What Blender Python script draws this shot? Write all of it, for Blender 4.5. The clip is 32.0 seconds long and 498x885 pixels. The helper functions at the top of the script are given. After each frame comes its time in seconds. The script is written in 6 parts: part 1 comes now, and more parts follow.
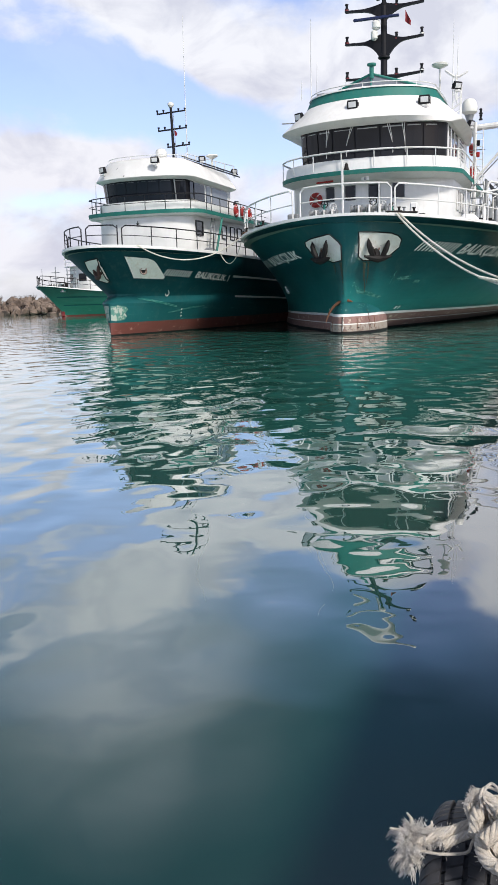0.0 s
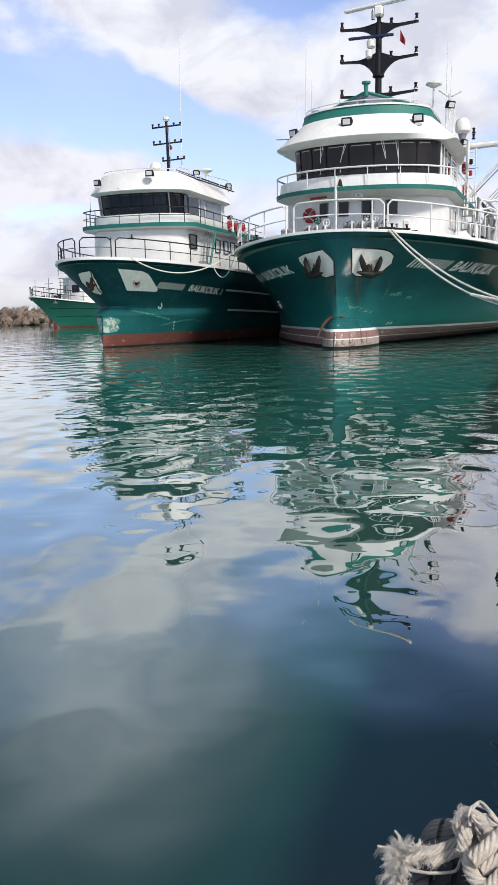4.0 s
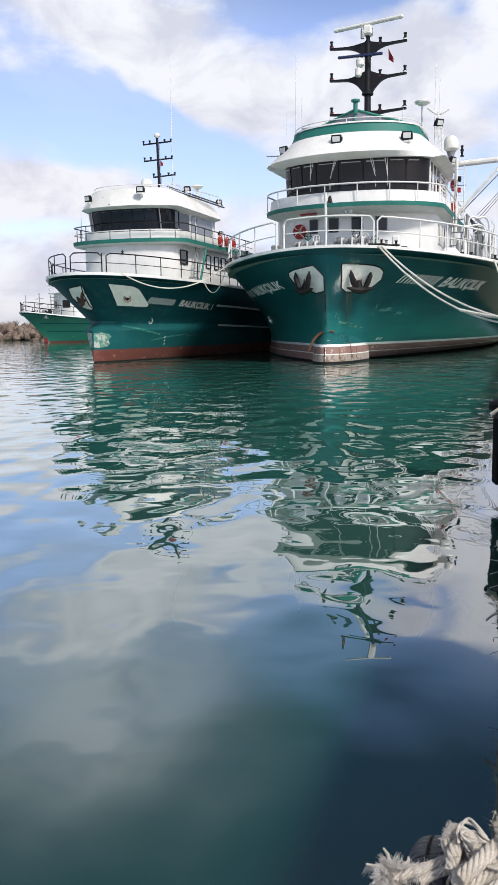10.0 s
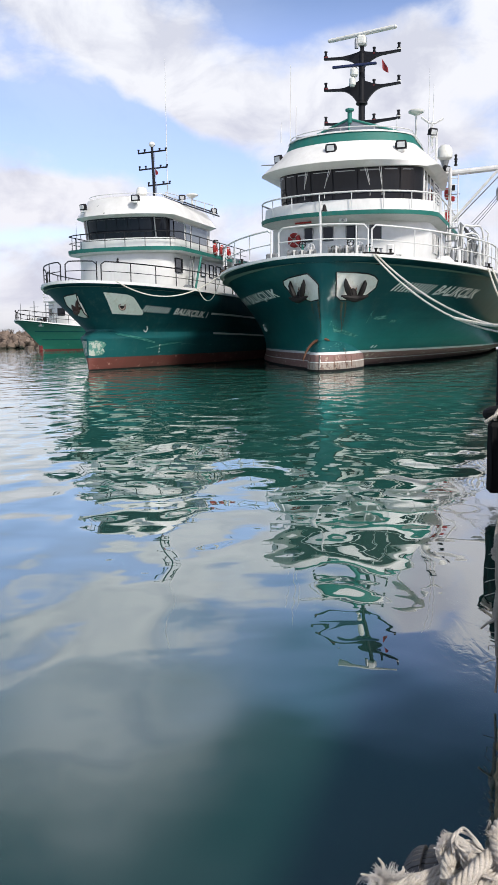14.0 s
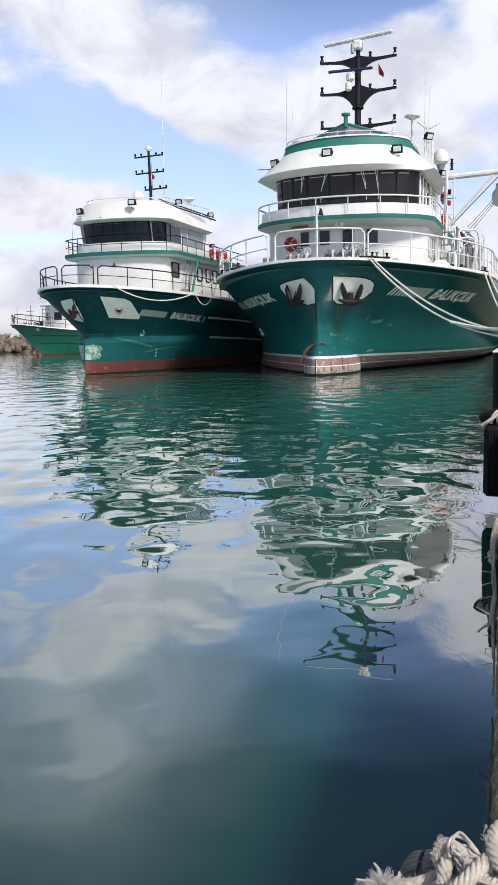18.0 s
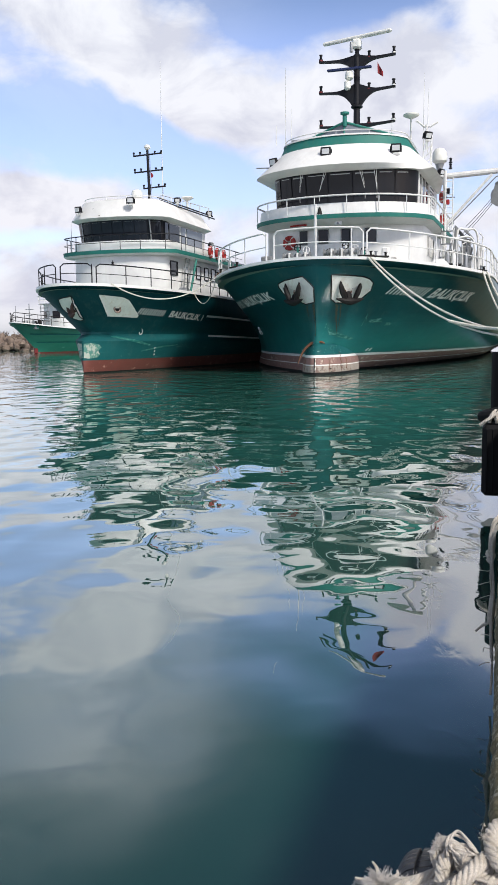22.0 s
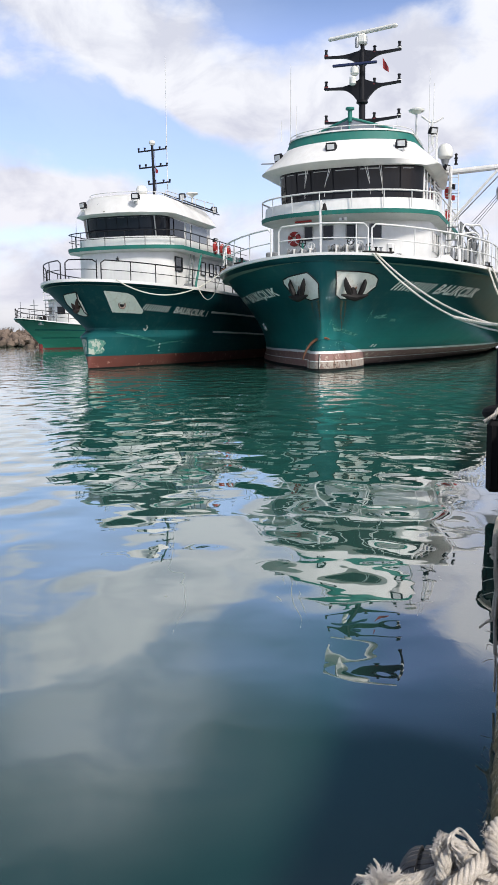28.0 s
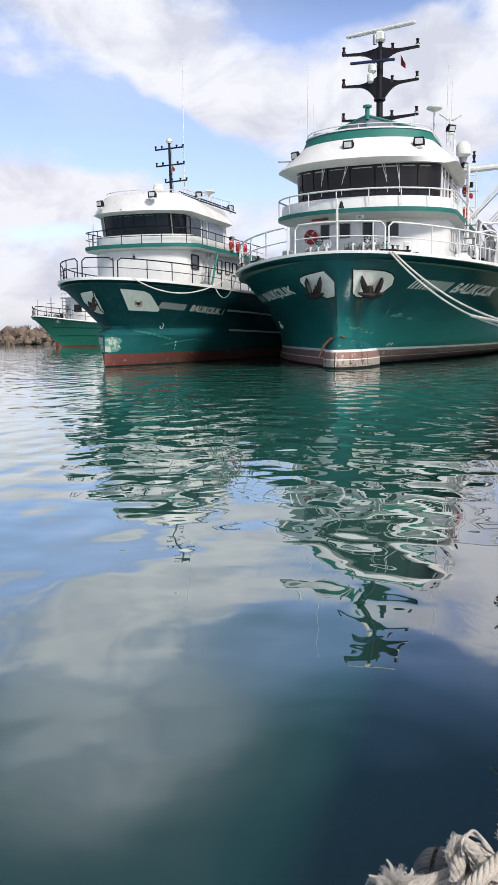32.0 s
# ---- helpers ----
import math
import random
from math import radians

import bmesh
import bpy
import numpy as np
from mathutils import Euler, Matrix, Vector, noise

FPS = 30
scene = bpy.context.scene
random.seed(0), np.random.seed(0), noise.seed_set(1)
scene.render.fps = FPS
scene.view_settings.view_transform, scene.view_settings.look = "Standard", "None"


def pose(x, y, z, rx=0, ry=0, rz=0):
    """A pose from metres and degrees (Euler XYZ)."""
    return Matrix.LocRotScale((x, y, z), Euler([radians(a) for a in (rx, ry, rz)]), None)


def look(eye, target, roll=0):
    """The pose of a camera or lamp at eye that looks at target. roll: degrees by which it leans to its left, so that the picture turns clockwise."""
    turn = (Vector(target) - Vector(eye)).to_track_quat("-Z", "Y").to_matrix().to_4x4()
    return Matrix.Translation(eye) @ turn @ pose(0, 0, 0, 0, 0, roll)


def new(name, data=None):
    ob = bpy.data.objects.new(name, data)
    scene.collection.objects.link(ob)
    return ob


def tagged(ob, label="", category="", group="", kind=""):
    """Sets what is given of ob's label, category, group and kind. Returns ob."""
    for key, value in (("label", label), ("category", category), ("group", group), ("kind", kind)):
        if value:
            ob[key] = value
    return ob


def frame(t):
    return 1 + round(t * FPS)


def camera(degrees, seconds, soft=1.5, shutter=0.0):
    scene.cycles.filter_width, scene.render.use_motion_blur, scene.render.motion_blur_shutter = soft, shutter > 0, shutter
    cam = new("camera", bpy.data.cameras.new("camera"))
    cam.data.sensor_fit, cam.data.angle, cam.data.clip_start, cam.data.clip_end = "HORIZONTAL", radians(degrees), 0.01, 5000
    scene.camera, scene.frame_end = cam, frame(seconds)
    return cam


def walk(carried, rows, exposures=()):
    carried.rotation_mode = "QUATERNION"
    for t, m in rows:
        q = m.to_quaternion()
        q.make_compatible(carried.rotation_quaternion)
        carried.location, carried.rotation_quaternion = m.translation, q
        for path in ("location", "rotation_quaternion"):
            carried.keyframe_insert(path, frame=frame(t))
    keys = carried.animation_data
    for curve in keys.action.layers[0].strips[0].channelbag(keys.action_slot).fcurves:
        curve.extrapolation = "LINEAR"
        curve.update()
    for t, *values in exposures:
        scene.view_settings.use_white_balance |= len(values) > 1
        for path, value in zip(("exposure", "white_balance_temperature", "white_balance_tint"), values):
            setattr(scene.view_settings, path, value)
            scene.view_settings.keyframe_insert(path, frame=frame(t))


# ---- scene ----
cam = camera(32.77, 32.0, soft=0.9)
PATH = [
    (0.0, pose(-0.0087, -0.0048, 1.6007, 80.198, 1.612, 1.635)),
    (0.5, pose(-0.0075, -0.0014, 1.5988, 80.252, 1.502, 1.564)),
    (1.0, pose(-0.0096, -0.0066, 1.6020, 80.342, 1.357, 1.492)),
    (1.5, pose(-0.0110, -0.0059, 1.6021, 80.475, 1.235, 1.412)),
    (2.0, pose(-0.0105, -0.0002, 1.5986, 80.753, 1.118, 1.349)),
    (2.5, pose(-0.0097, -0.0013, 1.5991, 80.841, 1.055, 1.303)),
    (3.0, pose(-0.0100, -0.0037, 1.6014, 80.933, 1.008, 1.247)),
    (3.5, pose(-0.0096, -0.0016, 1.5992, 81.018, 0.902, 1.198)),
    (5.5, pose(-0.0099, -0.0034, 1.6011, 81.382, 0.643, 1.026)),
    (6.0, pose(-0.0092, -0.0003, 1.5995, 81.470, 0.644, 0.972)),
    (6.5, pose(-0.0095, -0.0044, 1.6017, 81.550, 0.649, 0.898)),
    (7.0, pose(-0.0086, -0.0033, 1.6008, 81.632, 0.680, 0.836)),
    (7.5, pose(-0.0080, -0.0030, 1.6004, 81.715, 0.644, 0.783)),
    (8.0, pose(-0.0072, -0.0045, 1.6009, 81.799, 0.689, 0.720)),
    (8.5, pose(-0.0066, -0.0030, 1.6000, 81.870, 0.702, 0.659)),
    (9.0, pose(-0.0051, -0.0018, 1.6001, 81.943, 0.757, 0.618)),
    (9.5, pose(-0.0056, -0.0021, 1.6000, 82.020, 0.707, 0.560)),
    (10.0, pose(-0.0047, -0.0018, 1.5999, 82.104, 0.743, 0.513)),
    (10.5, pose(-0.0040, -0.0004, 1.5989, 82.172, 0.786, 0.459)),
    (11.0, pose(-0.0038, -0.0017, 1.5997, 82.245, 0.876, 0.396)),
    (11.5, pose(-0.0036, -0.0012, 1.6001, 82.311, 0.845, 0.354)),
    (12.0, pose(-0.0041, -0.0014, 1.6004, 82.384, 0.763, 0.320)),
    (12.5, pose(-0.0026, 0.0003, 1.5993, 82.454, 0.825, 0.290)),
    (13.0, pose(-0.0046, -0.0020, 1.6010, 82.525, 0.751, 0.230)),
    (13.5, pose(-0.0043, -0.0020, 1.6011, 82.579, 0.746, 0.184)),
    (14.0, pose(-0.0034, -0.0043, 1.6025, 82.634, 0.750, 0.171)),
    (14.5, pose(-0.0034, -0.0000, 1.5999, 82.697, 0.683, 0.115)),
    (16.5, pose(-0.0006, -0.0008, 1.5994, 82.865, 1.019, -0.020)),
    (17.0, pose(-0.0008, -0.0007, 1.5999, 82.877, 0.923, -0.031)),
    (17.5, pose(-0.0006, 0.0010, 1.5993, 82.896, 0.850, -0.040)),
    (18.0, pose(0.0006, 0.0022, 1.5991, 82.899, 0.807, -0.045)),
    (18.5, pose(0.0007, 0.0020, 1.5992, 82.896, 0.750, -0.060)),
    (19.0, pose(-0.0007, 0.0003, 1.6004, 82.899, 0.701, -0.085)),
    (19.5, pose(0.0009, 0.0051, 1.5975, 82.894, 0.727, -0.090)),
    (20.0, pose(0.0010, 0.0023, 1.5986, 82.883, 0.765, -0.097)),
    (20.5, pose(-0.0000, 0.0015, 1.5989, 82.845, 0.745, -0.127)),
    (21.0, pose(-0.0000, 0.0001, 1.5999, 82.838, 0.750, -0.131)),
    (21.5, pose(-0.0002, 0.0000, 1.6001, 82.833, 0.754, -0.141)),
    (22.0, pose(-0.0008, 0.0001, 1.6004, 82.813, 0.706, -0.146)),
    (22.5, pose(-0.0000, 0.0019, 1.5989, 82.802, 0.665, -0.153)),
    (23.0, pose(0.0000, 0.0006, 1.5995, 82.787, 0.702, -0.162)),
    (23.5, pose(0.0002, 0.0006, 1.5993, 82.757, 0.740, -0.178)),
    (24.0, pose(0.0003, 0.0006, 1.5989, 82.719, 0.697, -0.194)),
    (24.5, pose(0.0006, 0.0004, 1.5988, 82.691, 0.634, -0.198)),
    (25.0, pose(0.0005, 0.0008, 1.5993, 82.666, 0.520, -0.194)),
    (25.5, pose(0.0015, 0.0021, 1.5992, 82.635, 0.487, -0.195)),
    (27.5, pose(0.0040, 0.0091, 1.5964, 82.575, 0.628, -0.004)),
    (28.0, pose(0.0038, 0.0057, 1.5992, 82.556, 0.651, 0.172)),
    (28.5, pose(0.0038, 0.0040, 1.6002, 82.537, 0.687, 0.354)),
    (29.0, pose(0.0043, 0.0071, 1.5988, 82.525, 0.695, 0.594)),
    (29.5, pose(0.0048, 0.0079, 1.5993, 82.505, 0.678, 0.797)),
    (30.0, pose(0.0048, 0.0075, 1.5995, 82.491, 0.615, 0.914)),
    (30.5, pose(0.0039, 0.0072, 1.5997, 82.471, 0.575, 1.014)),
    (31.0, pose(0.0046, 0.0068, 1.6000, 82.464, 0.585, 1.108)),
    (31.5, pose(0.0045, 0.0031, 1.6026, 82.461, 0.562, 1.184)),
    (32.0, pose(0.0056, 0.0099, 1.5985, 82.450, 0.520, 1.249)),
]
walk(cam, PATH)

# ---- light ----
SUN_AZ, SUN_EL = radians(146), radians(44)   # from +y, clockwise; the sun stands behind the eye, to its right
scene.view_settings.exposure = 1.4
world = bpy.data.worlds.new("sky")
scene.world = world
world.use_nodes = True


class Net:
    """A short hand for node trees."""

    def __init__(self, tree):
        self.tree = tree
        tree.nodes.clear()

    def add(self, kind, inputs=None, operation="", blend="", bands=""):
        node = self.tree.nodes.new(kind)
        if operation:
            node.operation = operation
        if blend:
            node.data_type, node.blend_type = "RGBA", blend
        if bands:
            node.bands_direction = bands
        for key, value in (inputs or {}).items():
            if isinstance(value, bpy.types.NodeSocket):
                self.tree.links.new(value, node.inputs[key])
            else:
                node.inputs[key].default_value = value
        return node

    def math(self, op, a, b=0.0, c=0.0):
        return self.add("ShaderNodeMath", {0: a, 1: b, 2: c}, operation=op).outputs[0]

    def ramp(self, fac, stops, smooth=False):
        node = self.add("ShaderNodeValToRGB", {0: fac})
        cr = node.color_ramp
        if smooth:
            cr.interpolation = "EASE"
        while len(cr.elements) < len(stops):
            cr.elements.new(0.5)
        for el, (p, col) in zip(cr.elements, stops):
            el.position = p
            el.color = (*col, 1) if isinstance(col, tuple) else (col, col, col, 1)
        return node.outputs[0]

    def mix(self, fac, a, b, mode="MIX"):
        node = self.add("ShaderNodeMix", {0: fac, 6: a, 7: b}, blend=mode)
        return node.outputs[2]

    def noise(self, vec, scale, detail=3.0, rough=0.5, warp=0.0):
        return self.add("ShaderNodeTexNoise", {"Vector": vec, "Scale": scale, "Detail": detail, "Roughness": rough, "Distortion": warp}).outputs[0]


def rgb(r, g, b):
    return (r, g, b, 1.0)


n = Net(world.node_tree)
sky = n.add("ShaderNodeTexSky")
sky.sky_type, sky.sun_disc, sky.sun_elevation, sky.sun_rotation = "NISHITA", False, SUN_EL, SUN_AZ
sky.air_density, sky.dust_density, sky.ozone_density = 1.0, 1.6, 2.0
way = n.add("ShaderNodeTexCoord").outputs["Generated"]
xyz = n.add("ShaderNodeSeparateXYZ", {0: way})
up = n.math("MAXIMUM", xyz.outputs[2], 0.0)
lift = n.math("ADD", up, 0.22)
flat = n.add("ShaderNodeCombineXYZ", {0: n.math("DIVIDE", xyz.outputs[0], lift), 1: n.math("DIVIDE", xyz.outputs[1], lift), 2: 0.35}).outputs[0]
broad = n.noise(flat, 1.15, 5.0, 0.55, 0.5)
tall = n.add("ShaderNodeMapping", {"Vector": way, "Scale": (1.0, 1.0, 1.5)}).outputs[0]
wisp = n.noise(tall, 8.5, 6.0, 0.58, 0.5)
tuft = n.noise(tall, 22.0, 5.0, 0.55, 0.4)
cover = n.math("ADD", n.math("MULTIPLY", broad, 0.42), n.math("ADD", n.math("MULTIPLY", wisp, 0.38), n.math("MULTIPLY", tuft, 0.20)))


def bank(az, el, wide, high, tilt, amount):
    """One cloud bank round a direction (degrees), long along its tilt."""
    d = Vector((math.sin(radians(az)) * math.cos(radians(el)), math.cos(radians(az)) * math.cos(radians(el)), math.sin(radians(el))))
    side = Vector((0, 0, 1)).cross(d).normalized() * -1
    top = side.cross(d)
    a = side * math.cos(radians(tilt)) + top * math.sin(radians(tilt))
    b = top * math.cos(radians(tilt)) - side * math.sin(radians(tilt))
    da = n.add("ShaderNodeVectorMath", {0: way, 1: tuple(a)}, operation="DOT_PRODUCT").outputs["Value"]
    db = n.add("ShaderNodeVectorMath", {0: way, 1: tuple(b)}, operation="DOT_PRODUCT").outputs["Value"]
    dc = n.add("ShaderNodeVectorMath", {0: way, 1: tuple(d)}, operation="DOT_PRODUCT").outputs["Value"]
    q = n.math("ADD", n.math("POWER", n.math("ABSOLUTE", n.math("DIVIDE", da, math.sin(radians(wide)))), 2.0),
               n.math("POWER", n.math("ABSOLUTE", n.math("DIVIDE", db, math.sin(radians(high)))), 2.0))
    g = n.math("MULTIPLY", n.math("EXPONENT", n.math("MULTIPLY", q, -1.0)), n.math("GREATER_THAN", dc, 0.0))
    return n.math("MULTIPLY", g, amount)


for spec in ((-10, 19.6, 9, 3.4, 0, 0.15), (-7.0, 15.6, 6.5, 1.1, -38, 0.12), (-0.4, 15.2, 3.4, 2.6, 0, 0.15), (-3.6, 15.0, 6.5, 2.0, -38, 0.20), (-15.5, 15.8, 3.0, 1.0, -8, 0.10), (-12.4, 12.9, 8.0, 2.1, -4, -0.22), (-4.6, 11.2, 4.5, 1.8, -18, -0.18),
             (1.6, 20.6, 3.4, 2.2, 25, -0.18), (5.5, 16.5, 4.0, 2.0, 25, 0.10), (14.5, 13.4, 3.0, 1.3, -20, -0.12), (12.0, 9.0, 3.0, 1.0, -10, -0.10), (11, 15, 9, 6.4, 8, 0.27), (-11.4, 9.3, 3.6, 0.8, 3, 0.24), (-8, 7.6, 6.0, 1.3, -4, 0.16), (-16.5, 8.6, 2.6, 1.6, 0, 0.18), (-13, 6.4, 4.5, 0.6, 2, -0.16), (-1.2, 10.6, 2.6, 1.6, -25, -0.14),
             (14, 10.2, 2.4, 1.2, 0, -0.16), (13.5, 18.0, 1.4, 2.0, 40, -0.14), (-14, 25.0, 10, 4.0, 0, 0.03), (11, 29, 14, 4.5, 0, -0.26), (9, 32, 14, 7.0, 0, -0.30), (8, 46, 26, 12, 0, -0.30), (-12, 35, 12, 5, 0, -0.06), (6.5, 23.5, 5.0, 4.5, 20, -0.32), (17, 19.5, 4.4, 3.6, 0, 0.12), (13, 22.5, 6, 2.6, 0, -0.16), (3.0, 25.5, 6.5, 6.0, 0, -0.30), (0, 3.0, 60, 3.2, 0, 0.16)):
    cover = n.math("ADD", cover, bank(*spec))
mask = n.ramp(cover, [(0.43, 0.03), (0.655, 1.0)], True)
thin = n.ramp(up, [(0.35, 1.0), (0.47, 0.35), (0.85, 0.85)])   # only a thin veil between the low banks and the zenith
mask = n.math("MULTIPLY", mask, thin)
mask = n.math("MAXIMUM", mask, n.math("ADD", bank(-11.5, 23.0, 8.5, 7.0, -12, 0.66), bank(17, 20, 3.5, 3.5, 0, 0.15)))   # soft high veils
shade = n.noise(tall, 10.0, 6.0, 0.58, 0.5)
cloud = n.ramp(shade, [(0.34, (0.255, 0.257, 0.300)), (0.54, (0.345, 0.343, 0.370))])
blue = n.mix(1.0, sky.outputs[0], rgb(0.083, 0.075, 0.085), "MULTIPLY")
haze = n.ramp(up, [(0.0, 0.62), (0.10, 0.0)])
deep = n.ramp(up, [(0.31, (1.0, 1.0, 1.0)), (0.385, (0.45, 0.57, 0.58)), (0.46, (0.09, 0.165, 0.18)), (0.80, (0.08, 0.14, 0.145))])   # the blue deepens overhead
blue = n.mix(1.0, blue, deep, "MULTIPLY")
blue = n.mix(haze, blue, rgb(0.300, 0.312, 0.345))
glow = n.math("ADD", 1.0, n.math("MULTIPLY", n.ramp(up, [(0.40, 0.0), (0.60, 1.0)]), 1.0))   # the cloud deck brightens higher up
cloud = n.mix(1.0, cloud, glow, "MULTIPLY")
cloud = n.mix(n.ramp(up, [(0.12, 0.0), (0.34, 1.0)]), cloud, n.mix(1.0, cloud, rgb(1.03, 1.06, 1.05), "MULTIPLY"))   # cooler undersides overhead
tone = n.mix(mask, blue, cloud)
n.add("ShaderNodeOutputWorld", {0: n.add("ShaderNodeBackground", {0: tone, 1: 1.0}).outputs[0]})

sun_data = bpy.data.lights.new("sun", "SUN")
sun_data.energy, sun_data.angle, sun_data.color = 1.48, radians(9), (1.0, 0.94, 0.86)
sun = new("sun", sun_data)
sun.matrix_world = look((0, 0, 60), (-math.sin(SUN_AZ) * math.cos(SUN_EL), -math.cos(SUN_AZ) * math.cos(SUN_EL), 60 - math.sin(SUN_EL)))


# ---- materials ----
def mat(name):
    m = bpy.data.materials.new(name)
    m.use_nodes = True
    return m, Net(m.node_tree)


def finish(net, bsdf):
    net.add("ShaderNodeOutputMaterial", {0: bsdf.outputs[0]})


def bump(net, height, strength, distance):
    return net.add("ShaderNodeBump", {"Height": height, "Strength": strength, "Distance": distance}).outputs[0]


def obj_coord(net):
    return net.add("ShaderNodeTexCoord").outputs["Object"]


def stretched(net, vec, x, y, z):
    return net.add("ShaderNodeMapping", {"Vector": vec, "Scale": (x, y, z)}).outputs[0]


def paint(name, colour, rough=0.35, dirt=(0.25, 0.16, 0.10), dirt_amount=0.25, grain=2.0, streak=True, bumpy=0.004, spec=0.5, worn=None):
    """Ship's paint: slight mottling, run-down dirt streaks and plate waviness."""
    m, net = mat(name)
    o = obj_coord(net)
    big = net.noise(o, 0.45 * grain, 4.0, 0.6)
    fine = net.noise(o, 9.0 * grain, 4.0, 0.65)
    c = net.mix(net.ramp(big, [(0.3, 0.0), (0.7, 1.0)]), rgb(*[v * 0.86 for v in colour]), rgb(*[min(v * 1.10, 0.9) for v in colour]))
    c = net.mix(net.math("MULTIPLY", fine, 0.10), c, rgb(*[v * 0.7 for v in colour]))
    run = net.noise(stretched(net, o, 5.0, 5.0, 0.35) if streak else o, 1.3, 5.0, 0.65)
    spots = net.ramp(net.math("MULTIPLY", run, net.math("ADD", 0.55, net.math("MULTIPLY", big, 0.9))), [(0.52, 0.0), (0.72, 1.0)])
    c = net.mix(net.math("MULTIPLY", spots, dirt_amount), c, rgb(*dirt))
    if worn:
        chips = net.ramp(net.noise(o, 3.1, 8.0, 0.72), [(worn[0], 0.0), (worn[0] + 0.03, 1.0)])
        c = net.mix(net.math("MULTIPLY", chips, 0.8), c, rgb(*worn[1]))
    r = net.math("ADD", rough, net.math("MULTIPLY", net.math("SUBTRACT", fine, 0.5), 0.25))
    nrm = bump(net, net.math("ADD", net.math("MULTIPLY", net.noise(o, 1.1, 2.0), 1.0), net.math("MULTIPLY", fine, 0.05)), 0.6, bumpy * 4)
    finish(net, net.add("ShaderNodeBsdfPrincipled", {"Base Color": c, "Roughness": r, "Normal": nrm, "Specular IOR Level": spec}))
    return m


def plain(name, colour, rough=0.5, metal=0.0, grain=20.0, vary=0.2, depth=0.002, spec=0.5):
    """Any other surface: two scales of mottling with a fine relief."""
    m, net = mat(name)
    o = obj_coord(net)
    a = net.noise(o, grain, 5.0, 0.6)
    b = net.noise(o, grain * 0.13, 3.0, 0.5)
    f = net.math("ADD", net.math("MULTIPLY", a, 0.5), net.math("MULTIPLY", b, 0.5))
    c = net.mix(f, rgb(*[v * (1 - vary) for v in colour]), rgb(*[min(1, v * (1 + vary)) for v in colour]))
    r = net.math("ADD", rough, net.math("MULTIPLY", net.math("SUBTRACT", a, 0.5), 0.3))
    finish(net, net.add("ShaderNodeBsdfPrincipled", {"Base Color": c, "Roughness": r, "Metallic": metal, "Normal": bump(net, a, 0.5, depth), "Specular IOR Level": spec}))
    return m


def hull_paint(name, colour, seam=1.35, dull=0.0, bleach_light=0.75):
    """Green topside paint with welded plate seams, scuffs, pale scrapes near the waterline and a painted-in lighter
    lower side.
    """
    m, net = mat(name)
    o = obj_coord(net)
    big = net.noise(o, 0.35, 4.0, 0.6)
    fine = net.noise(o, 7.0, 5.0, 0.65)
    c = net.mix(net.ramp(big, [(0.3, 0.0), (0.7, 1.0)]), rgb(*[v * 0.85 for v in colour]), rgb(*[v * 1.18 for v in colour]))
    run = net.noise(stretched(net, o, 3.0, 3.0, 0.22), 1.0, 6.0, 0.7)
    c = net.mix(net.math("MULTIPLY", net.ramp(run, [(0.52, 0.0), (0.75, 1.0)]), 0.30), c, rgb(0.08, 0.12, 0.10))
    scrape = net.noise(stretched(net, o, 0.5, 0.5, 2.6), 1.6, 9.0, 0.75)
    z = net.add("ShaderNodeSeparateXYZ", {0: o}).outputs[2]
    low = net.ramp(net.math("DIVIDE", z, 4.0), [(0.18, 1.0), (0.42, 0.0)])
    sc = net.math("MULTIPLY", net.ramp(scrape, [(0.60, 0.0), (0.66, 1.0)]), low)
    c = net.mix(net.math("MULTIPLY", sc, 0.55), c, rgb(0.20, 0.38, 0.34))
    ragged_z = net.math("ADD", net.math("DIVIDE", z, 4.0), net.math("MULTIPLY", net.math("SUBTRACT", net.noise(stretched(net, o, 0.35, 0.35, 1.2), 1.1, 7.0, 0.7), 0.5), 0.42))
    c = net.mix(net.math("MULTIPLY", net.ramp(ragged_z, [(0.26, 1.0), (0.64, 0.0)]), bleach_light), c, rgb(0.020, colour[1] * 3.6, colour[2] * 2.95))   # bleached paint plus the lower plating's light, put into the colour
    weld = net.add("ShaderNodeTexWave", {"Vector": o, "Scale": 0.5 / seam, "Distortion": 0.0}, bands="Z").outputs[1]
    ridge = net.ramp(weld, [(0.975, 0.0), (1.0, 1.0)])
    h = net.math("ADD", net.math("MULTIPLY", net.noise(o, 0.8, 2.0), 1.0), net.math("ADD", net.math("MULTIPLY", fine, 0.03), net.math("MULTIPLY", ridge, 0.12)))
    r = net.math("ADD", 0.16 + dull, net.math("MULTIPLY", big, 0.14))
    finish(net, net.add("ShaderNodeBsdfPrincipled", {"Base Color": c, "Roughness": r, "Normal": bump(net, h, 0.7, 0.02), "Specular IOR Level": 0.5 - dull}))
    return m


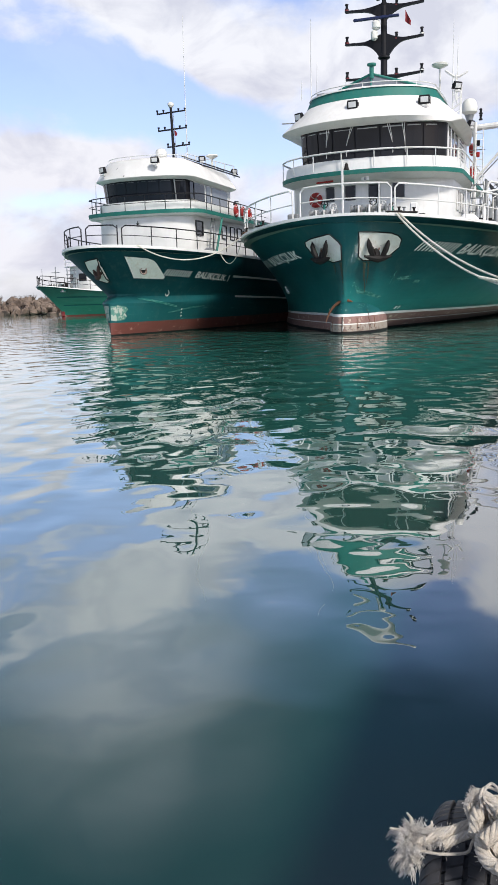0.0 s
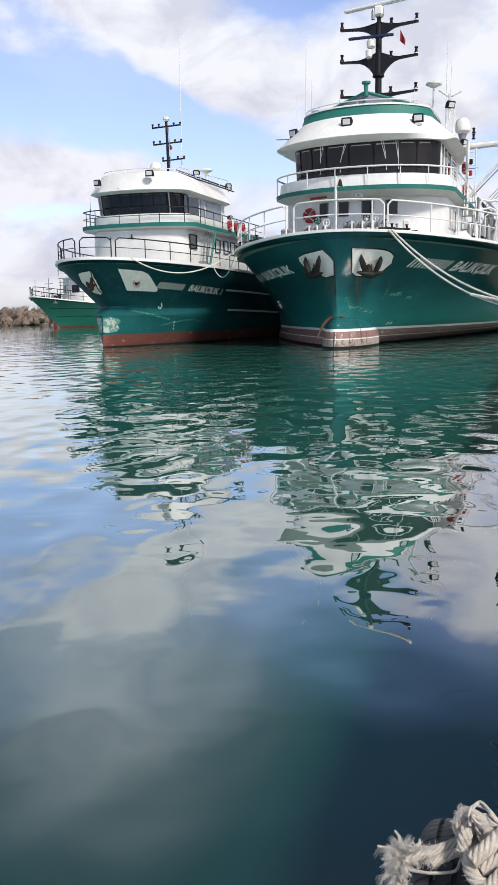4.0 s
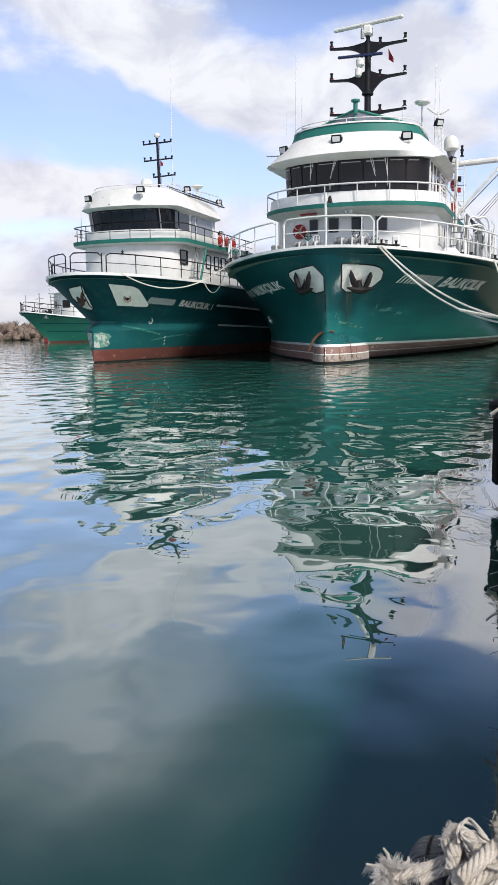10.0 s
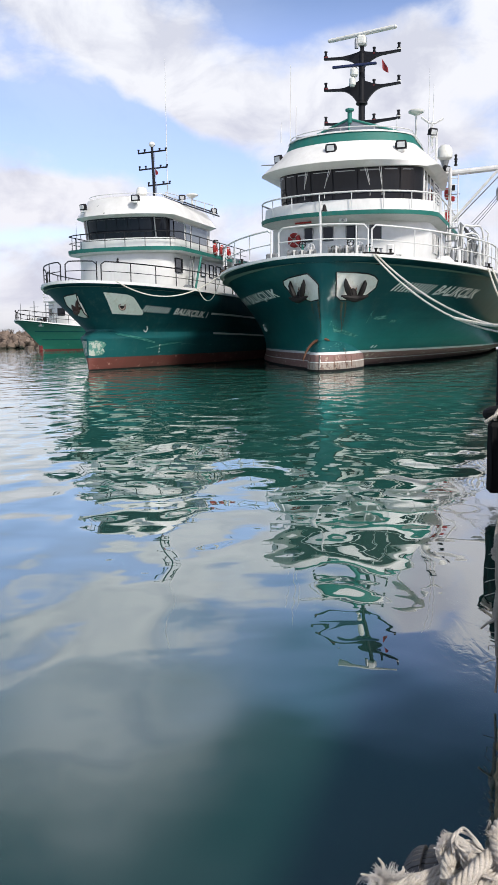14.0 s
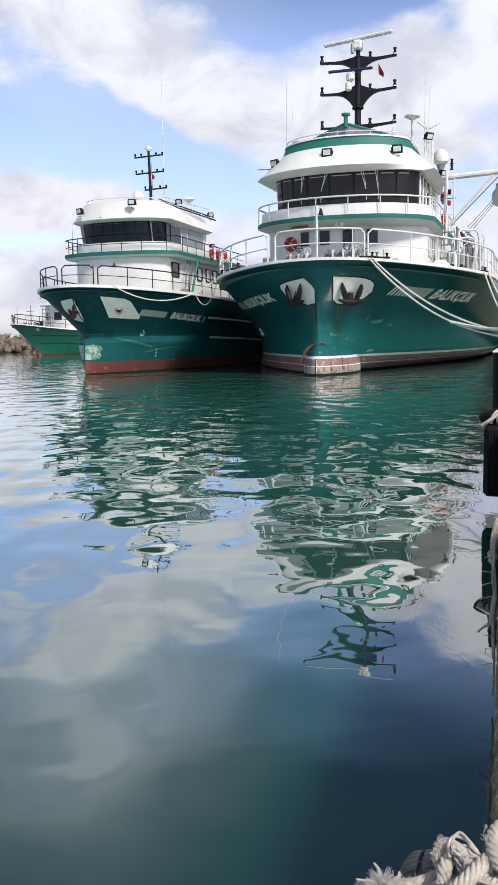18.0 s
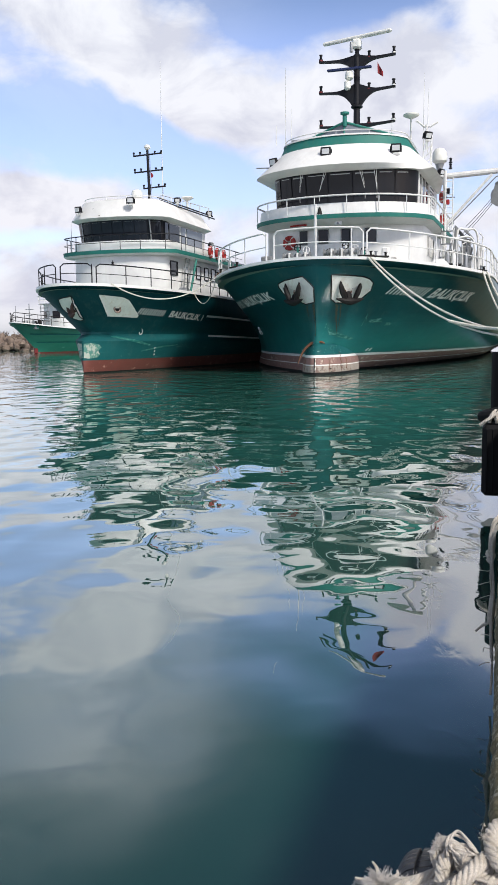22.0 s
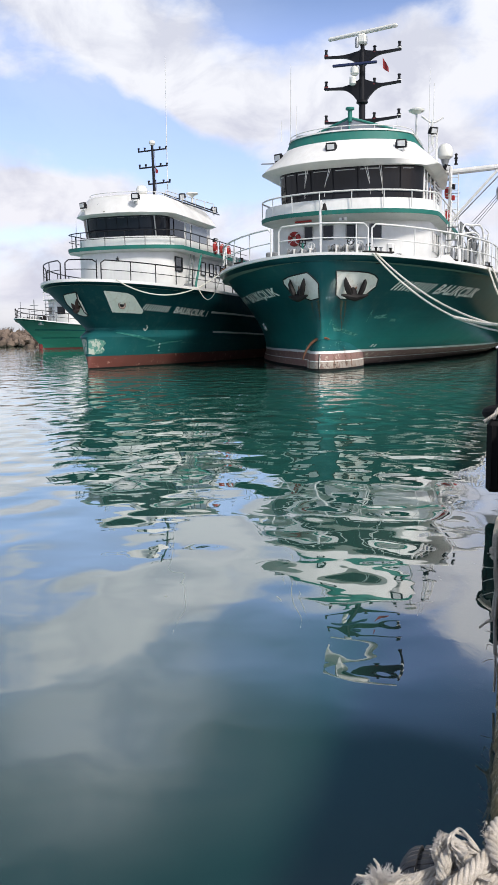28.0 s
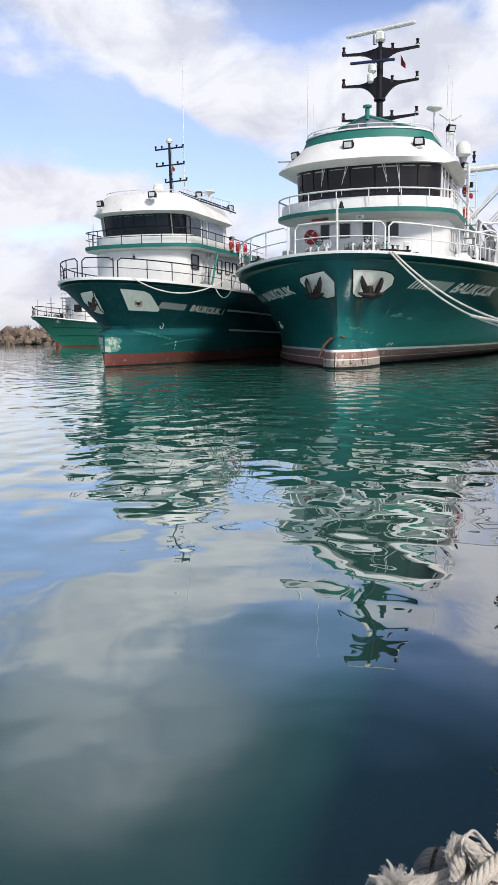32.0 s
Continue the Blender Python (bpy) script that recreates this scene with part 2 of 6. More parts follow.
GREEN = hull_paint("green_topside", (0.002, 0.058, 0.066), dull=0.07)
GREEN2 = hull_paint("green_topside_darker", (0.002, 0.043, 0.052), dull=0.36, bleach_light=0.46)
GREEN3 = hull_paint("green_topside_brighter", (0.016, 0.098, 0.076), dull=0.2, bleach_light=0.3)
TRIM = paint("green_trim", (0.010, 0.165, 0.135), 0.62, dirt_amount=0.12)
WHITE = paint("white_paint", (0.80, 0.79, 0.775), 0.42, dirt=(0.42, 0.36, 0.28), dirt_amount=0.11)
WHITE_TUBE = paint("white_tube", (0.73, 0.73, 0.72), 0.35, dirt_amount=0.20, grain=6.0)
RED_OXIDE = paint("red_boot_top", (0.155, 0.042, 0.032), 0.6, (0.10, 0.06, 0.05), 0.5, grain=2.5, worn=(0.60, (0.40, 0.22, 0.17)))
BROWN = paint("faded_boot_top", (0.27, 0.150, 0.130), 0.65, (0.12, 0.09, 0.07), 0.55, grain=2.5, worn=(0.58, (0.55, 0.45, 0.36)))
BARE = paint("scraped_primer", (0.38, 0.32, 0.275), 0.65, (0.16, 0.075, 0.05), 0.85, grain=5.0, worn=(0.53, (0.17, 0.10, 0.08)))
ANCHOR_RUST = plain("rusty_anchor", (0.060, 0.030, 0.024), 0.8, 0.0, 14.0, 0.5, 0.004)
RUST = plain("rusty_steel", (0.17, 0.075, 0.040), 0.8, 0.0, 14.0, 0.5, 0.004)
POCKET = paint("pocket_white", (0.80, 0.79, 0.74), 0.5, (0.42, 0.30, 0.16), 0.35, grain=4.0)
BLACK = plain("black_paint", (0.009, 0.009, 0.012), 0.5, 0.0, 10.0, 0.3, spec=0.28)
IRON = plain("dark_iron", (0.014, 0.012, 0.012), 0.65, 0.2, 18.0, 0.6, spec=0.3)
STEEL = plain("grey_steel", (0.30, 0.31, 0.32), 0.45, 0.6, 15.0, 0.25)
FLOOD_GLASS = plain("flood_lens", (0.62, 0.63, 0.64), 0.12, 0.0, 30.0, 0.2)
LAMP_GLASS = plain("lamp_glass", (0.55, 0.57, 0.60), 0.12, 0.0, 30.0, 0.1)
RED = plain("red_plastic", (0.34, 0.020, 0.018), 0.5, 0.0, 10.0, 0.25)
BLUE_BAR = plain("blue_scanner", (0.012, 0.020, 0.075), 0.4, 0.0, 8.0, 0.2)
CREAM = plain("radome_white", (0.74, 0.74, 0.70), 0.35, 0.0, 12.0, 0.06)
DECK = plain("deck_paint", (0.10, 0.16, 0.14), 0.7, 0.0, 8.0, 0.3)
RUBBER = plain("black_rubber", (0.007, 0.007, 0.008), 0.75, 0.0, 35.0, 0.4, 0.003, spec=0.2)
TYRE = plain("tyre_rubber", (0.046, 0.046, 0.052), 0.6, 0.0, 60.0, 0.45, 0.002)


def fibre(name, colour, scale):
    """Laid fibre: pale yarns with grime in the lay and a fine hairy relief."""
    m, net = mat(name)
    o = obj_coord(net)
    hair = net.noise(stretched(net, o, 1.0, 1.0, 1.0), scale, 6.0, 0.75, 0.6)
    blot = net.noise(o, scale * 0.06, 4.0, 0.6)
    c = net.mix(net.ramp(hair, [(0.32, 0.0), (0.66, 1.0)]), rgb(*[v * 0.60 for v in colour]), rgb(*colour))
    c = net.mix(net.math("MULTIPLY", net.ramp(blot, [(0.45, 0.0), (0.7, 1.0)]), 0.42), c, rgb(colour[0] * 0.55, colour[1] * 0.50, colour[2] * 0.42))
    finish(net, net.add("ShaderNodeBsdfPrincipled", {"Base Color": c, "Roughness": 0.95, "Specular IOR Level": 0.2, "Normal": bump(net, hair, 1.0, 1.2 / scale)}))
    return m


ROPE = fibre("pale_rope", (0.80, 0.725, 0.64), 420.0)
ROPE_LINE = fibre("pale_mooring_line", (0.86, 0.84, 0.76), 40.0)
FRAY = fibre("bleached_fibres", (0.86, 0.81, 0.77), 500.0)
ROPE_OLD = fibre("weathered_rope", (0.78, 0.72, 0.64), 160.0)
LETTER = plain("letter_white", (0.72, 0.73, 0.70), 0.5, 0.0, 12.0, 0.08)
CURTAIN = plain("curtain", (0.36, 0.36, 0.36), 0.9, 0.0, 12.0, 0.2)
NET_GREY = plain("net_gear", (0.20, 0.21, 0.22), 0.8, 0.0, 8.0, 0.5)


def glass():
    m, net = mat("dark_glazing")
    o = obj_coord(net)
    a = net.noise(o, 0.9, 2.0)
    finish(net, net.add("ShaderNodeBsdfPrincipled", {"Base Color": net.mix(a, rgb(0.005, 0.006, 0.010), rgb(0.014, 0.016, 0.022)), "Roughness": 0.04,
                        "Specular IOR Level": 0.32, "Normal": bump(net, a, 0.2, 0.01)}))
    return m


GLASS = glass()


def water_surface():
    m, net = mat("harbour_water")
    o = obj_coord(net)
    place = net.add("ShaderNodeNewGeometry").outputs["Position"]   # stays put while the ripples drift
    w1 = net.noise(stretched(net, o, 1.2, 0.9, 1.0), 0.45, 1.0, 0.4, 0.3)
    w2 = net.noise(stretched(net, o, 1.45, 0.82, 1.0), 1.5, 0.0, 0.4, 0.2)
    w3 = net.noise(stretched(net, o, 1.0, 1.15, 1.0), 3.6, 0.5, 0.45, 0.3)
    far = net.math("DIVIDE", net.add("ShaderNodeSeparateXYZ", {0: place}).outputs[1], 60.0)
    gust = net.ramp(net.noise(o, 0.35, 2.0), [(0.40, 0.25), (0.62, 1.0)])
    calm = net.ramp(far, [(0.02, 0.25), (0.075, 0.50), (0.13, 0.74), (0.26, 1.0)])   # the quay's lee is smoother
    away = net.ramp(far, [(0.14, 0.0), (0.32, 0.55), (0.55, 1.0)])   # ruffled out of the quay's lee
    ruffle = net.noise(stretched(net, o, 0.9, 1.2, 1.0), 1.7, 2.5, 0.5, 0.2)
    swell = net.math("ADD", net.math("MULTIPLY", net.math("SUBTRACT", w1, 0.5), 0.024), net.math("MULTIPLY", net.math("SUBTRACT", w2, 0.5), 0.0340))
    swell = net.math("ADD", swell, net.math("MULTIPLY", net.math("SUBTRACT", w3, 0.5), 0.0030))
    small = net.math("MULTIPLY", net.math("MULTIPLY", net.math("MULTIPLY", ruffle, away), gust), 0.023)
    gap = net.add("ShaderNodeVectorMath", {0: place, 1: (-0.957, 0.289, 0.0)}, operation="DOT_PRODUCT").outputs["Value"]   # metres off the quay wall
    swell = net.math("MULTIPLY", net.math("MULTIPLY", swell, calm), net.ramp(gap, [(0.0, 0.15), (0.6, 1.0)], True))
    lap = net.noise(stretched(net, o, 1.0, 0.45, 1.0), 11.0, 3.0, 0.5, 1.0)   # wrinkles thrown back by the wall
    lapping = net.math("MULTIPLY", net.ramp(gap, [(0.0, 1.0), (0.55, 0.0)], True), net.ramp(net.noise(o, 0.9, 2.0), [(0.47, 0.0), (0.62, 1.0)]))
    small = net.math("ADD", small, net.math("MULTIPLY", net.math("MULTIPLY", lap, lapping), 0.0016))
    h = net.math("ADD", swell, small)
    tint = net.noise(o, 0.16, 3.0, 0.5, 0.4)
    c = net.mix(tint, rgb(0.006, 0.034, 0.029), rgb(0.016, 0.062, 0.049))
    far_lift = net.ramp(far, [(0.03, 0.0), (0.33, 1.0)])   # greener and lighter with distance: the hulls' bright reflections put into the colour
    c = net.mix(far_lift, c, net.mix(tint, rgb(0.038, 0.180, 0.142), rgb(0.052, 0.235, 0.182)))
    ripple = bump(net, h, 1.0, 1.0)
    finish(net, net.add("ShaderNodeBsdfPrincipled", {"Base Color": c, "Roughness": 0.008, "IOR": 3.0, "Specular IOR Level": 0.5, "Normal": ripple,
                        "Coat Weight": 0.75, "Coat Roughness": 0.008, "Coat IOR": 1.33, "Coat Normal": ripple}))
    return m


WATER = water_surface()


def stone(name, colour, moss=0.0, grain=3.0):
    m, net = mat(name)
    o = obj_coord(net)
    rnd = net.add("ShaderNodeObjectInfo").outputs["Random"]
    a = net.noise(o, grain, 6.0, 0.65)
    b = net.noise(o, grain * 6, 5.0, 0.7)
    c = net.mix(net.ramp(a, [(0.36, 0.0), (0.64, 1.0)]), rgb(*[v * 0.5 for v in colour]), rgb(*[v * 1.4 for v in colour]))
    c = net.mix(net.math("MULTIPLY", rnd, 0.45), c, rgb(colour[0] * 0.75, colour[1] * 0.66, colour[2] * 0.60))
    if moss:
        g = net.ramp(net.noise(o, grain * 1.7, 6.0, 0.7), [(0.45, 0.0), (0.62, 1.0)])
        c = net.mix(net.math("MULTIPLY", g, moss), c, rgb(0.060, 0.062, 0.018))
        lichen = net.ramp(net.noise(o, grain * 0.8, 7.0, 0.75), [(0.54, 0.0), (0.60, 1.0)])
        c = net.mix(net.math("MULTIPLY", lichen, 0.70), c, rgb(0.46, 0.43, 0.34))
    h = net.math("ADD", a, net.math("MULTIPLY", b, 0.4))
    finish(net, net.add("ShaderNodeBsdfPrincipled", {"Base Color": c, "Roughness": 0.9, "Normal": bump(net, h, 0.9, 0.12 / grain)}))
    return m


ROCK = stone("breakwater_rock", (0.165, 0.125, 0.100), 0.0, 0.9)
# far darker than the rocks: shade in their gaps put into the core's colour
RUBBLE_SHADE = stone("rubble_gap_shade", (0.045, 0.038, 0.034), 0.0, 0.9)
QUAY = stone("mossy_concrete", (0.17, 0.142, 0.080), 0.85, 55.0)
TWIG = plain("bare_twigs", (0.10, 0.075, 0.06), 0.9, 0.0, 9.0, 0.3)
GRASS = plain("dry_reed", (0.22, 0.18, 0.11), 0.9, 0.0, 5.0, 0.4)


# ---- shapes ----
class Geo:
    """Collects vertices and faces of one mesh."""

    def __init__(self):
        self.v, self.f = [], []

    def put(self, verts, faces):
        k = len(self.v)
        self.v.extend(tuple(p) for p in verts)
        self.f.extend(tuple(i + k for i in q) for q in faces)
        return self

    def box(self, c, size, ch=0.0, m=None):
        """A box with chamfered edges."""
        hx, hy, hz = (d / 2 for d in size)
        ch = min(ch, hx * 0.9, hy * 0.9, hz * 0.9)
        m = m or Matrix()
        c = Vector(c)
        if ch <= 0:
            pts = [m @ Vector((x * hx, y * hy, z * hz)) + c for z in (-1, 1) for y in (-1, 1) for x in (-1, 1)]
            return self.put(pts, [(0, 2, 3, 1), (4, 5, 7, 6), (0, 1, 5, 4), (2, 6, 7, 3), (0, 4, 6, 2), (1, 3, 7, 5)])
        ax, ay = hx - ch, hy - ch
        ring = lambda x, y, cx, cy: [(x, -cy), (x, cy), (cx, y), (-cx, y), (-x, cy), (-x, -cy), (-cx, -y), (cx, -y)]
        rows = [(-hz, ring(ax, ay, ax - 1e-4, ay - 1e-4)), (-hz + ch, ring(hx, hy, ax, ay)), (hz - ch, ring(hx, hy, ax, ay)), (hz, ring(ax, ay, ax - 1e-4, ay - 1e-4))]
        pts = [m @ Vector((x, y, z)) + c for z, r in rows for x, y in r]
        faces = [tuple(range(7, -1, -1)), tuple(range(24, 32))]
        for k in range(3):
            faces += [(k * 8 + i, k * 8 + (i + 1) % 8, k * 8 + 8 + (i + 1) % 8, k * 8 + 8 + i) for i in range(8)]
        return self.put(pts, faces)

    def tube(self, pts, r, sides=8, closed=False, cap=True):
        """A round bar along a line of points; r: one radius or one for each point."""
        pts = [Vector(p) for p in pts]
        k = len(pts)
        rr = r if isinstance(r, (list, tuple)) else [r] * k
        ring, up = [], Vector((0.31, 0.17, 0.93)).normalized()
        for i, p in enumerate(pts):
            a = pts[(i - 1) % k] if closed or i else p
            b = pts[(i + 1) % k] if closed or i < k - 1 else p
            d = (b - a).normalized() if (b - a).length > 1e-9 else Vector((0, 0, 1))
            s = d.cross(up)
            if s.length < 0.05:
                s = d.cross(Vector((1, 0, 0)))
            s.normalize()
            u = s.cross(d)
            up = u
            ring += [p + (s * math.cos(2 * math.pi * j / sides) + u * math.sin(2 * math.pi * j / sides)) * rr[i] for j in range(sides)]
        faces = []
        for i in range(k if closed else k - 1):
            o1, o2 = i * sides, ((i + 1) % k) * sides
            faces += [(o1 + j, o1 + (j + 1) % sides, o2 + (j + 1) % sides, o2 + j) for j in range(sides)]
        if cap and not closed:
            faces += [tuple(range(sides - 1, -1, -1)), tuple(range((k - 1) * sides, k * sides))]
        return self.put(ring, faces)

    def lathe(self, profile, c=(0, 0, 0), sides=20, m=None):
        """Turns (radius, height) pairs round z."""
        m = m or Matrix()
        pts = [m @ Vector((r * math.cos(2 * math.pi * j / sides), r * math.sin(2 * math.pi * j / sides), z)) + Vector(c) for r, z in profile for j in range(sides)]
        faces = [(i * sides + j, i * sides + (j + 1) % sides, (i + 1) * sides + (j + 1) % sides, (i + 1) * sides + j) for i in range(len(profile) - 1) for j in range(sides)]
        faces += [tuple(range(sides - 1, -1, -1)), tuple(range((len(profile) - 1) * sides, len(profile) * sides))]
        return self.put(pts, faces)

    def rows(self, grid, loop=False):
        """A skin over rows of points."""
        w = len(grid[0])
        pts = [p for row in grid for p in row]
        faces = [(i * w + j, i * w + (j + 1) % w, (i + 1) * w + (j + 1) % w, (i + 1) * w + j) for i in range(len(grid) - 1) for j in range(w if loop else w - 1)]
        return self.put(pts, faces)

    def prism(self, low, high):
        """A closed body between two outlines of the same count."""
        k = len(low)
        faces = [(i, (i + 1) % k, k + (i + 1) % k, k + i) for i in range(k)]
        faces += [tuple(range(k - 1, -1, -1)), tuple(range(k, 2 * k))]
        return self.put(list(low) + list(high), faces)

    def mesh(self, name, smooth=35):
        me = bpy.data.meshes.new(name)
        me.from_pydata(self.v, [], self.f)
        bm = bmesh.new()
        bm.from_mesh(me)
        bmesh.ops.recalc_face_normals(bm, faces=bm.faces)
        bm.to_mesh(me)
        bm.free()
        if smooth:
            me.polygons.foreach_set("use_smooth", [True] * len(me.polygons))
            me.set_sharp_from_angle(angle=radians(smooth))
        return me


def part(name, geo, material, parent, label="", smooth=35):
    """One mesh object under a thing or a part."""
    me = geo.mesh(name, smooth) if isinstance(geo, Geo) else geo
    if not me.materials:
        me.materials.append(material)
    ob = new(name, me)
    ob.parent = parent
    return tagged(ob, label)


def thing(name, label, category, m=None, group="", kind=""):
    """An empty at the base of a thing in parts."""
    ob = new(name)
    ob.empty_display_size = 0.2
    ob.matrix_basis = m or Matrix()
    return tagged(ob, label, category, group, kind)


def solo(name, geo, material, label, category, m=None, group="", kind="", smooth=35):
    ob = part(name, geo, material, None, "", smooth)
    ob.matrix_basis = m or Matrix()
    return tagged(ob, label, category, group, kind)


def bar(a, b, r, sides=8):
    return Geo().tube([a, b], r, sides)


def sag(a, b, drop, k=14):
    a, b = Vector(a), Vector(b)
    return [a.lerp(b, i / k) - Vector((0, 0, drop * 4 * (i / k) * (1 - i / k))) for i in range(k + 1)]


def smooth_line(pts, k=6):
    """A Catmull-Rom line through points."""
    p = [Vector(q) for q in pts]
    p = [p[0] * 2 - p[1]] + p + [p[-1] * 2 - p[-2]]
    out = []
    for i in range(1, len(p) - 2):
        for j in range(k):
            t = j / k
            out.append(0.5 * ((2 * p[i]) + (p[i + 1] - p[i - 1]) * t + (2 * p[i - 1] - 5 * p[i] + 4 * p[i + 1] - p[i + 2]) * t * t + (3 * p[i] - p[i - 1] - 3 * p[i + 1] + p[i + 2]) * t ** 3))
    return out + [p[-2]]


def strands(pts, r, turns_per_m, count=3, sides=6, fine=10):
    """A laid rope in one skin: a lobed section, one lobe for each strand, twisting along the line."""
    pts = smooth_line(pts, fine)
    total, up, grid = 0.0, Vector((0.2, 0.1, 0.97)), []
    k = count * sides
    for i, p in enumerate(pts):
        if i:
            total += (p - pts[i - 1]).length
        d = (pts[min(i + 1, len(pts) - 1)] - pts[max(i - 1, 0)]).normalized()
        s = d.cross(up).normalized()
        up = s.cross(d)
        ring = []
        for j in range(k):
            a = 2 * math.pi * j / k
            q = r * (0.80 + 0.24 * abs(math.sin(count * a / 2)) ** 0.75)
            b = a + 2 * math.pi * total * turns_per_m
            ring.append(p + (s * math.cos(b) + up * math.sin(b)) * q)
        grid.append(ring)
    g = Geo().rows(grid, loop=True)
    g.f += [tuple(range(k - 1, -1, -1)), tuple(range(len(g.v) - k, len(g.v)))]
    return g


# ---- water ----
def build_water():
    g = Geo()
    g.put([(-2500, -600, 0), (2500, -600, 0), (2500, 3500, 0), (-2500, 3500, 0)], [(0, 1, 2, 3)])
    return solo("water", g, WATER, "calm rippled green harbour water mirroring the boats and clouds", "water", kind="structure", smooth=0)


water = build_water()


# ---- hulls ----
class Hull:
    """A flared hull. Local axes: x across (the port side is +), y aft from the stem head, z up from the water."""

    def __init__(self, length, beam, deck_round, deck_bow, deck_mid, sheer_run, rake, water_beam, water_run, water_fine, flare=1.0, deck_fine=0.5, foot=None, hollow=0.0, skew=0.0, nose=0.0):
        self.length, self.beam, self.deck_round = length, beam, deck_round
        self.deck_bow, self.deck_mid, self.sheer_run = deck_bow, deck_mid, sheer_run
        self.skew, self.nose = skew, nose
        self.rake, self.water_beam, self.water_run, self.water_fine, self.flare, self.deck_fine, self.foot, self.hollow = rake, water_beam, water_run, water_fine, flare, deck_fine, foot, hollow

    def top(self, s):
        return self.deck_mid + (self.deck_bow - self.deck_mid) * math.exp(-s / self.sheer_run)

    def stem(self, w):
        raked = self.rake * (1 - min(max(w, -0.3), 1))
        if not self.foot:
            return raked
        t = min(max((w - self.foot[0]) / 0.11, 0.0), 1.0)   # a forefoot that juts out below the chin
        return self.foot[1] + (raked - self.foot[1]) * t * t * (3 - 2 * t)

    def half(self, s, w):
        """Half-breadth at y = s and at the part w (0 water, 1 deck edge) of the side's height."""
        wc = max(w, 0.0) ** (self.flare + self.hollow * math.exp(-(s / 5.0) ** 2))   # the bow plating is hollow
        run = self.water_run + (self.deck_round - self.water_run) * wc
        fine = self.water_fine + (self.deck_fine - self.water_fine) * wc
        full = self.water_beam + (self.beam - self.water_beam) * wc
        u = min(max((s - self.stem(w)) / run, 0.0), 1.0)
        b = full * (1 - (1 - u) ** 2) ** fine
        blunt = self.nose * max(0.0, 1 - w) ** 0.7 * min(1.0, 0.25 + max(w, 0.0) / 0.28) * math.sqrt(min(max(s - self.stem(w), 0.0) / 0.45, 1.0))   # a rolled stem plate
        if self.foot:
            blunt *= min(max((self.foot[0] + 0.11 - w) / 0.11, 0.0), 1.0)
        return (b ** 3 + blunt ** 3) ** (1 / 3)

    def drift(self, s, w):
        """The underwater body lies a little to starboard of the deck's middle line."""
        return -self.skew * (1 - math.exp(-max(s, 0.0) / 12)) * (1 - min(max(w, 0.0), 1.0)) ** 3

    def at(self, s, z, side=1, off=0.0):
        w = z / self.top(s)
        return Vector((side * (self.half(s, w) + off) + self.drift(s, w), s - off * 0.6, z))

    def skin(self, w0, w1, rows, cols=46, z0=None, z1=None):
        """Both sides between two levels; a level may be a fixed height."""
        grid = []
        for i in range(rows + 1):
            t = i / rows
            line = []
            for side in (-1, 1):
                half = []
                for j in range(cols + 1):
                    q = (j / cols) ** 2.0
                    s = self.length * q
                    for _ in range(3):
                        lo = z0 / self.top(s) if z0 is not None else w0
                        hi = z1 / self.top(s) if z1 is not None else w1
                        w = lo + (hi - lo) * t
                        s = self.stem(w) + (self.length - self.stem(w)) * q
                    half.append(Vector((side * self.half(s, w) + self.drift(s, w), s, w * self.top(s))))
                line += half[::-1] if side < 0 else half[1:]
            grid.append(line)
        return Geo().rows(grid)

    def edge(self, a0, a1, inset=0.0, lift=0.0, step=0.45):
        """The deck edge between two lengths along it from the stem (+ to port)."""
        out, k = [], max(2, int(abs(a1 - a0) / step))
        for i in range(k + 1):
            out.append(self.along(a0 + (a1 - a0) * i / k, inset, lift))
        return out

    def table(self):
        if not hasattr(self, "arc"):
            self.arc, run, last = [], 0.0, Vector((0, 0))
            for i in range(1, 1201):
                s = self.length * (i / 1200) ** 2
                p = Vector((self.half(s, 1.0), s))
                run += (p - last).length
                last = p
                self.arc.append((run, s))
        return self.arc

    def along(self, a, inset=0.0, lift=0.0):
        side, want = (1 if a >= 0 else -1), abs(a)
        arc = self.table()
        lo, hi = 0, len(arc) - 1
        while lo < hi:
            mid = (lo + hi) // 2
            if arc[mid][0] < want:
                lo = mid + 1
            else:
                hi = mid
        r1, s1 = arc[lo]
        r0, s0 = arc[lo - 1] if lo else (0.0, 0.0)
        s = s0 + (s1 - s0) * (want - r0) / max(r1 - r0, 1e-6)
        b = self.half(s, 1.0)
        e = 0.05
        d = Vector((self.half(s + e, 1.0) - self.half(max(s - e, 0), 1.0), s + e - max(s - e, 0), 0)).normalized()
        nx, ny = d.y, -d.x
        return Vector((side * (b - nx * inset), s - ny * inset, self.top(s) + lift))


def decal(hull, polygon, side, off=0.012, cells=8):
    """A patch painted or welded on the side: four corners in (y, z), skinned onto the hull."""
    (a, b, c, d) = polygon
    grid = []
    for i in range(cells + 1):
        row = []
        for j in range(cells + 1):
            u, v = j / cells, i / cells
            s = (a[0] * (1 - u) + b[0] * u) * (1 - v) + (d[0] * (1 - u) + c[0] * u) * v
            z = (a[1] * (1 - u) + b[1] * u) * (1 - v) + (d[1] * (1 - u) + c[1] * u) * v
            row.append(hull.at(s, z, side, off))
        grid.append(row)
    return Geo().rows(grid)


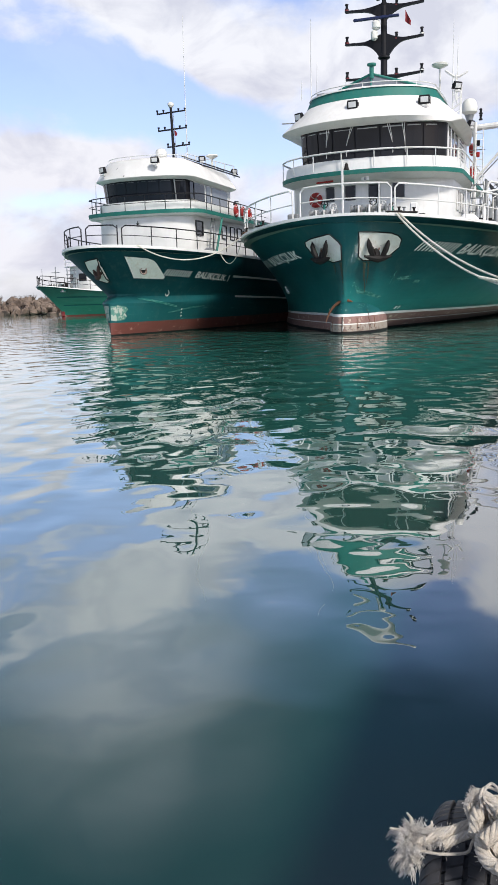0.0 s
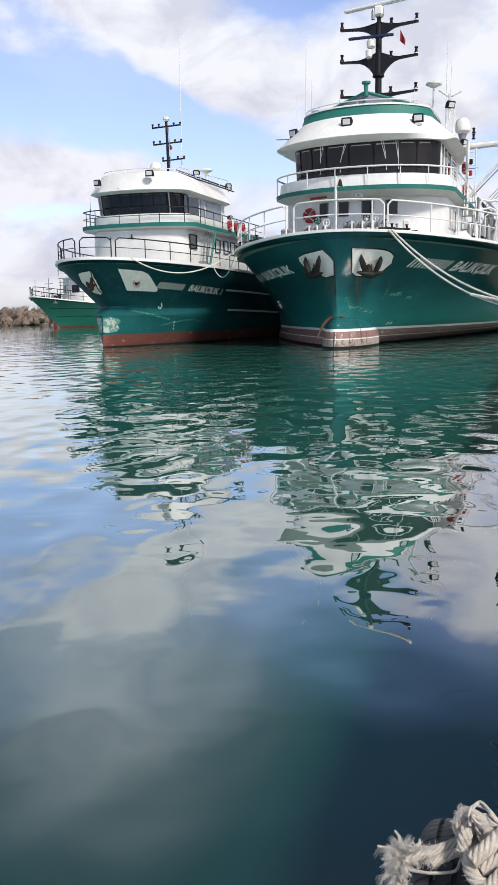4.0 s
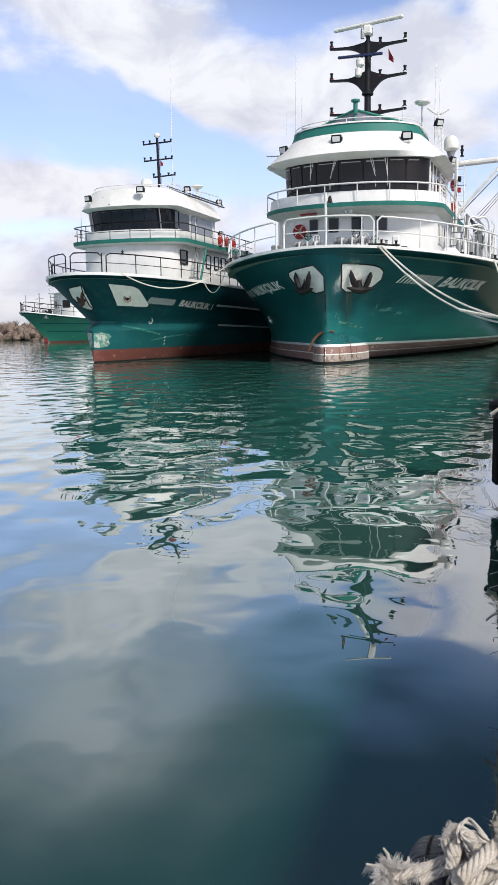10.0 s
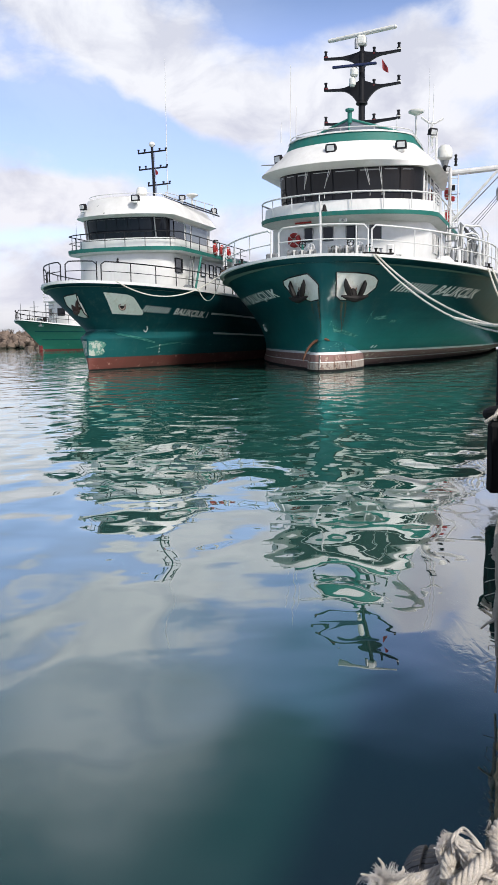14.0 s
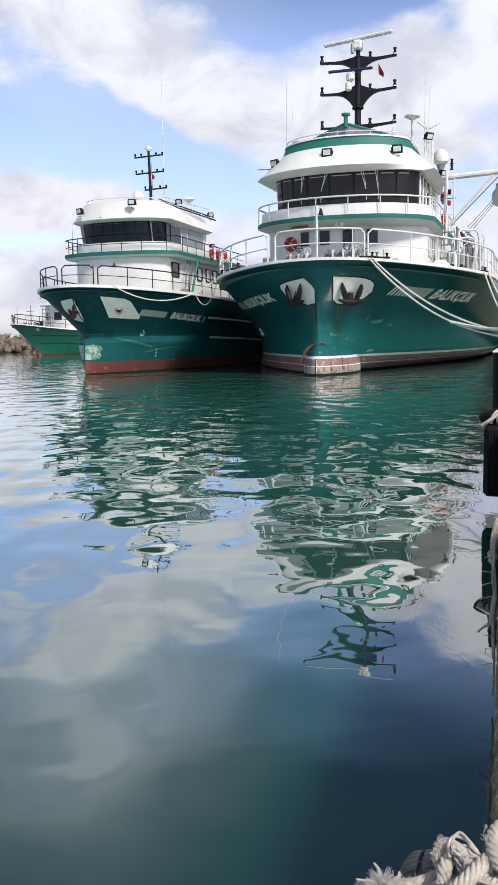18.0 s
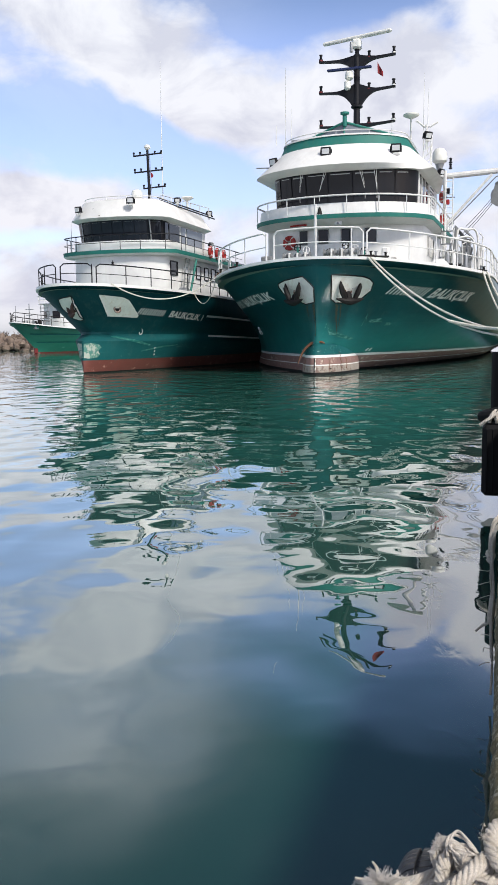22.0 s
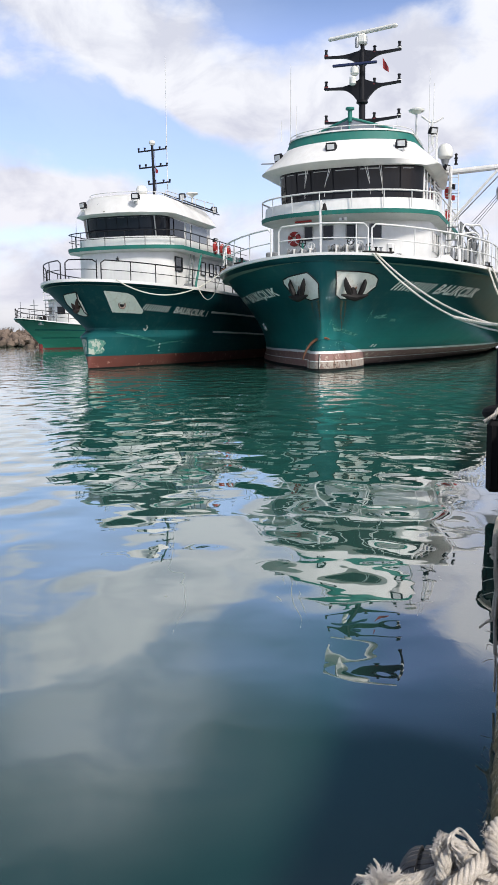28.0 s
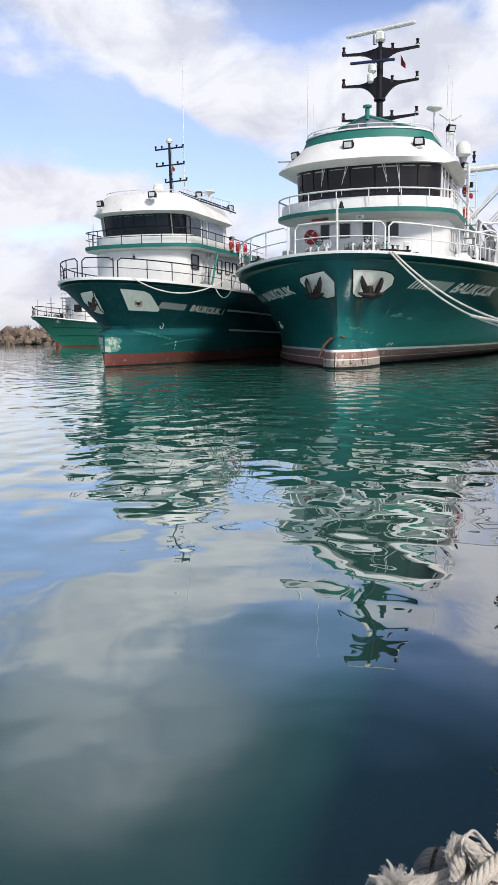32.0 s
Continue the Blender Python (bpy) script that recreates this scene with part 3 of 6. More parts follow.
def shape_decal(hull, outline, side, off=0.012):
    """A patch with any convex outline in (y, z)."""
    cy = sum(p[0] for p in outline) / len(outline)
    cz = sum(p[1] for p in outline) / len(outline)
    pts = []
    for a, b in zip(outline, outline[1:] + outline[:1]):
        pts += [(a[0] + (b[0] - a[0]) * i / 5, a[1] + (b[1] - a[1]) * i / 5) for i in range(5)]
    grid = [[hull.at(cy + (y - cy) * k, cz + (z - cz) * k, side, off) for y, z in pts] for k in (0.02, 0.35, 0.7, 1.0)]
    return Geo().rows(grid, loop=True)


def word_mesh(text, height, slant):
    """The outlines of a word as a flat mesh, its left foot at the origin, one letter height tall."""
    cu = bpy.data.curves.new("letters", "FONT")
    cu.body, cu.size, cu.shear, cu.space_character, cu.resolution_u = text, height / 0.7, slant, 1.02, 2
    cu.offset = 0.012 * height / 0.3
    ob = new("letters", cu)
    bpy.context.view_layer.update()
    me = bpy.data.meshes.new_from_object(ob.evaluated_get(bpy.context.evaluated_depsgraph_get()))
    bpy.data.objects.remove(ob)
    bpy.data.curves.remove(cu)
    return me


def lettering(hull, parent, text, side, s0, s1, z0, z1, height, bars=0, slant=0.3, gap=0.0, mirror=False):
    """Letters on the side from (s0, z0) to (s1, z1); bars: that many plain slanted bars instead of letters."""
    if bars:
        board = None
        for i in range(bars * 2):
            u0 = (i // 2 + (0.12 if i % 2 == 0 else 0.58)) / bars
            u1 = u0 + 0.22 / bars
            rows_ = []
            for k in (0.0, 0.5, 1.0):
                lean = slant * k * height * (1 if s1 > s0 else -1)
                rows_.append([hull.at(s0 + (s1 - s0) * u + lean, z0 + (z1 - z0) * u + k * height, side, 0.018) for u in (u0, u1)])
            if board is None:
                board = part("name_bar", Geo().rows(rows_), LETTER, parent, "plain white slanted bars", smooth=0)
            else:
                part("name_bar", Geo().rows(rows_), LETTER, board, smooth=0)
        return board
    me = word_mesh(text, height, slant)
    wide = max(v.co.x for v in me.vertices)
    for v in me.vertices:
        u = v.co.x / wide
        v.co = hull.at(s0 + (s1 - s0) * u, z0 + (z1 - z0) * u + v.co.y, side, 0.015)
    me.name = "lettering"
    return part("lettering", me, LETTER, parent, "white slanted capital letters")


# ---- fittings ----
def railing(parent, line, height, bars, r_post, r_bar, material, spacing=1.4, ends=True, name="railing", label=""):
    """A rail over a line of points at the deck: its top bar is the part, the other bars and posts are pieces of it."""
    top = [p + Vector((0, 0, height)) for p in line]
    path = top
    if ends:
        path = [line[0], line[0].lerp(top[0], 0.85)] + [top[0].lerp(top[1], 0.35)] + top[1:-1] + [top[-1].lerp(top[-2], 0.35), line[-1].lerp(top[-1], 0.85), line[-1]]
    rail = part(name, Geo().tube(path, r_bar * 1.25, 8), material, parent, label)
    for k in range(1, bars):
        part("bar", Geo().tube([p + Vector((0, 0, height * k / bars)) for p in line], r_bar * 0.8, 6), material, rail)
    run, want = 0.0, spacing
    for a, b in zip(line, line[1:]):
        run += (b - a).length
        if run >= want:
            part("post", bar(b - Vector((0, 0, 0.05)), b + Vector((0, 0, height)), r_post, 8), material, rail)
            want += spacing
    return rail


def outline(front, sag_depth, half, back, power=2.2, k=18, corner=0.0):
    """A house plan: a bowed front at y = front, straight sides to y = back; (x, y) from the port back corner round the front."""
    pts = [(half, back)]
    for i in range(k + 1):
        x = math.cos(math.pi * i / k) * half
        q = abs(x) / half
        pts.append((x, front + sag_depth * (1 - (1 - q ** power) ** 0.62 if q < 1 else 1)))
    pts.append((-half, back))
    return pts


def moved(plan, dx):
    """The outline shifted across."""
    return [(x + dx, y) for x, y in plan]


def level(plan, z):
    return [Vector((x, y, z)) for x, y in plan]


def house(plan0, z0, plan1, z1):
    return Geo().prism(level(plan0, z0), level(plan1, z1))


def lerp_plan(plan, t):
    """A point and outward way at a part t of the open outline's length."""
    pts = [Vector((x, y, 0)) for x, y in plan]
    runs = [(b - a).length for a, b in zip(pts, pts[1:])]
    want = sum(runs) * t
    for a, b, r in zip(pts, pts[1:], runs):
        if want <= r:
            d = (b - a).normalized()
            return a.lerp(b, want / r), Vector((-d.y, d.x, 0)) * -1
        want -= r
    d = (pts[-1] - pts[-2]).normalized()
    return pts[-1], Vector((d.y, -d.x, 0))


def t_at(plan, x):
    """The part of the outline's length at which its front passes x."""
    lo, hi = 0.0, 1.0
    for _ in range(40):
        mid = (lo + hi) / 2
        if lerp_plan(plan, mid)[0].x > x:
            lo = mid
        else:
            hi = mid
    return (lo + hi) / 2


def side_t(plan, y, side=1):
    """The part of the outline's length at which a side passes y."""
    total = sum(math.dist(a, b) for a, b in zip(plan, plan[1:]))
    back = (plan[0][1] - y) / total
    return back if side > 0 else 1 - back


def grown(plan, d):
    """The outline moved outwards by d."""
    out = []
    k = len(plan)
    for i, (x, y) in enumerate(plan):
        a, b = plan[max(i - 1, 0)], plan[min(i + 1, k - 1)]
        tx, ty = b[0] - a[0], b[1] - a[1]
        l = math.hypot(tx, ty) or 1
        nx, ny = -ty / l, tx / l
        if nx * x < 0 and abs(x) > 1.0:
            nx, ny = -nx, -ny
        elif abs(x) <= 1.0 and ny > 0:
            nx, ny = -nx, -ny
        out.append((x + nx * d, y + ny * d))
    return out


def pane_on(plan_lo, plan_hi, t0, t1, z0, z1, off=0.03, k=4):
    """A pane that follows the outline between two parts of its length; lo and hi are the outlines at z0 and z1."""
    grid = []
    for plan, z in ((plan_lo, z0), (plan_hi, z1)):
        row = []
        for i in range(k + 1):
            p, nrm = lerp_plan(plan, t0 + (t1 - t0) * i / k)
            if nrm.dot(Vector((p.x, p.y - 30, 0))) < 0:
                nrm = -nrm
            row.append(Vector((p.x, p.y, z)) + nrm * off)
        grid.append(row)
    return Geo().rows(grid)


def frame_on(plan_lo, plan_hi, t0, t1, z0, z1, r=0.03, off=0.04, k=4):
    line = []
    for plan, z, order in ((plan_lo, z0, range(k + 1)), (plan_hi, z1, range(k, -1, -1))):
        for i in order:
            p, nrm = lerp_plan(plan, t0 + (t1 - t0) * i / k)
            if nrm.dot(Vector((p.x, p.y - 30, 0))) < 0:
                nrm = -nrm
            line.append(Vector((p.x, p.y, z)) + nrm * off)
    return Geo().tube(line, r, 4, closed=True)


def floodlight(parent, p, facing, size=0.5, stand=0.25):
    """A square deck flood lamp on a short bracket, tipped towards the deck."""
    f = (Vector(facing).normalized() + Vector((0, 0, -0.02))).normalized()
    m = f.to_track_quat("Y", "Z").to_matrix().to_4x4()
    p = Vector(p)
    body = part("floodlight", Geo().box(p, (size, 0.16, size * 0.80), 0.03, m).box(p - f * 0.12, (size * 0.6, 0.14, size * 0.5), 0.04, m), BLACK, parent, "black-framed square flood lamp")
    part("lamp_glass", Geo().box(p + f * 0.082, (size * 0.72, 0.02, size * 0.50), 0.008, m), FLOOD_GLASS, body)
    part("bracket", Geo().tube([p - Vector((0, 0, stand + 0.1)) - f * 0.1, p - Vector((0, 0, 0.1)) - f * 0.1], 0.035, 6).box(p - Vector((0, 0, size * 0.56)), (size * 0.62, 0.12, 0.10), 0.02), WHITE_TUBE, body)
    for d in (-1, 1):
        part("yoke", Geo().box(p + m @ Vector((d * size * 0.54, -0.04, -size * 0.12)), (0.03, 0.07, size * 0.62), 0.008, m), BLACK, body)
    return body


def life_ring(parent, p, facing, r=0.37, tube=0.105, material=None):
    f = Vector(facing).normalized()
    m = f.to_track_quat("Z", "Y").to_matrix()
    g = Geo()
    loop = [Vector(p) + m @ Vector((math.cos(a) * (r - tube), math.sin(a) * (r - tube), 0)) for a in [2 * math.pi * i / 24 for i in range(24)]]
    ob = part("life_ring", g.tube(loop, tube, 8, closed=True), RED, parent, "red life ring with white bands")
    for q in range(4):
        seg = [Vector(p) + m @ Vector((math.cos(a) * (r - tube), math.sin(a) * (r - tube), 0)) for a in [math.pi * (q / 2 + 0.25) + x * 0.04 for x in range(-2, 3)]]
        part("ring_band", Geo().tube(seg, tube * 1.06, 8), WHITE_TUBE, ob)
    return ob


def anchor_pocket(parent, hull, outline_sz, side, hang, size=0.9, metal=None):
    """A white recessed hawse plate with a two-fluked anchor stowed in it."""
    plate = part("anchor_pocket", shape_decal(hull, outline_sz, side, 0.02), POCKET, parent, "white steel hawse plate with rust runs")
    rim = []
    for a, b in zip(outline_sz, outline_sz[1:] + outline_sz[:1]):
        rim += [hull.at(a[0] + (b[0] - a[0]) * i / 4, a[1] + (b[1] - a[1]) * i / 4, side, 0.02) for i in range(4)]
    part("plate_rim", Geo().tube(rim, 0.024, 5, closed=True), IRON, plate, "dark welded edge of the plate")
    c = hull.at(hang[0], hang[1], side, 0.30)
    a = hull.at(hang[0] - 0.4, hang[1], side, 0.30)
    along = (hull.at(hang[0] + 0.5, hang[1], side, 0.3) - a).normalized()
    out = along.cross(Vector((0, 0, 1))) * (1 if side > 0 else -1)
    up = Vector((0, 0, 1))
    g = Geo()
    g.tube([c - up * 0.06 * size - along * 0.70 * size, c - up * 0.14 * size - along * 0.35 * size, c - up * 0.18 * size, c - up * 0.14 * size + along * 0.35 * size, c - up * 0.06 * size + along * 0.70 * size],
           [0.04 * size, 0.13 * size, 0.19 * size, 0.13 * size, 0.04 * size], 8)
    for d in (-1, 1):
        g.tube([c + along * d * 0.22 * size - up * 0.12 * size, c + along * d * 0.38 * size + up * 0.20 * size + out * 0.04, c + along * d * 0.50 * size + up * 0.50 * size + out * 0.06, c + along * d * 0.52 * size + up * 0.74 * size + out * 0.05],
               [0.11 * size, 0.145 * size, 0.115 * size, 0.025 * size], 6)
    g.tube([c - up * 0.2 * size, c + up * 0.12 * size - out * 0.10, c + up * 0.30 * size - out * 0.28], [0.14 * size, 0.15 * size, 0.10 * size], 8)
    part("anchor", g, metal or IRON, plate, "rust-stained dark iron stockless anchor")
    g2 = Geo()
    ring = [c + up * 0.30 * size - out * 0.15 + along * math.cos(x) * 0.16 * size + up * math.sin(x) * 0.16 * size for x in [2 * math.pi * i / 14 for i in range(14)]]
    part("hawse_ring", g2.tube(ring, 0.035 * size, 6, closed=True), RUST, plate)
    return plate


def strip(hull, line, side, width, off):
    """A narrow ragged band on the plating along a line of (y, z), fading to a point."""
    k = 12 * (len(line) - 1)
    rows_ = []
    for i in range(k + 1):
        t = i / k * (len(line) - 1)
        j = min(int(t), len(line) - 2)
        s_ = line[j][0] + (line[j + 1][0] - line[j][0]) * (t - j)
        z_ = line[j][1] + (line[j + 1][1] - line[j][1]) * (t - j)
        w = width * (1 - 0.75 * i / k) * (1 + 0.3 * math.sin(i * 1.9))
        rows_.append([hull.at(s_ - w, z_ + w * 0.3, side, off), hull.at(s_ + w, z_ - w * 0.3, side, off)])
    return Geo().rows(rows_)


def rust_run(parent, hull, line, side, width):
    return part("rust_run", strip(hull, line, side, width, 0.008), RUST_THIN, parent, "thin brown rust streak below the anchor")


def whip(parent, p, h, r=0.027):
    return part("whip_antenna", Geo().tube([p, Vector(p) + Vector((0, 0, h * 0.5)), Vector(p) + Vector((0.02, 0, h))], [r, r * 0.7, r * 0.35], 5), WHITE_TUBE, parent, "thin white whip antenna")


def winch(parent, p, w=0.9):
    """A small windlass: frame, drums and a motor."""
    p = Vector(p)
    g = Geo()
    for d in (-0.5, 0.0, 0.5):
        g.box(p + Vector((d * w, 0, 0.28)), (0.07, 0.45, 0.56), 0.02)
    g.box(p + Vector((0, 0, 0.05)), (w * 1.15, 0.6, 0.1), 0.02)
    body = part("windlass", g, WHITE, parent, "white-framed anchor windlass")
    turn = Matrix.Rotation(math.pi / 2, 4, "Y")
    for d in (-0.78, -0.25, 0.25, 0.62):
        part("drum", Geo().lathe([(0.19, -0.11), (0.19, -0.09), (0.10, -0.08), (0.10, 0.08), (0.19, 0.09), (0.19, 0.11)], p + Vector((d * w, 0, 0.40)), 14, turn), NET_GREY if d < 0.5 else STEEL, body)
    return body


def bollard(parent, p, h=0.45, gap=0.5, axis=(1, 0, 0)):
    g = Geo()
    a = Vector(axis) * gap / 2
    for d in (-1, 1):
        g.lathe([(0.09, 0), (0.09, h * 0.8), (0.12, h * 0.85), (0.12, h)], Vector(p) + a * d, 12)
    g.box(Vector(p) + Vector((0, 0, 0.03)), (gap * abs(axis[0]) + 0.3, gap * abs(axis[1]) + 0.3, 0.06), 0.01)
    return part("bollard", g, IRON, parent, "dark twin mooring bollard")


DARK_RED = plain("faded_red_cloth", (0.22, 0.02, 0.025), 0.85, 0.0, 12.0, 0.3)
WORN = paint("scraped_green_and_white", (0.07, 0.22, 0.18), 0.6, (0.25, 0.14, 0.08), 0.6, grain=4.0, worn=(0.50, (0.45, 0.47, 0.41)))
PALE_GLASS = plain("sky_lit_glass", (0.16, 0.18, 0.21), 0.05, 0.0, 2.0, 0.25, 0.0005)


def scuff_paint():
    """Green paint with ragged pale rub marks."""
    m, net = mat("rubbed_paint")
    o = obj_coord(net)
    k = net.ramp(net.noise(stretched(net, o, 1.0, 1.0, 3.0), 4.0, 8.0, 0.75), [(0.48, 0.0), (0.60, 1.0)])
    c = net.mix(k, rgb(0.006, 0.120, 0.105), rgb(0.11, 0.29, 0.25))
    finish(net, net.add("ShaderNodeBsdfPrincipled", {"Base Color": c, "Roughness": 0.45}))
    return m


SCUFF = scuff_paint()
RUST_THIN = plain("rust_run_stain", (0.060, 0.072, 0.048), 0.7, 0.0, 6.0, 0.4)


# ---- the larger fishing vessel ----
LAMP_RED = plain("lamp_red", (0.17, 0.016, 0.014), 0.35, 0.0, 10.0, 0.2)


def crosstree(parent, c, span, rise, depth, mat_, lights=3):
    """A wing-shaped spar across the mast with lamps on its tips."""
    c = Vector(c)
    k = 24
    low, high = [], []
    for i in range(k + 1):
        x = -span / 2 + span * i / k
        q = abs(x) / (span / 2)
        high.append((x, rise * q * 0.35 + 0.07 - 0.02 * q + 0.45 * depth * max(0.0, 1 - q * 1.8) ** 1.5))
        low.append((x, rise * q * 0.35 - 0.07 + 0.04 * q - 1.15 * depth * max(0.0, 1 - q * 1.7) ** 2.4))
    ring = high + low[::-1]
    front = [c + Vector((x, -0.09, z)) for x, z in ring]
    back = [c + Vector((x, 0.09, z)) for x, z in ring]
    n_ = len(ring)
    g = Geo()
    faces = [(i, (i + 1) % n_, n_ + (i + 1) % n_, n_ + i) for i in range(n_)]
    faces += [(i, n_ - 1 - i, n_ - 2 - i, i + 1) for i in range(k)]
    faces += [(n_ + i + 1, n_ + n_ - 2 - i, n_ + n_ - 1 - i, n_ + i) for i in range(k)]
    g.put(front + back, faces)
    spar = part("crosstree", g, mat_, parent, "black wing-shaped crosstree")
    for x in ((-span / 2 + 0.08), (span / 2 - 0.08), span * 0.16)[:lights]:
        q = abs(x) / (span / 2)
        base = c + Vector((x, 0, rise * q * 0.35 + 0.10))
        part("signal_lamp", Geo().lathe([(0.095, -0.06), (0.095, 0.05), (0.055, 0.06), (0.062, 0.08), (0.062, 0.20), (0.085, 0.21), (0.08, 0.26), (0.03, 0.27)], base, 10), BLACK, spar, "small navigation lamp")
        part("lamp_band", Geo().lathe([(0.100, -0.045), (0.100, 0.005)], base, 10), LAMP_RED if x < span * 0.3 else CREAM, spar)
    return spar


def big_vessel():
    ship = thing("fishing_vessel", "large green and white steel fishing vessel moored bow-on", "fishing boat", pose(2.63, 34.0, 0, 0, 0, -19), group="moored boats")
    H = Hull(46, 6.45, 8.0, 4.62, 4.10, 3.2, 1.1, 7.5, 33, 1.05, 0.8, 0.5, None, 0.6, 3.2, 0.42)
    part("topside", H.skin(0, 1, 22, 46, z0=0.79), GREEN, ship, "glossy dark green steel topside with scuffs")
    part("waterline_stripe", H.skin(0, 1, 2, 46, z0=0.685, z1=0.79), WHITE, ship, "white waterline stripe")
    part("boot_top", H.skin(0, 1, 3, 46, z0=0.40, z1=0.685), BROWN, ship, "faded brown boot-top paint")
    part("boot_top", H.skin(0, 1, 3, 46, z0=0.085, z1=0.365), BROWN, ship, "faded brown boot-top paint")
    part("hull_bottom", H.skin(0, 1, 3, 46, z0=-0.9, z1=-0.1), BROWN, ship, "faded brown bottom paint")

    def on_bulb(q, z, off=0.0):
        """A point of the long bulb below the stem, q across (-1 to 1); its flanks run into the hull."""
        r = max(1 - abs((z - 0.02) / 1.30) ** 2.6, 0.0004) ** (1 / 2.6)
        x = math.copysign(0.99 * r * (1 - (1 - min(abs(q) * 1.30, 1.0)) ** 2) ** 0.82, q) + 0.05 * q * abs(q)
        y = 0.16 + 1.1 * (1 - r) + 3.9 * abs(q) ** 1.27
        out = Vector((x * 1.4, y - 2.6, 0.8 * z)).normalized()
        return Vector((x, y, z)) + out * off

    def bulb(z0, z1, k=8, m=40):
        """A level band of the bulb."""
        return Geo().rows([[on_bulb(2 * j / m - 1, z0 + (z1 - z0) * i / k) for j in range(m + 1)] for i in range(k + 1)])

    part("bulb_foot", bulb(-0.9, -0.08), BROWN, ship, "brown foot of the bulb under water", 60)
    part("weed_line", bulb(-0.08, 0.09, 2), IRON, ship, "dark weed line round the bulb", 60)
    part("bulbous_bow", bulb(0.09, 0.365), BARE, ship, "scraped bulbous bow with bare primer and rust", 60)
    part("scrape_line", bulb(0.365, 0.405, 2), POCKET, ship, "pale scraped line round the bulb", 60)
    part("bulb_band", bulb(0.405, 0.685, 4), BROWN, ship, "faded brown band of the bulb", 60)
    part("bulb_stripe", bulb(0.685, 0.785, 2), WHITE, ship, "white waterline stripe of the bulb", 60)
    part("bulb_crown", bulb(0.785, 1.318, 9), GREEN2, ship, "green painted crown of the bulb", 60)
    part("stem_weld", Geo().tube([on_bulb(0.002, 0.07 + 0.06 * i, 0.004) for i in range(11)], 0.020, 5), IRON, ship, "dark weld seam down the bulb")
    part("stem_rub", Geo().rows([[on_bulb(0.006, z, 0.006), on_bulb(0.012 + 0.005 * math.sin(z * 31), z, 0.006)] for z in [0.11 + 0.045 * i for i in range(13)]]), POCKET, ship, "pale rubbed strip beside the weld")
    for q0, z0, z1, w_ in ((0.20, 0.10, 0.62, 0.012), (0.42, 0.12, 0.92, 0.016), (0.55, 0.10, 0.66, 0.020), (-0.20, 0.08, 0.60, 0.016)):
        part("rust_line", Geo().tube([on_bulb(q0 + 0.012 * math.sin(i * 1.7), z0 + (z1 - z0) * i / 10, 0.0) for i in range(11)], [w_ * (0.5 + 0.5 * math.sin(math.pi * i / 10)) for i in range(11)], 5), RUST, ship, "thin rust line on the bulb")
    rng = random.Random(41)
    for k in range(46):   # chipped paint over the crown and along the lower band
        low_ = k % 3 == 0
        q0, z0, w_ = rng.uniform(-0.14, 0.50), rng.uniform(0.12, 0.34) if low_ else rng.uniform(0.80, 1.16), rng.uniform(0.012, 0.045)
        h_ = w_ * rng.uniform(0.25, 0.7)
        ring_ = [on_bulb(q0 + w_ * 0.5 * math.cos(a_) * rng.uniform(0.6, 1.1), z0 + h_ * math.sin(a_) * rng.uniform(0.6, 1.1), 0.008) for a_ in [2 * math.pi * j / 7 for j in range(7)]]
        part("paint_chip", Geo().put(ring_, [tuple(range(7))]), (RUST if k % 2 else IRON) if low_ else SCUFF, ship)
    rim = [Vector((0.90 * math.cos(a), 0.90 + 0.03 * math.cos(3 * a), 0.02 + math.sin(a) * 1.30)) for a in [math.pi * (0.40 + 0.50 * j / 24) for j in range(25)]]
    part("scrape_band", Geo().tube(rim, [0.02 + 0.045 * math.sin(math.pi * (i / 24) ** 0.7) for i in range(25)], 6), RUST, ship, "rust-red scraped band over the bulb")
    part("scrape_line", H.skin(0, 1, 1, 46, z0=0.365, z1=0.40), POCKET, ship, "pale scraped line along the boot-top")
    part("weed_line", H.skin(0, 1, 2, 46, z0=-0.1, z1=0.085), IRON, ship, "dark weed line at the water")
    for side, s_, z_ in ((1, 4.2, 0.88), (1, 4.42, 0.88), (-1, 2.3, 0.87)):
        part("draught_mark", decal(H, [(s_, z_), (s_ + 0.09, z_), (s_ + 0.09, z_ + 0.12), (s_, z_ + 0.12)], side, 0.015, 2), LETTER, ship)
    for pts_, side in (([(1.01, 1.92), (1.34, 1.78), (2.72, 1.44), (2.62, 1.38), (1.24, 1.60)], 1), ([(2.74, 2.22), (3.26, 2.27), (3.43, 2.12), (2.82, 2.07)], 1), ([(3.68, 2.10), (3.98, 2.08), (4.02, 1.97), (3.74, 1.94)], 1)):
        part("scuff", shape_decal(H, pts_, side, 0.006), SCUFF, ship, "pale scuff where paint is rubbed")
    for line_ in ([(2.42, 2.45), (2.62, 1.95)], [(2.38, 2.23), (2.82, 2.16)], [(2.44, 2.35), (2.74, 2.08)], [(3.2, 2.22), (3.5, 2.16)], [(0.95, 2.05), (0.90, 1.62)], [(1.05, 1.98), (1.30, 1.80)], [(4.4, 1.55), (4.32, 1.40)], [(6.1, 1.62), (6.0, 1.42)]):
        part("scratch", strip(H, line_, 1, 0.022, 0.007), SCUFF, ship, "pale scratch in the paint")
    hook = [H.at(7.3 - 0.16 * math.cos(a), 1.78 + 0.10 * math.sin(a), -1, 0.03) for a in [math.pi * (0.9 + 1.4 * i / 10) for i in range(11)]] + [H.at(7.0, 1.98, -1, 0.03)]
    part("load_mark", Geo().tube(hook, 0.045, 6), LETTER, ship, "small white hook-shaped mark")
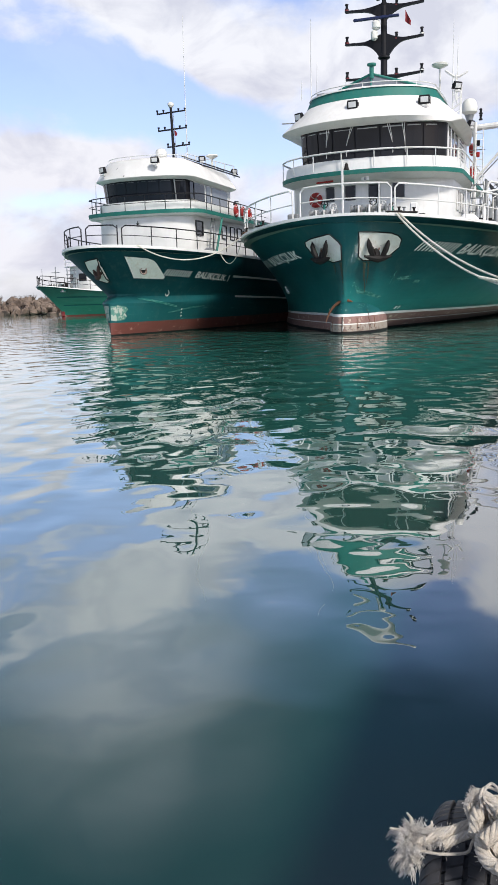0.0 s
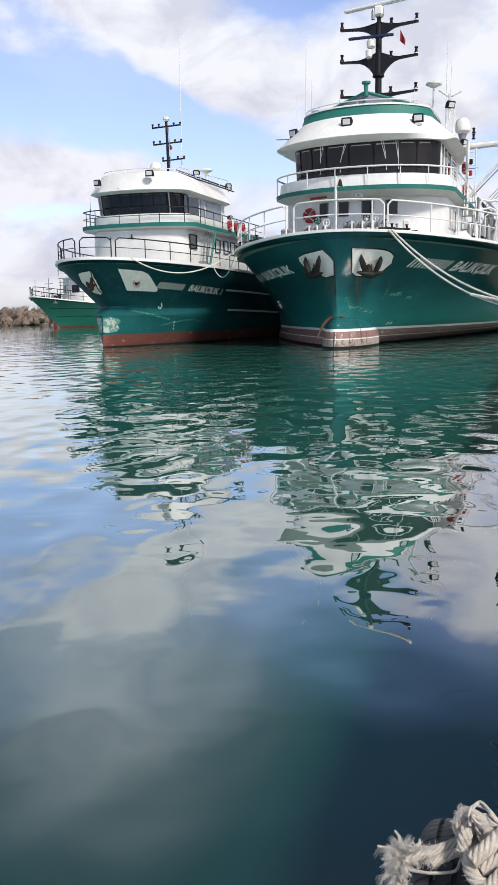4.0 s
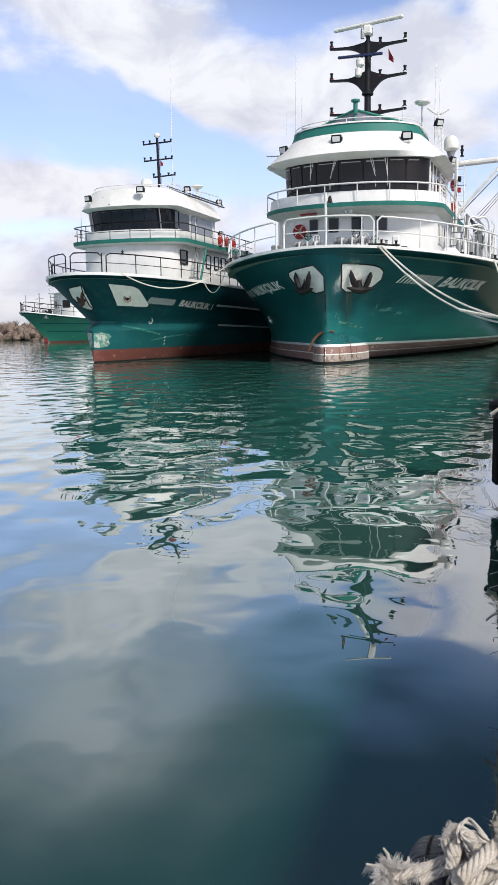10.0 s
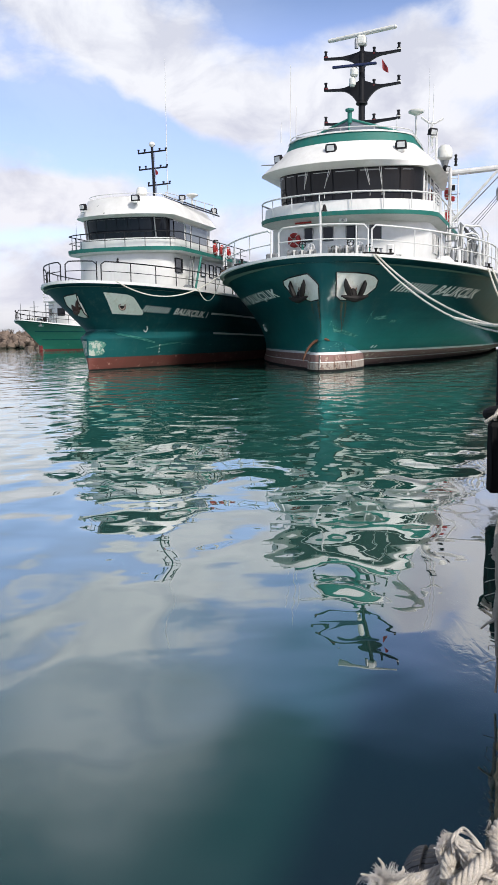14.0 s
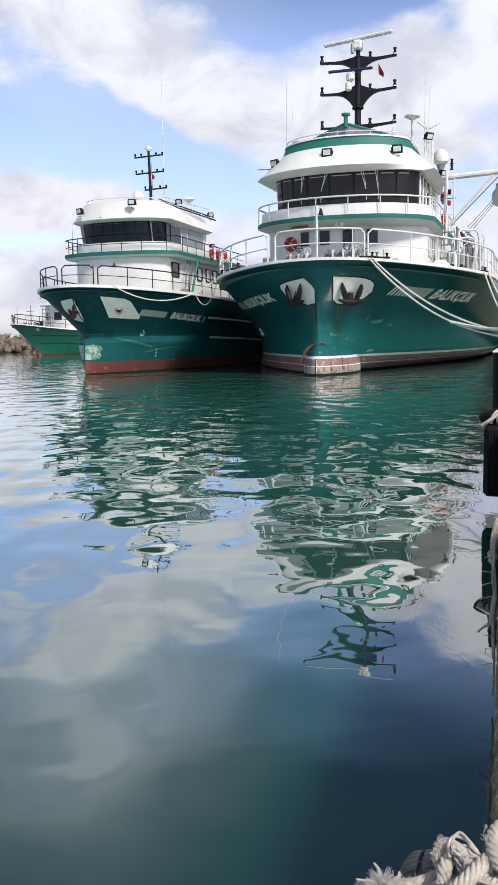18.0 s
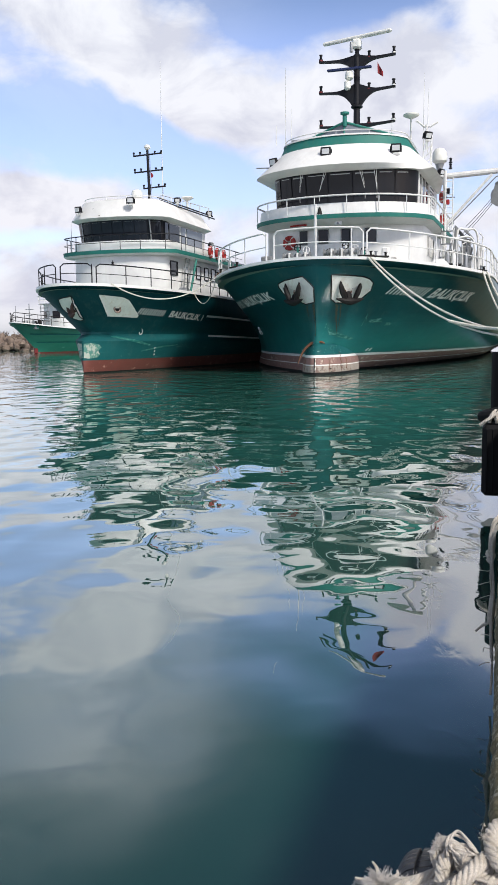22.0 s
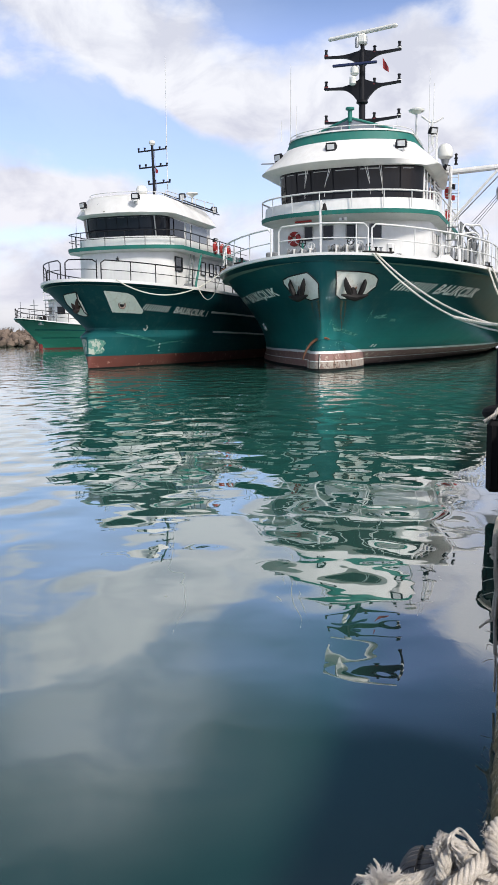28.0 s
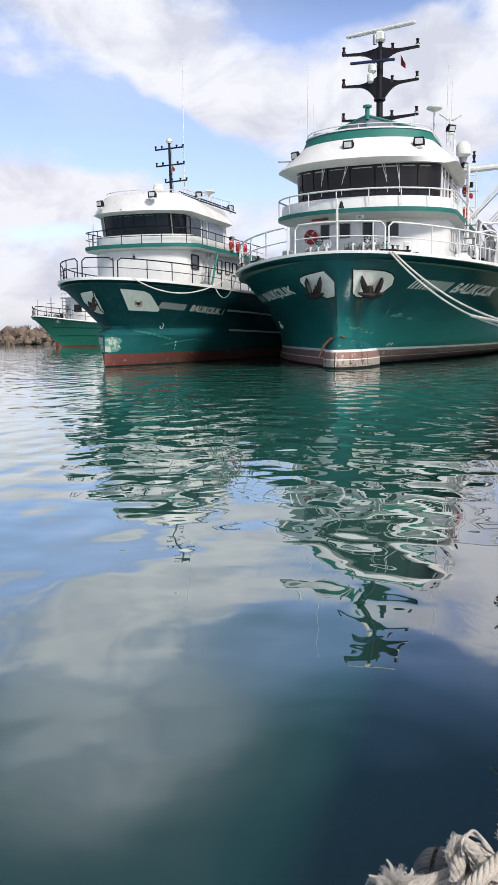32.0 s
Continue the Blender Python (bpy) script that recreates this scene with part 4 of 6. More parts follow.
    # deck, cap and rails
    left, right = H.edge(-40, 0, 0.05, -0.28, 0.8), H.edge(0, 40, 0.05, -0.28, 0.8)
    part("foredeck", Geo().rows([left[::-1], right]), DECK, ship, "dark green painted deck")
    cap = []
    for a in [x * 0.5 for x in range(-84, 85)]:
        o, i_ = H.along(a, -0.07), H.along(a, 0.16)
        cap.append([o + Vector((0, 0, -0.06)), o + Vector((0, 0, 0.05)), i_ + Vector((0, 0, 0.05)), i_ + Vector((0, 0, -0.06))])
    part("bulwark_cap", Geo().rows(cap, loop=True), WHITE, ship, "white capping rail on the bulwark")
    for a0, a1 in ((-40, -16.2), (-15.6, -8.6), (-8.2, -2.2), (-1.8, 2.0), (2.15, 13.6), (9.3, 22), (22.5, 40)):
        railing(ship, H.edge(a0, a1, 0.12, 0.05), 1.12, 2, 0.026, 0.030, WHITE_TUBE, 1.45, label="white tubular deck rail")
    # markings
    lettering(H, ship, "", 1, 2.17, 3.90, 3.24, 3.13, 0.36, bars=6, slant=-0.16)
    lettering(H, ship, "BALIKÇILIK", 1, 4.09, 6.87, 3.13, 3.02, 0.36, slant=-0.10)
    lettering(H, ship, "", -1, 7.86, 5.51, 2.94, 2.94, 0.30, bars=6)
    lettering(H, ship, "BALIKÇILIK", -1, 5.21, 1.90, 2.95, 3.14, 0.30)
    anchor_pocket(ship, H, [(0.29, 3.95), (0.54, 3.93), (0.90, 3.88), (1.14, 3.79), (1.38, 3.64), (1.60, 3.35), (1.56, 2.95), (1.15, 2.87), (0.87, 2.87), (0.68, 3.02)], 1, (1.01, 3.07), 0.85)
    anchor_pocket(ship, H, [(0.24, 3.92), (0.40, 3.87), (0.70, 3.80), (0.99, 3.70), (1.13, 3.56), (1.25, 3.24), (1.06, 3.08), (0.66, 2.83), (0.34, 2.90), (0.26, 3.30)], -1, (0.71, 3.07), 0.85)
    rust_run(ship, H, [(0.96, 2.81), (1.25, 2.23), (1.66, 1.63)], 1, 0.055)
    rust_run(ship, H, [(1.08, 2.81), (1.36, 2.32), (1.56, 1.85)], 1, 0.035)
    rust_run(ship, H, [(0.40, 2.82), (0.50, 2.40), (0.58, 1.95), (0.71, 1.55)], -1, 0.085)
    rust_run(ship, H, [(0.69, 2.75), (0.81, 2.35)], -1, 0.040)
    # lower house
    p0 = moved(outline(4.9, 1.9, 3.72, 16.5, 2.4), -0.23)
    low = part("deckhouse", house(p0, 3.6, p0, 6.56), WHITE, ship, "white curved lower deckhouse")
    for x, w_ in ((-1.72, 0.21), (-0.78, 0.24), (0.28, 0.24), (1.33, 0.25)):
        t0, t1 = t_at(p0, x + w_), t_at(p0, x - w_)
        w = part("window", pane_on(p0, p0, t0, t1, 5.66, 6.27, 0.02, 2), GLASS, low)
        part("window_frame", frame_on(p0, p0, t0, t1, 5.66, 6.27, 0.022, 0.03, 2), STEEL, w)
    for y in (7.6, 8.5, 9.4):
        t0, t1 = side_t(p0, y + 0.5), side_t(p0, y)
        w = part("window", pane_on(p0, p0, t0, t1, 5.2, 6.1, 0.02, 2), GLASS, low)
        part("window_frame", frame_on(p0, p0, t0, t1, 5.2, 6.1, 0.022, 0.03, 2), WHITE_TUBE, w)
    # bridge deck
    p1 = moved(outline(3.7, 2.5, 4.12, 15.5, 2.2), -0.18)
    part("bridge_deck", house(grown(p1, -0.45), 6.44, grown(p1, -0.02), 6.60), WHITE, ship, "white overhanging bridge deck")
    part("deck_band", house(p1, 6.602, grown(p1, 0.02), 6.78), TRIM, ship, "green band along the bridge deck edge")
    under = grown(p1, -0.30)
    a, b, c = [lerp_plan(under, t_at(under, x))[0] for x in (-2.15, -1.35, 0.10)]
    part("fire_pipe", Geo().tube([(a.x, a.y, 6.42), (b.x, b.y, 6.42)], 0.040, 6), RED, ship, "short red pipe under the deck edge")
    lamp = part("deck_lamp", Geo().box((c.x, c.y, 6.41), (0.34, 0.10, 0.18), 0.03), CREAM, ship, "cream bulkhead lamp")
    part("lens", Geo().lathe([(0.05, 0), (0.05, 0.03), (0.02, 0.05)], (c.x, c.y - 0.05, 6.41), 12, Matrix.Rotation(radians(90), 4, "X")), STEEL, lamp)
    p2 = grown(p1, -0.14)
    part("bridge_bulwark", house(p2, 6.78, grown(p1, -0.20), 7.27), WHITE, ship, "white bulwark round the bridge deck")
    line = [Vector((x, y, 6.9)) for x, y in grown(p1, -0.03)]
    fine = []
    for a, b in zip(line, line[1:]):
        k = max(1, int((b - a).length / 0.6))
        fine += [a.lerp(b, i / k) for i in range(k)]
    railing(ship, fine + [line[-1]], 0.66, 1, 0.022, 0.030, WHITE_TUBE, 1.35, ends=False, label="white bridge deck rail")
    # bridge with its windows
    p3 = outline(4.75, 1.15, 3.24, 12.5, 2.4)
    p3t = outline(4.60, 1.15, 3.28, 12.5, 2.4)
    br = part("bridge", house(p3, 7.2, p3t, 8.78), BLACK, ship, "dark bridge window band")
    edges = [2.95, 2.35, 1.62, 0.60, -0.48, -1.50, -2.2, -2.8, -3.15]
    for xa, xb in zip(edges, edges[1:]):
        t0, t1 = t_at(p3, xa - 0.03), t_at(p3, xb + 0.03)
        w = part("bridge_window", pane_on(p3, p3t, t0, t1, 7.30, 8.64, 0.03), GLASS, br, "dark tinted bridge window")
        part("blind", pane_on(p3, p3t, t0 + 0.004, t1 - 0.004, 8.30 - 0.08 * (int(xa * 7) % 3), 8.60, 0.036), CURTAIN, w)
    for y0_, y1_ in ((6.2, 6.9), (7.1, 8.0), (8.3, 9.2)):
        for side in (1, -1):
            ta, tb = sorted((side_t(p3, y0_, side), side_t(p3, y1_, side)))
            part("bridge_window", pane_on(p3, p3t, ta, tb, 7.35, 8.55, 0.03), GLASS, br, "side window of the bridge")
    for y in (6.05, 7.0, 8.15, 9.5):
        part("door_post", Geo().box((3.27, y, 7.95), (0.10, 0.14, 1.6), 0.02), WHITE, br, "white window post")
    part("side_wall", Geo().box((3.3, 11.0, 7.9), (0.10, 2.9, 1.7), 0.02), WHITE, br, "white side wall of the bridge")
    for k in range(7):
        part("louvre", Geo().box((3.37, 10.2, 7.55 + 0.17 * k), (0.05, 1.3, 0.035), 0.008), STEEL, br, "grey ventilation louvre")
    for x, lean in ((-1.75, -0.10), (-0.62, -0.28), (0.92, 0.22), (1.55, 0.1)):
        pa, nn = lerp_plan(p3t, t_at(p3t, x))
        pb, _ = lerp_plan(p3, t_at(p3, x + lean))
        wp = part("wiper", Geo().tube([Vector((pa.x, pa.y - 0.14, 8.76)), Vector((pb.x, pb.y - 0.08, 7.9))], 0.016, 5).tube([Vector((pa.x + 0.10, pa.y - 0.13, 8.76)), Vector((pb.x, pb.y - 0.08, 8.0))], 0.013, 5).tube([Vector((pb.x, pb.y - 0.07, 8.25)), Vector((pb.x, pb.y - 0.07, 7.5))], 0.012, 5), WHITE_TUBE, br, "white window wiper arm")
        part("wiper_motor", Geo().box(Vector((pa.x, pa.y - 0.15, 8.76)), (0.13, 0.1, 0.1), 0.02), IRON, wp)
    part("searchlight", Geo().lathe([(0.05, -0.1), (0.12, -0.05), (0.12, 0.1)], (0.25, 4.9, 8.05), 10, Matrix.Rotation(radians(90), 4, "X")), STEEL, br)
    # visor roof
    v0 = moved(outline(3.9, 2.7, 4.17, 9.6, 2.1), -0.24)
    v1 = moved(outline(4.72, 1.9, 3.02, 10.2, 2.1), -0.20)
    v2 = moved(outline(4.85, 1.9, 2.88, 10.1, 2.1), -0.20)
    part("visor", house(grown(p3t, 0.25), 8.70, v0, 8.90), WHITE, ship, "white underside of the bridge visor")
    part("visor_face", house(v0, 8.902, v1, 9.88), WHITE, ship, "white sloping visor over the bridge")
    part("roof_band", house(v1, 9.882, v2, 10.28), TRIM, ship, "green band round the bridge roof")
    part("roof", house(grown(v2, 0.05), 10.282, grown(v2, 0.03), 10.35), WHITE, ship, "white bridge roof")
    line = [Vector((x, y, 10.35)) for x, y in grown(v2, -0.05)]
    fine = []
    for a, b in zip(line, line[1:]):
        k = max(1, int((b - a).length / 0.6))
        fine += [a.lerp(b, i / k) for i in range(k)]
    railing(ship, fine + [line[-1]], 0.16, 1, 0.015, 0.018, WHITE_TUBE, 1.1, ends=False, label="low white roof rail")
    floodlight(ship, (-3.35, 5.75, 9.55), (-0.55, -1, -0.15), 0.45)
    floodlight(ship, (-0.52, 4.35, 9.55), (0.0, -1, -0.10), 0.45)
    floodlight(ship, (2.42, 5.05, 9.60), (0.15, -1, -0.10), 0.45)
    part("horn_arm", Geo().tube([(-3.5, 6.0, 9.35), (-4.2, 5.8, 9.35)], 0.03, 6), STEEL, ship)
    # mast foot housing and mast
    peak, foot_l, foot_r, back_ = Vector((-0.05, 5.95, 11.06)), Vector((-2.35, 6.6, 10.37)), Vector((2.45, 7.0, 10.37)), Vector((0, 9.6, 11.06))
    front_ = Vector((-0.05, 5.85, 10.37))
    hood = part("mast_house", Geo().put([peak, foot_l, front_, foot_r, back_ - Vector((2.2, 0, 0.69)), back_ + Vector((2.3, 0, -0.69)), back_],
                [(0, 2, 1), (0, 3, 2), (0, 1, 4, 6), (0, 6, 5, 3), (6, 4, 5)]), PALE_GLASS, ship, "pitched mast foot housing with pale panels")
    for a, b in ((peak, foot_l), (peak, foot_r), (peak, front_)):
        part("hood_trim", Geo().tube([a + Vector((0, -0.02, 0.03)), b + Vector((0, -0.02, 0.06))], 0.052 if b is not front_ else 0.040, 6), TRIM, hood, "green edge trim")
    for a, b, q in ((foot_l, peak, -2.2), (foot_r, peak, 2.3)):
        part("hood_roof", Geo().put([a + Vector((0, -0.05, 0.05)), b + Vector((0, -0.05, 0.05)), back_ + Vector((0, 0, 0.05)), back_ + Vector((q, 0, -0.64))], [(0, 1, 2, 3)]), TRIM, hood, "green sloping roof plate")
    part("roof_box", Geo().box((-2.3, 6.9, 10.52), (0.9, 0.5, 0.32), 0.03), STEEL, ship, "grey box on the bridge roof")
    part("vent_post", Geo().lathe([(0.10, 10.9), (0.10, 11.38), (0.20, 11.42), (0.20, 11.50)], (-0.03, 5.9, 0), 12), TRIM, ship, "green mushroom vent")
    mast = part("mast", Geo().tube([(0, 8.4, 10.4), (0, 8.4, 11.6), (0, 8.4, 14.7)], [0.17, 0.16, 0.14], 12), BLACK, ship, "black steel signal mast")
    part("mast_collar", Geo().lathe([(0.2, 12.25), (0.28, 12.3), (0.28, 12.36), (0.2, 12.42)], (0, 8.4, 0), 14), BLACK, mast)
    for z, d in ((11.42, 0.16), (12.98, 0.82), (14.42, 0.46)):
        crosstree(mast, (0.0, 8.4, z), 3.65, 0.30, d, BLACK)
    arm = part("radar_scanner", Geo().box((0.02, 8.25, 15.42), (3.55, 0.20, 0.17), 0.06, Matrix.Rotation(radians(-14), 4, "Z")), CREAM, mast, "long white radar scanner bar")
    part("radar_drive", Geo().box((0.02, 8.3, 15.12), (0.42, 0.5, 0.45), 0.08), CREAM, arm)
    part("radar_post", bar((0.02, 8.35, 14.6), (0.02, 8.32, 14.95), 0.1), BLACK, arm)
    part("top_lamp", Geo().lathe([(0.09, 14.75), (0.09, 15.1), (0.06, 15.2)], (-0.2, 8.1, 0), 10), STEEL, mast)
    part("small_scanner", Geo().box((-0.28, 8.0, 13.98), (2.1, 0.14, 0.12), 0.03, Matrix.Rotation(radians(2), 4, "Z")), BLUE_BAR, mast, "blue-fronted small radar scanner")
    part("scanner_drive", Geo().lathe([(0.12, 13.5), (0.2, 13.58), (0.2, 13.82), (0.1, 13.93)], (-0.30, 8.1, 0), 12), CREAM, mast)
    part("siren", Geo().lathe([(0.10, 13.05), (0.16, 13.12), (0.16, 13.4), (0.08, 13.46)], (-0.38, 8.05, 0), 12), CREAM, mast)
    for x, y, h in ((-3.0, 6.6, 3.6), (-2.9, 7.2, 1.9), (3.0, 9.6, 3.6), (3.15, 10.0, 3.0), (1.9, 7.0, 0.9), (-1.5, 7.0, 1.2), (-3.25, 5.9, 0.9)):
        whip(ship, (x, y, 10.3), h)
    # aerials on the port quarter of the roof
    dish = part("satellite_dish", Geo().lathe([(0.10, 11.68), (0.36, 11.80), (0.38, 11.86), (0.32, 11.91), (0.10, 11.94)], (2.5, 8.9, 0), 18), CREAM, ship, "white saucer aerial on a post")
    part("dish_post", bar((2.5, 8.9, 10.3), (2.5, 8.9, 11.72), 0.05), WHITE_TUBE, dish)
    part("aerial_bracket", Geo().tube([(2.78, 8.6, 11.50), (3.15, 8.7, 11.22), (3.4, 8.8, 11.22), (3.75, 8.9, 11.42)], 0.05, 6).tube([(3.25, 8.7, 10.2), (3.25, 8.7, 11.3)], 0.045, 6), WHITE_TUBE, ship, "white aerial bracket")
    lattice = Geo()
    for x, y in ((3.05, 9.2), (3.4, 9.2), (3.4, 9.6)):
        lattice.tube([(x, y, 9.2), (x, y, 11.0)], 0.03, 6)
    for k in range(6):
        z = 9.3 + k * 0.3
        lattice.tube([(3.05, 9.2, z), (3.4, 9.2, z + 0.25)], 0.02, 5).tube([(3.4, 9.2, z), (3.4, 9.6, z + 0.25)], 0.02, 5)
    part("lattice_post", lattice, WHITE_TUBE, ship, "white lattice aerial post")
    dome = part("radome", Geo().lathe([(0.18, 9.88), (0.36, 10.03), (0.38, 10.22), (0.34, 10.46), (0.22, 10.62), (0.05, 10.67)], (3.62, 11.0, 0), 20), CREAM, ship, "white satellite radome on a pedestal")
    part("pedestal", Geo().lathe([(0.2, 8.9), (0.10, 9.5), (0.22, 9.9)], (3.62, 11.0, 0), 12), STEEL, dome)
    floodlight(ship, (3.32, 8.7, 10.82), (0.6, -0.6, -0.3), 0.42)
    floodlight(ship, (3.75, 10.6, 9.45), (0.8, -0.4, -0.3), 0.36)
    # foredeck gear
    life_ring(ship, (-2.42, 5.10, 5.78), (-0.30, -1, 0), 0.34, 0.115)
    winch(ship, (-1.4, 2.9, 4.55), 0.7)
    winch(ship, (0.55, 2.9, 4.65), 0.9)
    for k, x in enumerate((-1.95, -1.5, -1.12, -0.1, 0.22, 0.62, 1.0, 1.42)):
        h_ = 4.98 + 0.13 * (k * 3 % 4)
        valve = part("deck_valve", Geo().tube([(x, 3.2, 4.2), (x, 3.2, h_)], 0.05, 8).lathe([(0.10, -0.03), (0.10, 0.03)], (x, 3.2, 4.75), 10), (STEEL, TRIM, WHITE_TUBE)[k % 3], ship, "small deck valve")
        wheel = [Vector((x + 0.15 * math.cos(a), 3.2 + 0.02 * math.sin(a), h_ + 0.15 * math.sin(a))) for a in [2 * math.pi * i / 12 for i in range(12)]]
        part("hand_wheel", Geo().tube(wheel, 0.022, 5, closed=True).tube([wheel[0], wheel[6]], 0.016, 4).tube([wheel[3], wheel[9]], 0.016, 4), IRON if k % 2 else WHITE_TUBE, valve)
    for a_ in (-7.6, -6.4, -4.3, 2.1, 2.7, 9.0):
        c_ = H.along(a_, 0.05, 0.06)
        d_ = (H.along(a_ + 0.3, 0.05, 0.06) - H.along(a_ - 0.3, 0.05, 0.06)).normalized()
        lead = part("fairlead", Geo().box(c_ + Vector((0, 0, 0.03)), (0.62, 0.26, 0.07), 0.02, Matrix.Rotation(math.atan2(d_.y, d_.x), 4, "Z")), RUST if a_ < -6 else IRON, ship, "rusty roller fairlead on the bulwark")
        for q_ in (-0.2, 0.2):
            part("roller", Geo().lathe([(0.075, 0), (0.045, 0.03), (0.045, 0.12), (0.075, 0.15), (0.075, 0.165)], c_ + d_ * q_ + Vector((0, 0, 0.06)), 12), IRON if q_ > 0 else STEEL, lead)
    for x, y, sx, sz in ((-2.9, 3.3, 0.5, 0.75), (1.9, 2.6, 0.42, 0.55), (2.35, 3.1, 0.3, 0.9)):
        part("deck_box", Geo().box((x, y, 4.3 + sz / 2), (sx, 0.4, sz), 0.05), NET_GREY if x < 0 else WHITE, ship, "small deck equipment box")
    post = part("fore_post", bar((0, 0.45, 4.4), (0, 0.45, 6.72), 0.055), WHITE_TUBE, ship, "white jackstaff post with a bell")
    part("bell", Geo().lathe([(0.02, 6.60), (0.06, 6.55), (0.09, 6.40), (0.12, 6.34)], (0.17, 0.45, 0), 12), IRON, post)
    part("bell_arm", bar((0, 0.45, 6.62), (0.22, 0.45, 6.62), 0.02), WHITE_TUBE, post)
    for x, y in ((-2.7, 2.3), (2.2, 1.1), (2.7, 1.7), (4.9, 6.0), (-4.6, 5.0)):
        bollard(ship, (x, y, 4.2), axis=(0.7, 0.7, 0))
    part("deck_locker", Geo().box((4.3, 5.6, 4.45), (1.0, 1.5, 0.7), 0.3), WHITE, ship, "white rounded deck locker")
    # aft gear: boom, power block, crane
    boom = part("boom", Geo().tube([(3.3, 11.5, 9.35), (9.5, 12.3, 9.75)], [0.15, 0.13], 10), WHITE_TUBE, ship, "white tubular cargo boom")
    part("boom_strut", Geo().tube([(3.95, 11.4, 7.0), (6.1, 11.6, 9.35)], 0.07, 8), WHITE_TUBE, boom)
    part("boom_pipe", Geo().tube([(4.1, 11.3, 6.95), (6.3, 11.5, 9.2), (7.5, 11.6, 9.4)], 0.03, 6), STEEL, boom)
    block = Geo()
    block.lathe([(0.1, -0.20), (0.42, -0.20), (0.42, -0.12), (0.26, -0.05), (0.26, 0.05), (0.42, 0.12), (0.42, 0.20), (0.1, 0.20)], (6.45, 12.0, 8.35), 18, Matrix.Rotation(radians(90), 4, "X"))
    bk = part("power_block", block, STEEL, ship, "grey net-hauling power block")
    part("cheek_plate", Geo().prism([Vector((6.45 + x, 11.74, 8.35 + z)) for x, z in ((-0.40, -0.35), (-0.1, -0.55), (0.4, -0.4), (0.45, 0.3), (0.1, 0.75), (-0.2, 0.6))], [Vector((6.45 + x, 11.78, 8.35 + z)) for x, z in ((-0.40, -0.35), (-0.1, -0.55), (0.4, -0.4), (0.45, 0.3), (0.1, 0.75), (-0.2, 0.6))]), NET_GREY, bk)
    part("block_hanger", bar((6.5, 12.0, 9.6), (6.5, 12.0, 8.6), 0.06), STEEL, bk)
    for k in range(3):
        part("wire", Geo().tube(sag((4.6 + k * 0.15, 11.6, 6.2 + k * 0.35), (6.3, 11.9, 8.2 + k * 0.15), 0.06), 0.018, 5), NET_GREY, ship)
    column = part("mast_column", Geo().tube([(3.9, 11.0, 4.0), (3.9, 11.0, 9.55)], 0.09, 10), WHITE_TUBE, ship, "white boom column")
    part("column_lamp", Geo().box((4.08, 10.8, 8.55), (0.16, 0.16, 0.28), 0.04), BLACK, column)
    part("column_arm", bar((3.7, 10.9, 8.25), (4.4, 10.9, 8.25), 0.025), STEEL, column)
    life_ring(ship, (3.80, 10.6, 7.15), (1, -0.12, 0), 0.32)
    life_ring(ship, (3.72, 11.4, 8.35), (1, -0.12, 0), 0.30)
    crane = part("deck_crane", Geo().tube([(4.9, 12.0, 4.0), (4.9, 12.0, 6.3)], 0.24, 10).tube([(4.9, 12.0, 6.2), (4.4, 11.8, 6.9), (4.3, 11.6, 5.6)], 0.12, 8).box((4.95, 11.8, 5.6), (0.5, 0.5, 0.7), 0.08), NET_GREY, ship, "grey knuckle deck crane")
    for k in range(3):
        part("crane_hose", Geo().tube(smooth_line([(4.8 + 0.06 * k, 11.7, 6.7), (5.3, 11.5 + 0.1 * k, 6.1), (5.0, 11.6, 5.0)]), 0.028, 6), NET_GREY, crane)
    gear = random.Random(12)
    for k in range(26):
        x, y = gear.uniform(4.0, 5.7), gear.uniform(9.5, 13.5)
        z1 = gear.uniform(5.0, 6.4)
        part("rigging_pipe", Geo().tube([(x, y, 4.1), (x + gear.uniform(-0.3, 0.3), y, z1), (x + gear.uniform(-0.5, 0.5), y + 0.3, z1 + 0.2)], gear.uniform(0.02, 0.05), 6), gear.choice((WHITE_TUBE, WHITE_TUBE, STEEL, NET_GREY)), ship)
    ladder = part("side_ladder", Geo().tube([(4.0, 10.2, 6.6), (4.0, 10.2, 9.1)], 0.03).tube([(4.35, 10.3, 6.6), (4.35, 10.3, 9.1)], 0.03), WHITE_TUBE, ship, "white vertical ladder")
    for k in range(8):
        part("rung", bar((4.0, 10.2, 6.8 + k * 0.30), (4.35, 10.3, 6.8 + k * 0.30), 0.018), WHITE_TUBE, ladder)
    part("hose_box", Geo().box((4.15, 10.0, 7.9), (0.16, 0.15, 0.24), 0.03), RED, ship, "red fire hose box")
    for k in range(2):
        part("pilot_lamp", Geo().lathe([(0.09, 0), (0.09, 0.06), (0.05, 0.08), (0.06, 0.20), (0.09, 0.22), (0.04, 0.26)], (4.15, 11.0, 9.62 + k * 0.28), 10), BLACK, ship, "small black lamp")
    part("pipe_frame", Geo().tube(smooth_line([(4.4, 9.2, 4.2), (4.4, 9.2, 5.9), (4.7, 9.3, 6.1), (5.4, 9.8, 6.0), (5.5, 9.9, 4.2)]), 0.05, 8), WHITE_TUBE, ship, "white pipe frame")
    part("pipe_frame", Geo().tube(smooth_line([(4.6, 10.2, 4.2), (4.6, 10.2, 6.4), (5.0, 10.4, 6.6), (5.5, 10.9, 6.4), (5.6, 11.0, 4.2)]), 0.05, 8), WHITE_TUBE, ship, "white pipe frame")
